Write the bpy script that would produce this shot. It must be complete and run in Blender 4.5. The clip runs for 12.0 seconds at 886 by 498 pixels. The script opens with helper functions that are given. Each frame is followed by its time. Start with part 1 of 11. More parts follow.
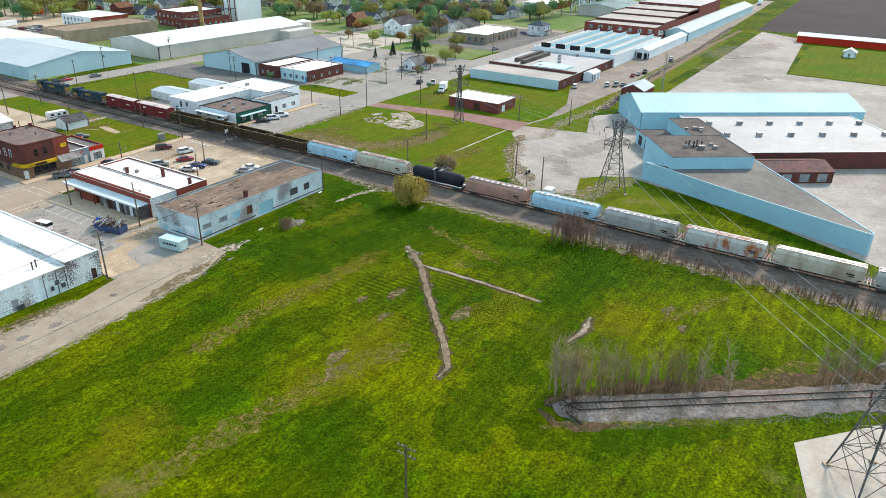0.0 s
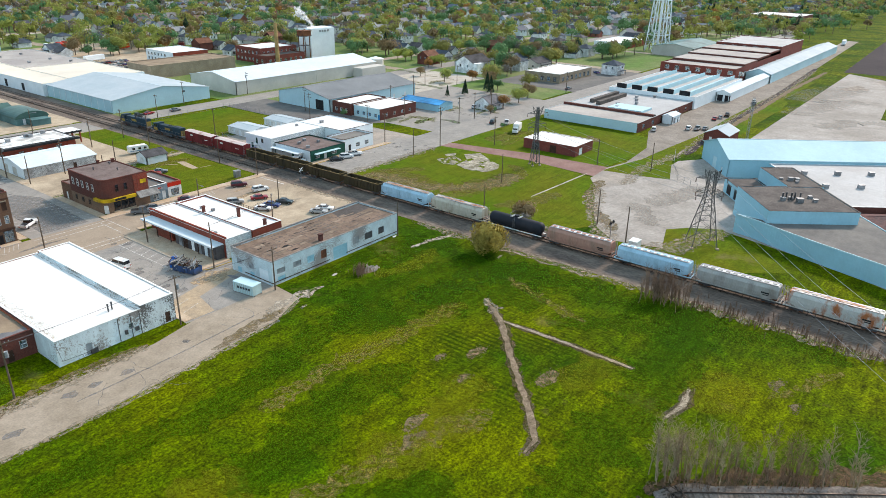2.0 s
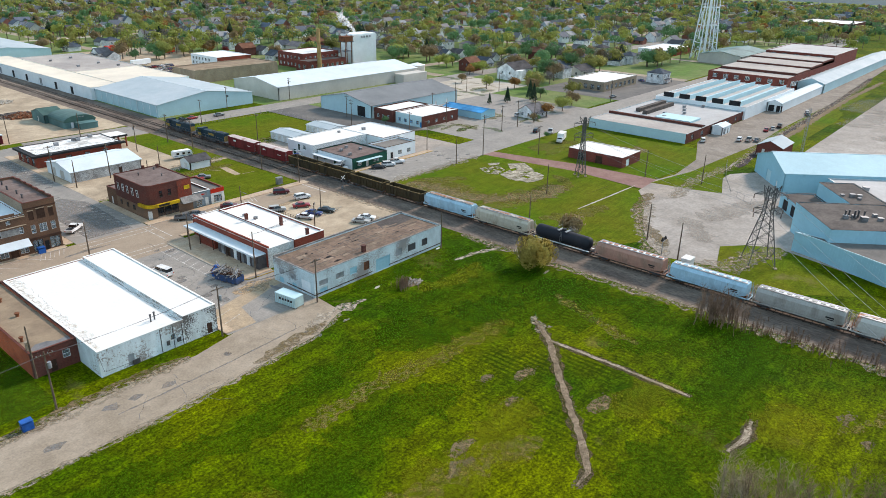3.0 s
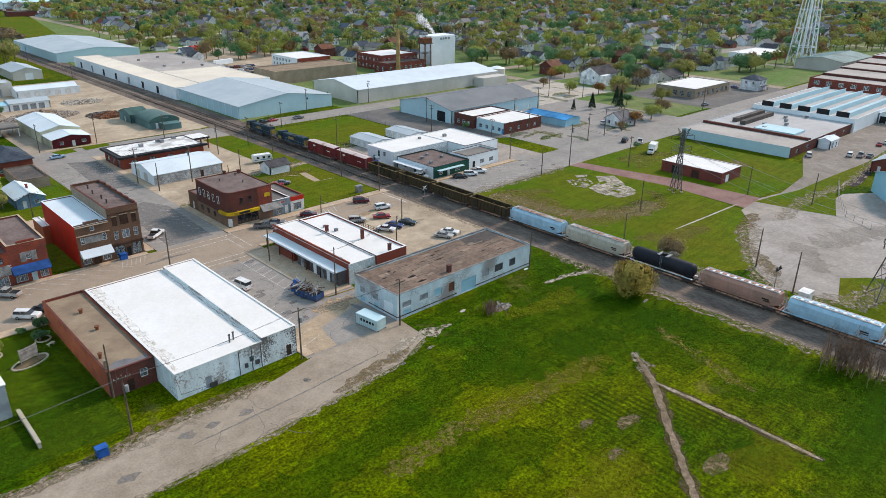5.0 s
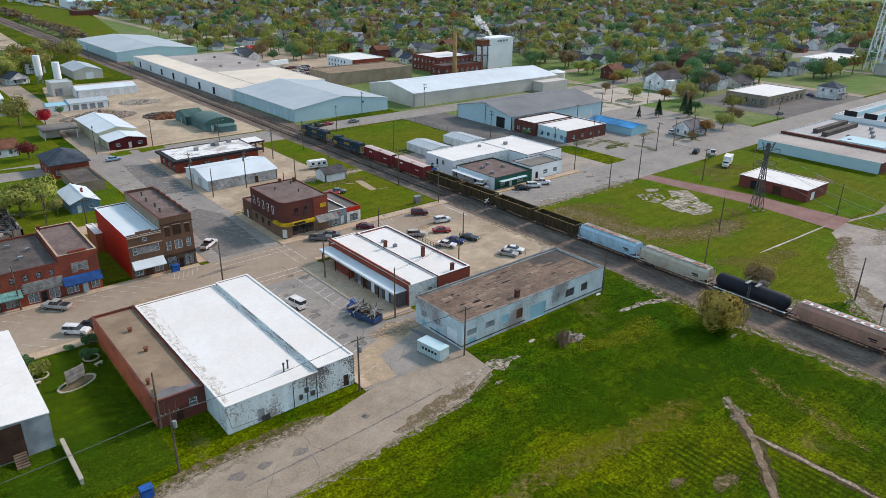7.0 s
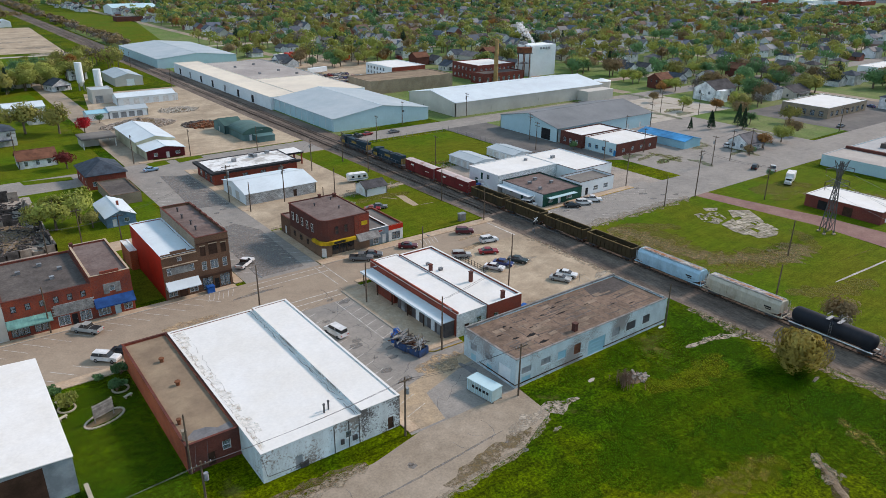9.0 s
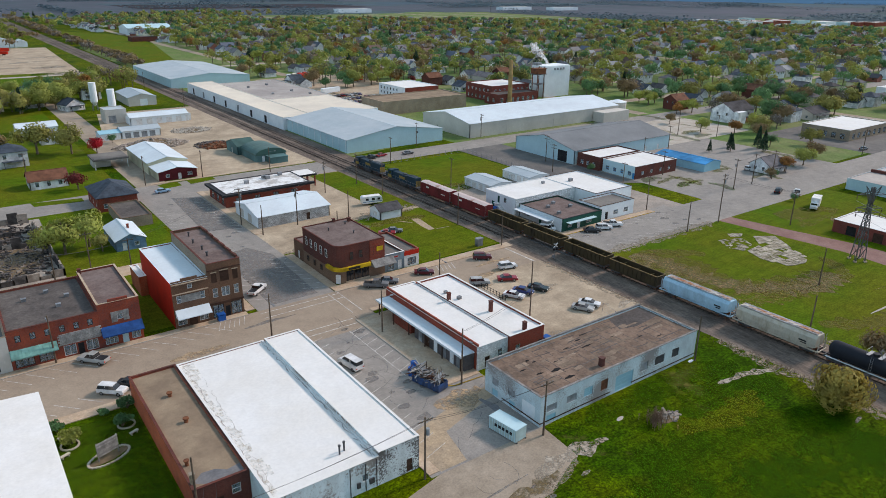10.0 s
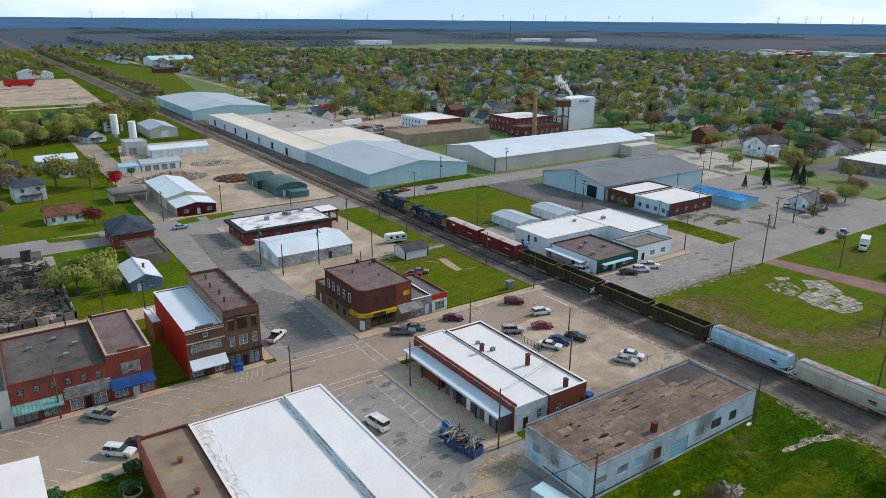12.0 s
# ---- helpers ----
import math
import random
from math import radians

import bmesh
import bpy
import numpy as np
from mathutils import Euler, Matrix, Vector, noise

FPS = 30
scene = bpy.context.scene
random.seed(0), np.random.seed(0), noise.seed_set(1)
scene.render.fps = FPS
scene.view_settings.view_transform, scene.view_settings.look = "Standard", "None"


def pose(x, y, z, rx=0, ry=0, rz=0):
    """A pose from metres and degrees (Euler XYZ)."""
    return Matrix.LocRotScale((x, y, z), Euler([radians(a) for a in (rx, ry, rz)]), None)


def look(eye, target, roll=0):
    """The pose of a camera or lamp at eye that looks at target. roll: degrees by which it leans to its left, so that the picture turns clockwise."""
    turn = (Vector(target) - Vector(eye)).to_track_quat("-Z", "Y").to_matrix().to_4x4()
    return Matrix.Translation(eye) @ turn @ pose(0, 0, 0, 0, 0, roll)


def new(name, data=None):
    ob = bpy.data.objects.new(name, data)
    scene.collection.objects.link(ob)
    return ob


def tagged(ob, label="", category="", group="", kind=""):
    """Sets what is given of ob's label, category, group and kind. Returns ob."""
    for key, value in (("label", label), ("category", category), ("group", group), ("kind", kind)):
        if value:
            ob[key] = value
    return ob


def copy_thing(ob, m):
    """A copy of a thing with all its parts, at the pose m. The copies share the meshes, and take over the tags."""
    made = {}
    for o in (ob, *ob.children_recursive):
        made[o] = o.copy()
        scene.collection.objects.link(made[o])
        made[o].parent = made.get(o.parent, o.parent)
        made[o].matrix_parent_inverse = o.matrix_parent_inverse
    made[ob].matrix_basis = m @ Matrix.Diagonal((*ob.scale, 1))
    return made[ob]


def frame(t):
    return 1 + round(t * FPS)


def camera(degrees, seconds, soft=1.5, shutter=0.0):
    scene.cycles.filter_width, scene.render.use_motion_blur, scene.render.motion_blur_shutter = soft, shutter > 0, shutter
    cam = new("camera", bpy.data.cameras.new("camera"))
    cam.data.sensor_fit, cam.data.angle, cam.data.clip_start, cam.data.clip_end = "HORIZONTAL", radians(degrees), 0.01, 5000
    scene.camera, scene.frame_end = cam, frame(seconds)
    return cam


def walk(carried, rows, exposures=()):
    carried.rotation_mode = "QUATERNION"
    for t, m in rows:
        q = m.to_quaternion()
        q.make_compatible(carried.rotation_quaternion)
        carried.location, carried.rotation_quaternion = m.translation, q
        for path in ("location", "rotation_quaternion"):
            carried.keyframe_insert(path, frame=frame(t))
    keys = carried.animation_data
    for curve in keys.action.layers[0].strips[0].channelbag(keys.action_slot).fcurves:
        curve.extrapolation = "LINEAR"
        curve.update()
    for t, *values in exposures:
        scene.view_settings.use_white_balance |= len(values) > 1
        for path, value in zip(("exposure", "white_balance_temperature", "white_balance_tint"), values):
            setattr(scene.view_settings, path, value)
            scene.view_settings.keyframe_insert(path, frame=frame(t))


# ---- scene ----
cam = camera(65.0, 12.0, 0.5)
PATH = [
    (0, (-86.227, -115.331, 62.632), (-84.698, -114.368, 61.774), 1.1),
    (0.5, (-85.091, -113.121, 62.674), (-83.574, -112.13, 61.829), 1.1),
    (1, (-84.25, -110.999, 63.087), (-82.746, -109.976, 62.255), 1.1),
    (1.5, (-83.436, -108.923, 63.238), (-81.949, -107.854, 62.434), 1.1),
    (2, (-82.397, -106.843, 63.324), (-80.932, -105.725, 62.548), 1.0),
    (2.5, (-81.469, -104.582, 63.429), (-80.03, -103.421, 62.665), 1.0),
    (3, (-80.491, -102.155, 63.488), (-79.083, -100.958, 62.723), 1.0),
    (5, (-76.252, -91.472, 63.797), (-74.973, -90.14, 63.029), 0.8),
    (5.5, (-75.175, -88.633, 63.811), (-73.925, -87.273, 63.043), 0.8),
    (6, (-74.163, -85.895, 63.819), (-72.937, -84.514, 63.051), 0.8),
    (6.5, (-73.203, -83.16, 63.777), (-71.998, -81.76, 63.008), 0.8),
    (7, (-72.13, -80.599, 63.745), (-70.948, -79.182, 62.976), 0.8),
    (9, (-68.387, -70.527, 63.764), (-67.274, -69.048, 63.007), 0.6),
    (9.5, (-67.593, -67.833, 63.859), (-66.486, -66.34, 63.121), 0.7),
    (10, (-66.717, -65.173, 63.639), (-65.615, -63.662, 62.931), 0.6),
    (10.5, (-65.71, -62.444, 63.628), (-64.614, -60.914, 62.95), 0.7),
    (11, (-64.92, -60.064, 63.703), (-63.83, -58.519, 63.053), 0.6),
    (11.5, (-64.232, -57.85, 63.663), (-63.146, -56.293, 63.033), 0.7),
    (12, (-63.44, -55.515, 63.659), (-62.362, -53.953, 63.028), 0.5),
]
walk(cam, [(t, look(eye, target, roll)) for t, eye, target, roll in PATH], [(0, 0.59, 6850, 15), (3, 0.33, 6800, 18), (5, 0.11, 6760, 20), (7, -0.02, 6720, 21), (9.5, -0.12, 6700, 21), (12, -0.21, 6520, 20)])

# ---- world and sun: hazy bright morning, low sun in the east ----
world = bpy.data.worlds.new("sky")
scene.world = world
world.use_nodes = True
wn, wl = world.node_tree.nodes, world.node_tree.links
sky = wn.new("ShaderNodeTexSky")
sky.sky_type, sky.sun_disc = "NISHITA", False
sky.sun_elevation, sky.sun_rotation = radians(36), radians(96)
sky.air_density, sky.dust_density = 1.2, 0.1
wco = wn.new("ShaderNodeTexCoord")
wmap = wn.new("ShaderNodeMapping")
wmap.inputs["Location"].default_value = (0.35, 0.1, 0.0)
wmap.inputs["Scale"].default_value = (1.0, 1.0, 4.0)
wno = wn.new("ShaderNodeTexNoise")
wno.inputs["Scale"].default_value, wno.inputs["Detail"].default_value = 2.6, 6.0
wra = wn.new("ShaderNodeValToRGB")
wra.color_ramp.elements[0].position, wra.color_ramp.elements[1].position = 0.46, 0.66
wra.color_ramp.elements[0].color, wra.color_ramp.elements[1].color = (0.08, 0.08, 0.08, 1), (0.95, 0.95, 0.95, 1)
wbl = wn.new("ShaderNodeMix")
wbl.data_type = "RGBA"
wbl.inputs["Factor"].default_value = 0.6
wbl.inputs["B"].default_value = (5.0, 12.2, 17.6, 1)
wmx = wn.new("ShaderNodeMix")
wmx.data_type = "RGBA"
wmx.inputs["B"].default_value = (14.4, 15.6, 16.4, 1)
wl.new(wco.outputs["Generated"], wmap.inputs["Vector"])
wl.new(wmap.outputs["Vector"], wno.inputs["Vector"])
wl.new(wno.outputs["Fac"], wra.inputs["Fac"])
wl.new(wra.outputs["Color"], wmx.inputs["Factor"])
wl.new(sky.outputs["Color"], wbl.inputs["A"])
wl.new(wbl.outputs["Result"], wmx.inputs["A"])
wse = wn.new("ShaderNodeSeparateXYZ")
whz = wn.new("ShaderNodeMapRange")
whz.inputs["From Min"].default_value, whz.inputs["From Max"].default_value = 0.0, 0.2
whz.inputs["To Min"].default_value, whz.inputs["To Max"].default_value = 1.45, 1.0
wsc = wn.new("ShaderNodeVectorMath")
wsc.operation = "SCALE"
wl.new(wco.outputs["Generated"], wse.inputs["Vector"])
wl.new(wse.outputs["Z"], whz.inputs["Value"])
wl.new(wmx.outputs["Result"], wsc.inputs[0])
wl.new(whz.outputs["Result"], wsc.inputs["Scale"])
wl.new(wsc.outputs["Vector"], wn["Background"].inputs["Color"])
wn["Background"].inputs["Strength"].default_value = 0.063
sun = new("sun", bpy.data.lights.new("sun", "SUN"))
sun.data.energy, sun.data.angle, sun.data.color = 3.5, radians(10.0), (1.0, 0.9, 0.79)
sun.matrix_world = look((90, -9, 66), (0, 0, 0))

# ---- materials ----
def node(t, kind, **inputs):
    n = t.nodes.new(kind)
    for key, value in inputs.items():
        n.inputs[key.replace("_", " ")].default_value = value
    return n


def rgb(c):
    return (c[0], c[1], c[2], 1.0)


def mat(name, c, rough=0.8, var=0.18, s1=0.25, s2=6.0, bump=0.15, metal=0.0, c2=None, amount=0.5, stretch=(1, 1, 1), edge=(0.35, 0.65), spec=0.15, each=0.0):
    """Colour c with a broad stain (toward c2) and fine grain, in world metres; each: variation from object to object."""
    m = bpy.data.materials.new(name)
    m.use_nodes = True
    t = m.node_tree
    p = t.nodes["Principled BSDF"]
    p.inputs["Roughness"].default_value, p.inputs["Metallic"].default_value = rough, metal
    p.inputs["Specular IOR Level"].default_value = spec
    g = t.nodes.new("ShaderNodeNewGeometry")
    mp = node(t, "ShaderNodeMapping", Scale=stretch)
    t.links.new(g.outputs["Position"], mp.inputs["Vector"])
    broad = node(t, "ShaderNodeTexNoise", Scale=s1, Detail=5.0, Roughness=0.6)
    fine = node(t, "ShaderNodeTexNoise", Scale=s2, Detail=4.0, Roughness=0.65)
    for n in (broad, fine):
        t.links.new(mp.outputs["Vector"], n.inputs["Vector"])
    r = node(t, "ShaderNodeMapRange", From_Min=edge[0], From_Max=edge[1])
    t.links.new(broad.outputs["Fac"], r.inputs["Value"])
    mx = t.nodes.new("ShaderNodeMix")
    mx.data_type = "RGBA"
    d = c2 or tuple(v * (1 - amount) for v in c)
    mx.inputs["A"].default_value, mx.inputs["B"].default_value = rgb(c), rgb(d)
    t.links.new(r.outputs["Result"], mx.inputs["Factor"])
    r2 = node(t, "ShaderNodeMapRange", From_Min=0.25, From_Max=0.75, To_Min=1 - var, To_Max=1 + var)
    t.links.new(fine.outputs["Fac"], r2.inputs["Value"])
    mid = node(t, "ShaderNodeTexNoise", Scale=(s1 * s2) ** 0.5, Detail=3.0, Roughness=0.7)
    t.links.new(mp.outputs["Vector"], mid.inputs["Vector"])
    r4 = node(t, "ShaderNodeMapRange", From_Min=0.25, From_Max=0.75, To_Min=1 - var * 0.8, To_Max=1 + var * 0.8)
    t.links.new(mid.outputs["Fac"], r4.inputs["Value"])
    both = t.nodes.new("ShaderNodeMath")
    both.operation = "MULTIPLY"
    t.links.new(r2.outputs["Result"], both.inputs[0])
    t.links.new(r4.outputs["Result"], both.inputs[1])
    sc = t.nodes.new("ShaderNodeVectorMath")
    sc.operation = "SCALE"
    t.links.new(mx.outputs["Result"], sc.inputs[0])
    t.links.new(both.outputs[0], sc.inputs["Scale"])
    out = sc
    if each:
        oi = t.nodes.new("ShaderNodeObjectInfo")
        r3 = node(t, "ShaderNodeMapRange", To_Min=1 - each, To_Max=1 + each)
        t.links.new(oi.outputs["Random"], r3.inputs["Value"])
        out = t.nodes.new("ShaderNodeVectorMath")
        out.operation = "SCALE"
        t.links.new(sc.outputs["Vector"], out.inputs[0])
        t.links.new(r3.outputs["Result"], out.inputs["Scale"])
    t.links.new(out.outputs["Vector"], p.inputs["Base Color"])
    if bump:
        b = node(t, "ShaderNodeBump", Strength=bump, Distance=0.05)
        t.links.new(fine.outputs["Fac"], b.inputs["Height"])
        t.links.new(b.outputs["Normal"], p.inputs["Normal"])
    return m


M = {}
M["asphalt"] = mat("asphalt", (0.235, 0.217, 0.196), 0.9, 0.2, 0.1, 3, c2=(0.29, 0.266, 0.236))
M["asphalt_warm"] = mat("sun_bleached_asphalt", (0.285, 0.222, 0.165), 0.9, 0.16, 0.07, 3, c2=(0.34, 0.27, 0.2))
M["asphalt_patch"] = mat("fresh_asphalt_patch", (0.14, 0.14, 0.145), 0.9, 0.2, 0.2, 3, c2=(0.19, 0.185, 0.185))
M["asphalt_dark"] = mat("asphalt_dark", (0.105, 0.1, 0.097), 0.85, 0.15, 0.12, 4, c2=(0.16, 0.15, 0.135))
M["road_pale"] = mat("road_pale", (0.34, 0.28, 0.215), 0.95, 0.2, 0.1, 3, c2=(0.26, 0.21, 0.155))
M["concrete"] = mat("concrete", (0.42, 0.3, 0.2), 0.9, 0.2, 0.3, 4, c2=(0.47, 0.37, 0.27))
M["sand_concrete"] = mat("sandy_concrete", (0.42, 0.315, 0.205), 0.95, 0.25, 0.25, 3, c2=(0.31, 0.245, 0.175))
M["concrete_pale"] = mat("concrete_pale", (0.45, 0.41, 0.35), 0.9, 0.12, 0.2, 5, c2=(0.36, 0.31, 0.25))
M["gravel"] = mat("gravel", (0.46, 0.37, 0.265), 0.95, 0.22, 0.08, 2.5, c2=(0.3, 0.235, 0.165), bump=0.3)
M["gravel_pale"] = mat("gravel_pale", (0.37, 0.335, 0.3), 0.95, 0.22, 0.04, 1.2, c2=(0.27, 0.24, 0.208), bump=0.3)
M["dirt_road"] = mat("brown_grey_dirt", (0.27, 0.235, 0.2), 0.95, 0.25, 0.08, 1.5, c2=(0.2, 0.17, 0.14), bump=0.3)
M["gravel_grey"] = mat("gravel_grey", (0.24, 0.215, 0.19), 0.95, 0.25, 0.08, 3, c2=(0.35, 0.3, 0.25), bump=0.4)
M["ballast"] = mat("ballast", (0.105, 0.08, 0.066), 0.95, 0.5, 0.12, 3.5, c2=(0.19, 0.15, 0.12), bump=0.5, stretch=(1, 0.25, 1))
M["ballast_grey"] = mat("ballast_grey", (0.2, 0.183, 0.168), 0.95, 0.5, 0.3, 3.5, c2=(0.13, 0.105, 0.085), bump=0.5)
M["earth"] = mat("earth", (0.19, 0.135, 0.085), 0.95, 0.25, 0.4, 5, c2=(0.12, 0.09, 0.05), bump=0.4)
M["rut"] = mat("rut", (0.42, 0.35, 0.26), 0.95, 0.4, 0.7, 4, c2=(0.2, 0.15, 0.095), bump=0.4)
M["soil"] = mat("ploughed_soil", (0.024, 0.019, 0.023), 0.95, 0.2, 0.02, 1.5, c2=(0.034, 0.026, 0.029), bump=0.4)
M["brick_paving"] = mat("brick_paving", (0.21, 0.115, 0.1), 0.9, 0.2, 0.15, 5, c2=(0.26, 0.16, 0.135))
M["paint_line"] = mat("paint_line", (0.62, 0.6, 0.56), 0.8, 0.25, 0.9, 8, c2=(0.36, 0.33, 0.29), edge=(0.4, 0.6))
M["paint_yellow"] = mat("paint_yellow", (0.5, 0.33, 0.05), 0.8, 0.2, 0.6, 8)
M["white_roof"] = mat("white_roof_membrane", (0.74, 0.732, 0.705), 0.7, 0.06, 0.12, 2, 0.03, c2=(0.69, 0.67, 0.625))
M["white_metal_roof"] = mat("white_metal_roof", (0.76, 0.8, 0.82), 0.5, 0.04, 0.1, 3, 0.03, c2=(0.66, 0.69, 0.7))
M["aged_white_roof"] = mat("aged_white_roof", (0.42, 0.42, 0.415), 0.7, 0.1, 0.06, 1.5, 0.03, c2=(0.36, 0.35, 0.34))
M["aged_grey_roof"] = mat("weathered_grey_roof", (0.42, 0.38, 0.34), 0.8, 0.12, 0.04, 1.0, 0.03, c2=(0.3, 0.27, 0.25))
M["cream_roof"] = mat("cream_roof", (0.74, 0.66, 0.53), 0.6, 0.05, 0.06, 2, 0.03, c2=(0.62, 0.55, 0.45))
M["grey_metal_roof"] = mat("grey_metal_roof", (0.36, 0.37, 0.37), 0.5, 0.08, 0.05, 2, 0.03, c2=(0.44, 0.45, 0.45), metal=0.1)
M["stained_white_roof"] = mat("stained_white_roof", (0.72, 0.72, 0.7), 0.7, 0.12, 0.3, 2, 0.05, c2=(0.42, 0.4, 0.37), edge=(0.48, 0.6))
M["pale_grey_roof"] = mat("pale_grey_roof", (0.5, 0.53, 0.54), 0.5, 0.06, 0.05, 2, 0.03, c2=(0.58, 0.6, 0.6))
M["dark_roof"] = mat("dark_membrane_roof", (0.075, 0.065, 0.06), 0.9, 0.3, 0.15, 2.0, c2=(0.125, 0.108, 0.096))
M["brown_roof"] = mat("brown_membrane_roof", (0.13, 0.092, 0.082), 0.9, 0.2, 0.3, 2, c2=(0.19, 0.145, 0.13))
M["tan_roof"] = mat("tan_gravel_roof", (0.3, 0.225, 0.15), 0.9, 0.12, 0.2, 5, c2=(0.2, 0.145, 0.1))
M["worn_roof"] = mat("worn_tar_roof", (0.23, 0.158, 0.115), 0.95, 0.3, 0.18, 2.0, c2=(0.135, 0.096, 0.072), bump=0.3)
M["roof_sheet"] = mat("patched_tar_sheet", (0.25, 0.185, 0.135), 0.95, 0.25, 0.3, 3.0, c2=(0.16, 0.12, 0.09), bump=0.2, each=0.3)
M["grey_tar_roof"] = mat("grey_tar_roof", (0.2, 0.185, 0.165), 0.9, 0.15, 0.06, 2, c2=(0.11, 0.105, 0.1))
M["pale_blue"] = mat("pale_blue_siding", (0.44, 0.62, 0.68), 0.6, 0.05, 0.08, 1.5, 0.05, c2=(0.38, 0.55, 0.61))
M["blue_siding"] = mat("blue_siding", (0.28, 0.54, 0.66), 0.55, 0.06, 0.06, 1.5, 0.05, c2=(0.25, 0.47, 0.58))
M["white_siding"] = mat("white_siding", (0.62, 0.66, 0.66), 0.6, 0.06, 0.12, 2, 0.05, c2=(0.52, 0.55, 0.55))
M["beige_siding"] = mat("beige_siding", (0.56, 0.53, 0.47), 0.6, 0.06, 0.1, 2, 0.05, c2=(0.47, 0.44, 0.39))
M["cream_siding"] = mat("cream_siding", (0.6, 0.57, 0.4), 0.6, 0.05, 0.1, 2, 0.05)
M["green_siding"] = mat("green_siding", (0.12, 0.24, 0.24), 0.6, 0.08, 0.1, 2, 0.05)
M["dark_green"] = mat("dark_green_paint", (0.015, 0.1, 0.07), 0.5, 0.08, 0.4, 3, 0.05)
M["green_roof"] = mat("green_metal_roof", (0.07, 0.15, 0.13), 0.45, 0.08, 0.1, 2, 0.03)
M["white_paint"] = mat("white_paint", (0.78, 0.78, 0.76), 0.6, 0.06, 0.8, 6, 0.05, c2=(0.58, 0.57, 0.53))
M["grey_paint"] = mat("grey_paint", (0.33, 0.35, 0.36), 0.6, 0.08, 0.6, 5, 0.05)
M["red_wall"] = mat("red_painted_wall", (0.52, 0.03, 0.012), 0.7, 0.1, 0.3, 4, 0.1, c2=(0.42, 0.026, 0.012))
M["brown_trim"] = mat("brown_trim", (0.085, 0.045, 0.03), 0.7, 0.15, 0.5, 6)
M["dark_trim"] = mat("dark_trim", (0.03, 0.03, 0.032), 0.6, 0.15, 0.5, 6)
M["blue_awning"] = mat("blue_awning", (0.02, 0.085, 0.27), 0.7, 0.1, 0.4, 4)
M["yellow_sign"] = mat("yellow_sign", (0.72, 0.46, 0.02), 0.5, 0.06, 0.4, 4)
M["blue_plastic"] = mat("blue_plastic", (0.02, 0.12, 0.42), 0.4, 0.08, 0.8, 6)
M["dumpster_blue"] = mat("chipped_blue_steel", (0.03, 0.09, 0.24), 0.6, 0.15, 0.8, 6, c2=(0.05, 0.06, 0.09))
M["blue_metal"] = mat("blue_metal_roof", (0.04, 0.3, 0.62), 0.5, 0.06, 0.2, 2)
M["steel"] = mat("galvanised_steel", (0.34, 0.35, 0.36), 0.5, 0.12, 0.5, 6, 0.05, metal=0.5)
M["steel_dark"] = mat("dark_steel", (0.12, 0.12, 0.125), 0.6, 0.15, 0.5, 6, 0.05, metal=0.4)
M["rust"] = mat("rust", (0.22, 0.085, 0.04), 0.9, 0.25, 0.6, 6, 0.2, c2=(0.12, 0.05, 0.03))
M["wood_pole"] = mat("weathered_pole_wood", (0.17, 0.125, 0.09), 0.9, 0.2, 0.6, 8, 0.2)
M["tie"] = mat("creosoted_timber", (0.085, 0.065, 0.05), 0.9, 0.25, 0.8, 8, 0.2, each=0.3)
M["tie_grey"] = mat("bleached_timber", (0.2, 0.17, 0.14), 0.9, 0.25, 0.8, 8, 0.2, each=0.35)
M["rail"] = mat("rail_steel", (0.15, 0.11, 0.09), 0.5, 0.15, 0.5, 6, 0.05, metal=0.5)
M["rubber"] = mat("rubber", (0.02, 0.02, 0.02), 0.85, 0.1, 1, 8)
M["chrome"] = mat("wheel_metal", (0.45, 0.45, 0.46), 0.35, 0.05, 1, 8, 0.0, metal=0.7)
M["bark"] = mat("bark", (0.23, 0.18, 0.13), 0.95, 0.25, 0.8, 8, 0.3)
M["bark_pale"] = mat("pale_bark", (0.42, 0.31, 0.21), 0.95, 0.25, 0.8, 8, 0.3)
M["shingle"] = mat("asphalt_shingle", (0.13, 0.125, 0.13), 0.95, 0.2, 0.3, 4, 0.3, each=0.45)
M["shingle_blue"] = mat("slate_blue_shingle", (0.07, 0.09, 0.115), 0.9, 0.18, 0.3, 4, 0.3)
M["shingle_brown"] = mat("brown_shingle", (0.2, 0.09, 0.055), 0.9, 0.18, 0.3, 4, 0.3)
M["house_paint"] = mat("house_paint", (0.82, 0.83, 0.83), 0.7, 0.06, 0.4, 4, 0.05, each=0.22)
M["blue_house"] = mat("blue_house_paint", (0.17, 0.3, 0.43), 0.7, 0.08, 0.4, 4, 0.05)
M["rubble"] = mat("rubble", (0.36, 0.31, 0.26), 0.95, 0.25, 0.5, 4, 0.3, c2=(0.2, 0.16, 0.13), each=0.3)
M["charred"] = mat("charred_timber", (0.05, 0.045, 0.042), 0.95, 0.3, 0.4, 4, 0.3, c2=(0.16, 0.14, 0.13), each=0.4)
M["stone_grey"] = mat("stone_veneer", (0.33, 0.32, 0.3), 0.9, 0.22, 0.8, 5, 0.3, each=0.2)


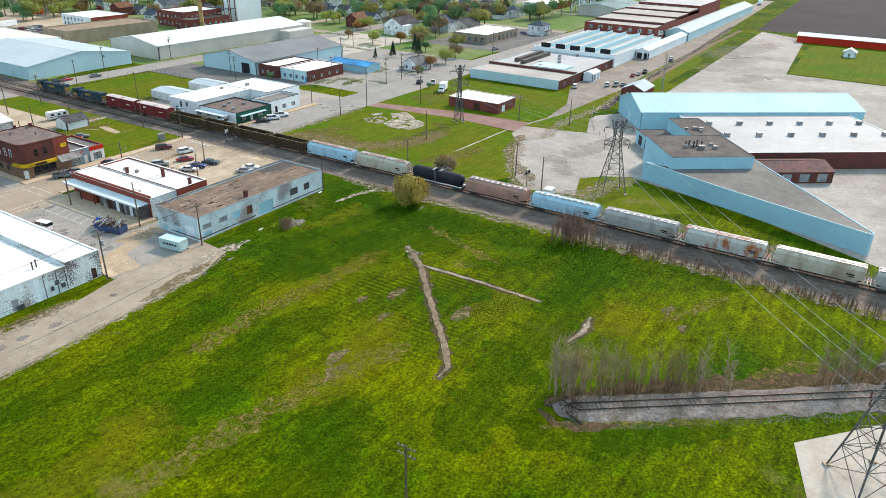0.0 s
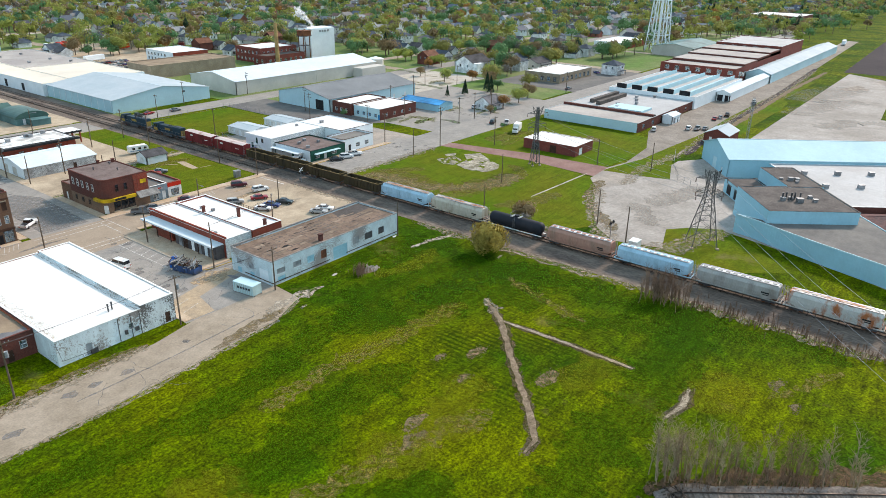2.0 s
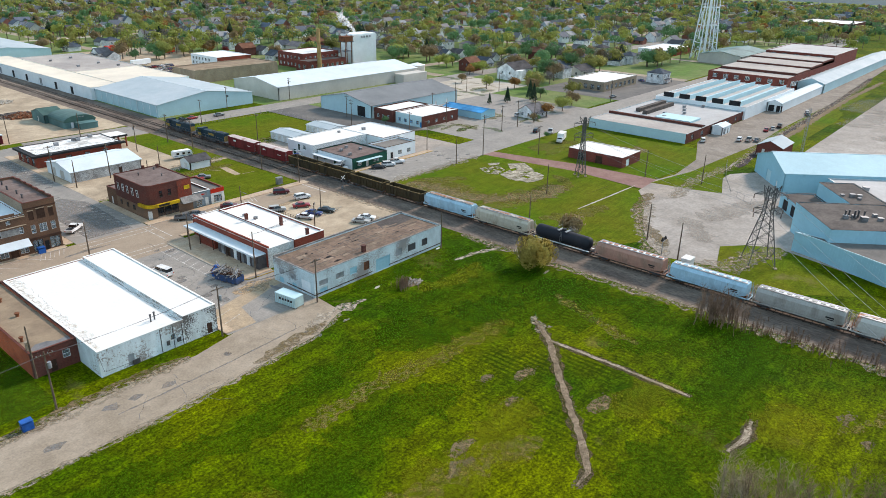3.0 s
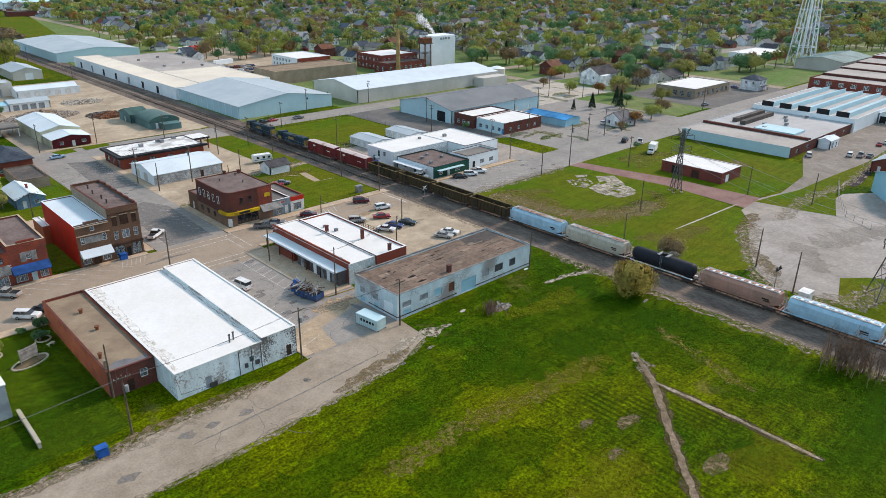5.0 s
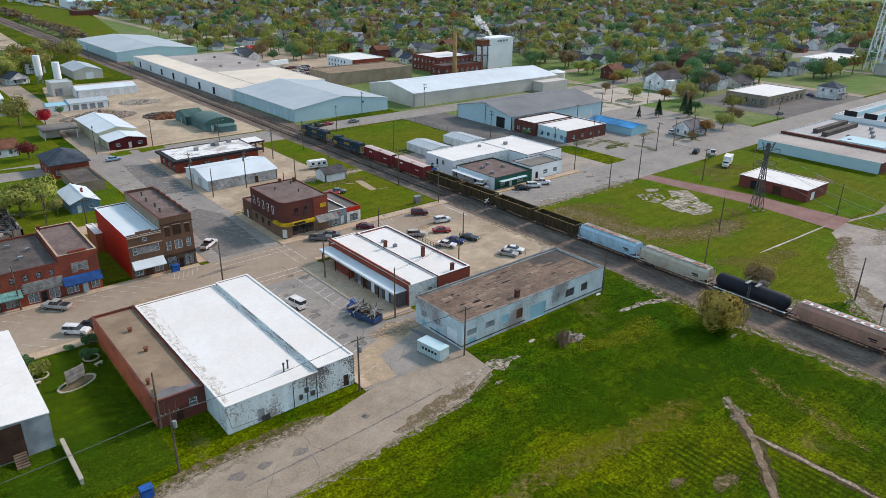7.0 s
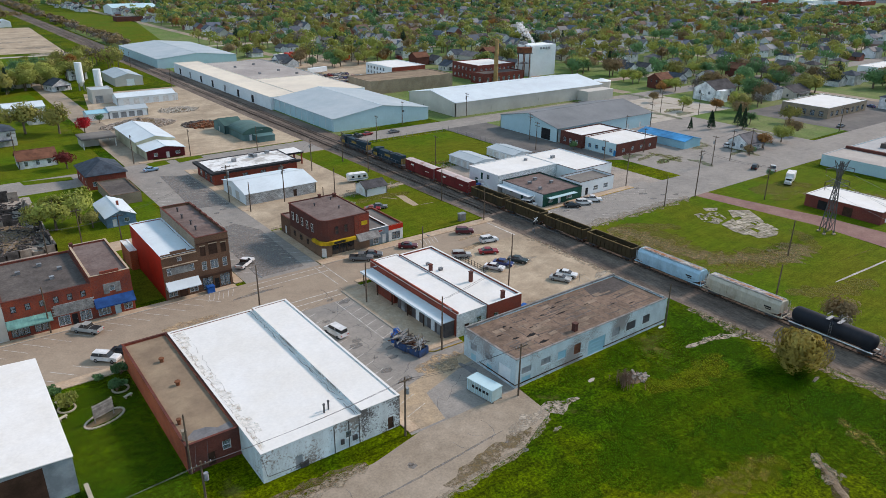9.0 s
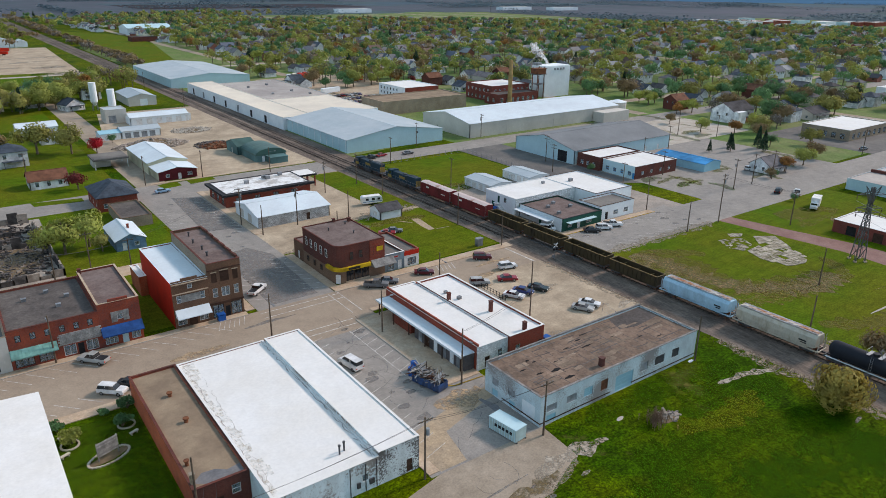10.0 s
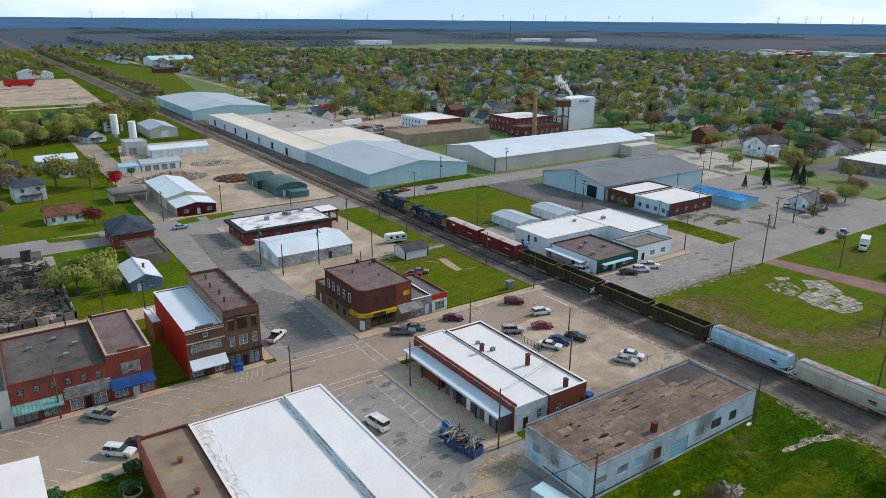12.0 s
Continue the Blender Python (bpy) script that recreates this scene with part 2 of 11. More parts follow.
def leafmat(name, c, var=0.25, trans=0.35):
    m = mat(name, c, 0.7, var, 0.25, 1.5, 0.0, spec=0.2, amount=0.35, each=0.2)
    t = m.node_tree
    p = t.nodes["Principled BSDF"]
    tr = t.nodes.new("ShaderNodeBsdfTranslucent")
    mx = t.nodes.new("ShaderNodeMixShader")
    mx.inputs["Fac"].default_value = trans
    src = p.inputs["Base Color"].links[0].from_socket
    isl = t.nodes.new("ShaderNodeNewGeometry")
    r = node(t, "ShaderNodeMapRange", To_Min=0.85, To_Max=1.15)
    t.links.new(isl.outputs["Random Per Island"], r.inputs["Value"])
    v = t.nodes.new("ShaderNodeVectorMath")
    v.operation = "SCALE"
    t.links.new(src, v.inputs[0])
    t.links.new(r.outputs["Result"], v.inputs["Scale"])
    t.links.new(v.outputs["Vector"], p.inputs["Base Color"])
    t.links.new(v.outputs["Vector"], tr.inputs["Color"])
    t.links.new(p.outputs["BSDF"], mx.inputs[1])
    t.links.new(tr.outputs["BSDF"], mx.inputs[2])
    t.links.new(mx.outputs["Shader"], t.nodes["Material Output"].inputs["Surface"])
    return m


M["leaf_spring"] = leafmat("spring_leaf", (0.36, 0.4, 0.09))
M["leaf_olive"] = leafmat("olive_leaf", (0.34, 0.33, 0.09))
# blue share raised to put some haze into the town's treetops
M["leaf_green"] = leafmat("green_leaf", (0.13, 0.27, 0.11))
M["leaf_brown"] = leafmat("budding_brown_leaf", (0.3, 0.22, 0.11))
M["leaf_willow"] = leafmat("golden_willow_leaf", (0.47, 0.37, 0.09))
M["leaf_orange"] = leafmat("orange_leaf", (0.4, 0.2, 0.06))
M["leaf_red"] = leafmat("red_leaf", (0.5, 0.02, 0.03))
M["leaf_wine"] = leafmat("wine_leaf", (0.22, 0.045, 0.04))
M["needle"] = leafmat("conifer_needle", (0.045, 0.09, 0.05))
M["twig"] = leafmat("twig", (0.22, 0.19, 0.16), 0.3, 0.05)


def paint(name, c, rough=0.3, dirt=0.3):
    return mat(name, c, rough, 0.06, 0.7, 5, 0.0, spec=0.5, amount=dirt)


def glassmat():
    m = bpy.data.materials.new("window_glass")
    m.use_nodes = True
    p = m.node_tree.nodes["Principled BSDF"]
    p.inputs["Base Color"].default_value = (0.55, 0.62, 0.65, 1)
    p.inputs["Roughness"].default_value, p.inputs["IOR"].default_value = 0.06, 1.45
    p.inputs["Transmission Weight"].default_value = 0.75
    return m


M["glass"] = glassmat()
M["car_glass"] = mat("tinted_glass", (0.02, 0.025, 0.03), 0.08, 0.05, 1, 5, 0.0, spec=0.8)


def brickmat(name, c, c2, mortar, scale=1.0, bw=0.22, bh=0.075):
    """Coursed masonry, with courses on walls facing any way."""
    m = mat(name, c, 0.9, 0.15, 0.25, 4, 0.15, c2=c2)
    t = m.node_tree
    p = t.nodes["Principled BSDF"]
    src = p.inputs["Base Color"].links[0].from_socket
    g = t.nodes.new("ShaderNodeNewGeometry")
    s = t.nodes.new("ShaderNodeSeparateXYZ")
    t.links.new(g.outputs["Position"], s.inputs[0])
    add = t.nodes.new("ShaderNodeMath")
    t.links.new(s.outputs["X"], add.inputs[0])
    t.links.new(s.outputs["Y"], add.inputs[1])
    cb = t.nodes.new("ShaderNodeCombineXYZ")
    t.links.new(add.outputs[0], cb.inputs["X"])
    t.links.new(s.outputs["Z"], cb.inputs["Y"])
    b = node(t, "ShaderNodeTexBrick", Scale=1.0, Mortar_Size=0.012 * scale, Brick_Width=bw * scale, Row_Height=bh * scale)
    b.inputs["Color1"].default_value, b.inputs["Color2"].default_value = (0.8, 0.8, 0.8, 1), (1.2, 1.2, 1.2, 1)
    b.inputs["Mortar"].default_value = rgb(tuple(mo / max(cc, 0.01) for mo, cc in zip(mortar, c)))
    t.links.new(cb.outputs[0], b.inputs["Vector"])
    mu = t.nodes.new("ShaderNodeVectorMath")
    mu.operation = "MULTIPLY"
    t.links.new(src, mu.inputs[0])
    t.links.new(b.outputs["Color"], mu.inputs[1])
    t.links.new(mu.outputs["Vector"], p.inputs["Base Color"])
    return m


M["brick_red"] = brickmat("red_brick", (0.31, 0.05, 0.027), (0.19, 0.042, 0.026), (0.27, 0.09, 0.06))
M["brick_maroon"] = brickmat("maroon_brick", (0.22, 0.05, 0.036), (0.15, 0.042, 0.034), (0.22, 0.075, 0.055))
M["brick_dark"] = brickmat("dark_brick", (0.15, 0.043, 0.03), (0.1, 0.038, 0.03), (0.15, 0.06, 0.046))
M["brick_brown"] = brickmat("brown_brick", (0.17, 0.085, 0.05), (0.12, 0.065, 0.042), (0.18, 0.11, 0.07))
M["brick_orange"] = brickmat("orange_brick", (0.5, 0.12, 0.05), (0.28, 0.065, 0.03), (0.4, 0.15, 0.08))
M["brick_row"] = brickmat("old_red_brick", (0.36, 0.065, 0.028), (0.17, 0.042, 0.026), (0.25, 0.085, 0.055))
M["brick_tan_brown"] = brickmat("tan_brown_brick", (0.24, 0.145, 0.09), (0.17, 0.105, 0.07), (0.24, 0.16, 0.11))
M["brick_tan"] = brickmat("tan_brick", (0.33, 0.26, 0.18), (0.25, 0.19, 0.13), (0.3, 0.26, 0.2))
M["block_white"] = brickmat("painted_block", (0.72, 0.76, 0.76), (0.55, 0.57, 0.55), (0.4, 0.42, 0.42), 1.0, 0.4, 0.2)
M["stone_wall"] = brickmat("whitewashed_stone", (0.6, 0.62, 0.62), (0.3, 0.29, 0.28), (0.1, 0.092, 0.088), 1.7, 0.4, 0.2)


def peelmat(name, c, c2, under, edge=(1.02, 1.1), scale=2.2):
    """Old paint peeling in scabs off the masonry below."""
    m = mat(name, c, 0.85, 0.12, 0.35, 9, 0.2, c2=c2, stretch=(1, 1, 0.5))
    t = m.node_tree
    p = t.nodes["Principled BSDF"]
    src = p.inputs["Base Color"].links[0].from_socket
    g = t.nodes.new("ShaderNodeNewGeometry")
    n = node(t, "ShaderNodeTexNoise", Scale=scale, Detail=8.0, Roughness=0.75)
    n2 = node(t, "ShaderNodeTexNoise", Scale=0.13, Detail=2.0)
    a = t.nodes.new("ShaderNodeMath")
    t.links.new(g.outputs["Position"], n.inputs["Vector"])
    t.links.new(g.outputs["Position"], n2.inputs["Vector"])
    t.links.new(n.outputs["Fac"], a.inputs[0])
    t.links.new(n2.outputs["Fac"], a.inputs[1])
    r = node(t, "ShaderNodeMapRange", From_Min=edge[0], From_Max=edge[1])
    t.links.new(a.outputs[0], r.inputs["Value"])
    mx = t.nodes.new("ShaderNodeMix")
    mx.data_type = "RGBA"
    t.links.new(r.outputs["Result"], mx.inputs["Factor"])
    t.links.new(src, mx.inputs["A"])
    mx.inputs["B"].default_value = rgb(under)
    t.links.new(mx.outputs["Result"], p.inputs["Base Color"])
    return m


M["peeling"] = peelmat("peeling_blue_paint", (0.56, 0.68, 0.71), (0.44, 0.53, 0.56), (0.27, 0.26, 0.25), (1.06, 1.16), 4.6)
M["limewash"] = peelmat("flaking_whitewash", (0.72, 0.81, 0.83), (0.56, 0.63, 0.64), (0.27, 0.24, 0.215), (1.03, 1.14), 2.6)
M["bare_whitewash"] = peelmat("half_gone_whitewash", (0.72, 0.79, 0.8), (0.5, 0.54, 0.54), (0.14, 0.13, 0.125), (1.01, 1.07), 3.6)


def grassmat(name, a, b, dirt, lines=None, thresh=0.62, tuft=1.0):
    """Meadow: two greens in broad patches, fine blades, bare spots; lines: drilled rows."""
    m = mat(name, a, 0.9, 0.38 * tuft, 0.035, 2.2, 0.5, c2=b, edge=(0.36, 0.62), spec=0.03)
    t = m.node_tree
    p = t.nodes["Principled BSDF"]
    src = p.inputs["Base Color"].links[0].from_socket
    g = t.nodes.new("ShaderNodeNewGeometry")
    mid = node(t, "ShaderNodeTexNoise", Scale=0.35, Detail=6.0, Roughness=0.7)
    bare = node(t, "ShaderNodeTexNoise", Scale=0.05, Detail=7.0, Roughness=0.62)
    t.links.new(g.outputs["Position"], mid.inputs["Vector"])
    t.links.new(g.outputs["Position"], bare.inputs["Vector"])
    r = node(t, "ShaderNodeMapRange", From_Min=0.3, From_Max=0.7, To_Min=1 - 0.42 * tuft, To_Max=1 + 0.42 * tuft)
    t.links.new(mid.outputs["Fac"], r.inputs["Value"])
    s = t.nodes.new("ShaderNodeVectorMath")
    s.operation = "SCALE"
    t.links.new(src, s.inputs[0])
    t.links.new(r.outputs["Result"], s.inputs["Scale"])
    last = s.outputs["Vector"]
    sm = node(t, "ShaderNodeMapping", Rotation=(0, 0, 0.12), Scale=(0.05, 0.75, 1.0))
    t.links.new(g.outputs["Position"], sm.inputs["Vector"])
    sn = node(t, "ShaderNodeTexNoise", Scale=1.0, Detail=4.0, Roughness=0.6)
    t.links.new(sm.outputs["Vector"], sn.inputs["Vector"])
    fi = node(t, "ShaderNodeTexNoise", Scale=1.3, Detail=3.0, Roughness=0.8)
    t.links.new(g.outputs["Position"], fi.inputs["Vector"])
    gr = node(t, "ShaderNodeTexNoise", Scale=2.6, Detail=2.0, Roughness=0.7)
    t.links.new(g.outputs["Position"], gr.inputs["Vector"])
    for n3, amp in ((sn, 0.22), (fi, 0.36), (gr, 0.3)):
        r5 = node(t, "ShaderNodeMapRange", From_Min=0.36, From_Max=0.64, To_Min=1 - amp * tuft, To_Max=1 + amp * tuft)
        t.links.new(n3.outputs["Fac"], r5.inputs["Value"])
        s5 = t.nodes.new("ShaderNodeVectorMath")
        s5.operation = "SCALE"
        t.links.new(last, s5.inputs[0])
        t.links.new(r5.outputs["Result"], s5.inputs["Scale"])
        last = s5.outputs["Vector"]
    r2 = node(t, "ShaderNodeMapRange", From_Min=thresh, From_Max=thresh + 0.1, To_Max=0.75)
    t.links.new(bare.outputs["Fac"], r2.inputs["Value"])
    mx = t.nodes.new("ShaderNodeMix")
    mx.data_type = "RGBA"
    t.links.new(r2.outputs["Result"], mx.inputs["Factor"])
    t.links.new(last, mx.inputs["A"])
    mx.inputs["B"].default_value = rgb(dirt)
    last = mx.outputs["Result"]
    if lines:
        w = node(t, "ShaderNodeTexWave", Scale=0.26, Distortion=1.4, Detail=3.0, Detail_Scale=1.2)
        t.links.new(g.outputs["Position"], w.inputs["Vector"])
        away = t.nodes.new("ShaderNodeVectorMath")
        away.operation = "DISTANCE"
        t.links.new(g.outputs["Position"], away.inputs[0])
        away.inputs[1].default_value = (lines[0], lines[1], 0)
        area = node(t, "ShaderNodeTexNoise", Scale=0.09, Detail=4.0)
        t.links.new(g.outputs["Position"], area.inputs["Vector"])
        inner = node(t, "ShaderNodeMapRange", From_Min=30.0, From_Max=10.0)
        t.links.new(away.outputs["Value"], inner.inputs["Value"])
        k0 = node(t, "ShaderNodeMapRange", From_Min=0.4, From_Max=0.62, To_Min=0.0, To_Max=0.8)
        t.links.new(area.outputs["Fac"], k0.inputs["Value"])
        k = t.nodes.new("ShaderNodeMath")
        k.operation = "MULTIPLY"
        t.links.new(inner.outputs["Result"], k.inputs[0])
        t.links.new(k0.outputs["Result"], k.inputs[1])
        f = t.nodes.new("ShaderNodeMath")
        f.operation = "MULTIPLY"
        t.links.new(w.outputs["Fac"], f.inputs[0])
        t.links.new(k.outputs[0], f.inputs[1])
        m2 = t.nodes.new("ShaderNodeMix")
        m2.data_type = "RGBA"
        t.links.new(f.outputs[0], m2.inputs["Factor"])
        t.links.new(last, m2.inputs["A"])
        m2.inputs["B"].default_value = rgb(tuple(v * 0.5 for v in b))
        last = m2.outputs["Result"]
    t.links.new(last, p.inputs["Base Color"])
    return m


M["grass"] = grassmat("meadow_grass", (0.09, 0.107, 0.0), (0.024, 0.06, 0.0), (0.16, 0.125, 0.04), (8, -52))
M["lawn"] = grassmat("lawn_grass", (0.061, 0.116, 0.003), (0.098, 0.11, 0.006), (0.2, 0.155, 0.07), None, 0.64, 0.45)
M["shrub_ground"] = mat("town_ground", (0.085, 0.16, 0.03), 0.95, 0.3, 0.03, 1.0, 0.2, c2=(0.16, 0.18, 0.07))


def patchy(name, c, c2, cover=0.5, soft=0.1, most=1.0):
    """Thin or bare growth through which the ground below shows in places."""
    m = mat(name, c, 0.95, 0.3, 0.3, 3, 0.4, c2=c2, edge=(0.3, 0.7), spec=0.05)
    t = m.node_tree
    g = t.nodes.new("ShaderNodeNewGeometry")
    n = node(t, "ShaderNodeTexNoise", Scale=0.9, Detail=7.0, Roughness=0.75)
    t.links.new(g.outputs["Position"], n.inputs["Vector"])
    r = node(t, "ShaderNodeMapRange", From_Min=1 - cover - soft, From_Max=1 - cover + soft, To_Max=most)
    t.links.new(n.outputs["Fac"], r.inputs["Value"])
    tr, mx = t.nodes.new("ShaderNodeBsdfTransparent"), t.nodes.new("ShaderNodeMixShader")
    t.links.new(r.outputs["Result"], mx.inputs["Fac"])
    t.links.new(tr.outputs["BSDF"], mx.inputs[1])
    t.links.new(t.nodes["Principled BSDF"].outputs["BSDF"], mx.inputs[2])
    t.links.new(mx.outputs["Shader"], t.nodes["Material Output"].inputs["Surface"])
    return m


M["rut_brown"] = mat("brown_rut", (0.27, 0.205, 0.14), 0.95, 0.45, 0.7, 4, c2=(0.13, 0.095, 0.06), bump=0.5)
M["broken_concrete"] = patchy("broken_concrete", (0.42, 0.37, 0.3), (0.3, 0.25, 0.19), 0.52)
M["patch_gravel"] = patchy("scattered_gravel", (0.33, 0.28, 0.21), (0.25, 0.2, 0.14), 0.47)
M["dry_grass"] = patchy("dry_grass", (0.2, 0.155, 0.05), (0.15, 0.135, 0.025), 0.46)
# lawn green darkened to carry the shade west of the brick bay
M["shaded_lawn"] = patchy("shade_painted_lawn", (0.034, 0.085, 0.003), (0.055, 0.1, 0.004), 0.5, 0.3)
M["lush_grass"] = patchy("lush_dark_grass", (0.024, 0.075, 0.0), (0.035, 0.085, 0.0), 0.5, 0.3, 0.75)
M["pale_grass"] = patchy("yellowed_grass", (0.2, 0.185, 0.012), (0.16, 0.15, 0.006), 0.47, 0.28, 0.5)
M["patch_dark"] = patchy("patched_asphalt", (0.2, 0.192, 0.187), (0.235, 0.217, 0.2), 0.5, 0.25)
M["patch_sand"] = patchy("washed_sand", (0.44, 0.32, 0.2), (0.36, 0.26, 0.165), 0.52)
M["patch_dirt"] = patchy("dark_dirt", (0.3, 0.265, 0.22), (0.24, 0.21, 0.175), 0.5, 0.35, 0.45)
M["slab_piece"] = mat("broken_slab_concrete", (0.42, 0.37, 0.3), 0.95, 0.35, 0.5, 3, c2=(0.22, 0.19, 0.13), each=0.2)
M["leaf_litter"] = patchy("leaf_litter", (0.115, 0.075, 0.042), (0.08, 0.056, 0.032), 0.58, 0.15)
M["patch_weeds"] = patchy("weed_patches", (0.09, 0.12, 0.01), (0.16, 0.14, 0.04), 0.48, 0.15)
M["trench_earth"] = patchy("dark_trench_earth", (0.1, 0.075, 0.04), (0.07, 0.06, 0.025), 0.55, 0.15)
M["worn_earth"] = patchy("worn_brown_earth", (0.24, 0.18, 0.1), (0.17, 0.135, 0.06), 0.56, 0.2, 0.85)
M["pylon_steel"] = mat("weathered_pylon_steel", (0.17, 0.165, 0.16), 0.7, 0.2, 0.5, 6, 0.05, metal=0.3)
M["dry_lot"] = patchy("dry_lot_grass", (0.19, 0.145, 0.05), (0.13, 0.12, 0.02), 0.5, 0.25, 0.85)
M["bare_earth"] = patchy("bare_earth", (0.2, 0.15, 0.085), (0.13, 0.1, 0.05), 0.52)


def ribbed(name, c, c2, pitch, rough=0.75):
    """Ribbed metal sheet: fine parallel ribs in relief."""
    m = mat(name, c, rough, 0.05, 0.08, 1.5, 0.0, c2=c2)
    t = m.node_tree
    g = t.nodes.new("ShaderNodeNewGeometry")
    w = node(t, "ShaderNodeTexWave", Scale=0.314 / pitch, Distortion=0.0)
    w.wave_profile = "SAW"
    s = t.nodes.new("ShaderNodeSeparateXYZ")
    t.links.new(g.outputs["Position"], s.inputs[0])
    a = t.nodes.new("ShaderNodeMath")
    t.links.new(s.outputs["X"], a.inputs[0])
    t.links.new(s.outputs["Y"], a.inputs[1])
    cb = t.nodes.new("ShaderNodeCombineXYZ")
    t.links.new(a.outputs[0], cb.inputs["X"])
    t.links.new(cb.outputs[0], w.inputs["Vector"])
    b = node(t, "ShaderNodeBump", Strength=0.5, Distance=0.04)
    t.links.new(w.outputs["Fac"], b.inputs["Height"])
    t.links.new(b.outputs["Normal"], t.nodes["Principled BSDF"].inputs["Normal"])
    return m


for key, c, c2, pitch in (("pale_blue", (0.46, 0.64, 0.68), (0.41, 0.58, 0.62), 0.9), ("blue_siding", (0.3, 0.55, 0.64), (0.27, 0.49, 0.57), 0.9), ("white_siding", (0.78, 0.83, 0.84), (0.68, 0.72, 0.73), 0.9), ("beige_siding", (0.58, 0.55, 0.49), (0.48, 0.45, 0.4), 0.9), ("pale_grey_roof", (0.35, 0.42, 0.45), (0.43, 0.48, 0.5), 1.2), ("grey_metal_roof", (0.15, 0.16, 0.165), (0.2, 0.21, 0.215), 1.2), ("white_metal_roof", (0.62, 0.7, 0.73), (0.54, 0.6, 0.63), 1.2)):
    M[key] = ribbed("ribbed_" + key, c, c2, pitch)

# ---- building kit ----
rnd = random.Random(7)


def quad_box(bm, x0, y0, z0, x1, y1, z1):
    v = [bm.verts.new(p) for p in ((x0, y0, z0), (x1, y0, z0), (x1, y1, z0), (x0, y1, z0), (x0, y0, z1), (x1, y0, z1), (x1, y1, z1), (x0, y1, z1))]
    for f in ((3, 2, 1, 0), (4, 5, 6, 7), (0, 1, 5, 4), (1, 2, 6, 5), (2, 3, 7, 6), (3, 0, 4, 7)):
        bm.faces.new([v[i] for i in f])


def boxes(*dims):
    bm = bmesh.new()
    for d in dims:
        quad_box(bm, *d)
    return bm


def prism(bm, pts, z0, z1):
    """An upright prism over a polygon given anticlockwise; z1 a height or one for each corner."""
    tops = z1 if isinstance(z1, (list, tuple)) else [z1] * len(pts)
    lo = [bm.verts.new((x, y, z0)) for x, y in pts]
    hi = [bm.verts.new((p[0], p[1], z)) for p, z in zip(pts, tops)]
    n = len(pts)
    bm.faces.new(lo[::-1])
    bm.faces.new(hi)
    for i in range(n):
        bm.faces.new((lo[i], lo[(i + 1) % n], hi[(i + 1) % n], hi[i]))


def beam(bm, a, b, w, w2=None, sides=4):
    """A straight bar from a to b, w thick at a and w2 at b."""
    a, b = Vector(a), Vector(b)
    d = (b - a).normalized()
    u = d.cross(Vector((0, 0, 1)) if abs(d.z) < 0.95 else Vector((1, 0, 0))).normalized()
    v = d.cross(u)
    rings = []
    for c, r in ((a, w / 2), (b, (w2 if w2 is not None else w) / 2)):
        rings.append([bm.verts.new(c + (u * math.cos(k) + v * math.sin(k)) * r * (1.414 if sides == 4 else 1)) for k in [2 * math.pi * (i + 0.5) / sides for i in range(sides)]])
    for i in range(sides):
        bm.faces.new((rings[0][i], rings[0][(i + 1) % sides], rings[1][(i + 1) % sides], rings[1][i]))
    bm.faces.new(rings[0][::-1])
    bm.faces.new(rings[1])


def polytube(bm, pts, w, sides=4):
    """One joined bar through the points."""
    pts = [Vector(p) for p in pts]
    rings = []
    for i, p in enumerate(pts):
        d = (pts[min(i + 1, len(pts) - 1)] - pts[max(i - 1, 0)]).normalized()
        u = d.cross(Vector((0, 0, 1)) if abs(d.z) < 0.95 else Vector((1, 0, 0))).normalized()
        v = d.cross(u)
        rings.append([bm.verts.new(p + (u * math.cos(a) + v * math.sin(a)) * w * 0.6) for a in [2 * math.pi * (j + 0.5) / sides for j in range(sides)]])
    for a, b in zip(rings, rings[1:]):
        for j in range(sides):
            bm.faces.new((a[j], a[(j + 1) % sides], b[(j + 1) % sides], b[j]))
    bm.faces.new(rings[0][::-1])
    bm.faces.new(rings[-1])


def tube(bm, axis, c, r, half, sides=16, r2=None):
    """A closed drum about an axis (0 x, 1 y, 2 z) through c."""
    a, b = Vector(c), Vector(c)
    a[axis] -= half
    b[axis] += half
    beam(bm, a, b, r * 2, (r2 if r2 is not None else r) * 2, sides)


def mesh(name, bm, material, smooth=False):
    bmesh.ops.recalc_face_normals(bm, faces=bm.faces)
    me = bpy.data.meshes.new(name)
    bm.to_mesh(me)
    bm.free()
    me.materials.append(material)
    if smooth:
        me.polygons.foreach_set("use_smooth", [True] * len(me.polygons))
    return me


def part(name, bm, material, parent=None, label="", smooth=False):
    me = bm if isinstance(bm, bpy.types.Mesh) else mesh(name, bm, material, smooth)
    ob = new(name, me)
    ob.parent = parent
    return tagged(ob, label)


def thing(name, label, category, x=0.0, y=0.0, z=0.0, rz=0.0, group=""):
    ob = new(name)
    ob.empty_display_size = 0.5
    ob.matrix_basis = pose(x, y, z, 0, 0, rz)
    return tagged(ob, label, category, group)


def ground_patch(name, pts, material, z, label, category, depth=0.08):
    bm = bmesh.new()
    prism(bm, pts, z - depth, z)
    return tagged(part(name, bm, material), label, category, "", "structure")


def rect(x0, y0, x1, y1):
    return [(x0, y0), (x1, y0), (x1, y1), (x0, y1)]


CACHE = {}


def cached(key, make):
    if key not in CACHE:
        CACHE[key] = make()
    return CACHE[key]


SIDES = {"S": 0, "E": 90, "N": 180, "W": 270}


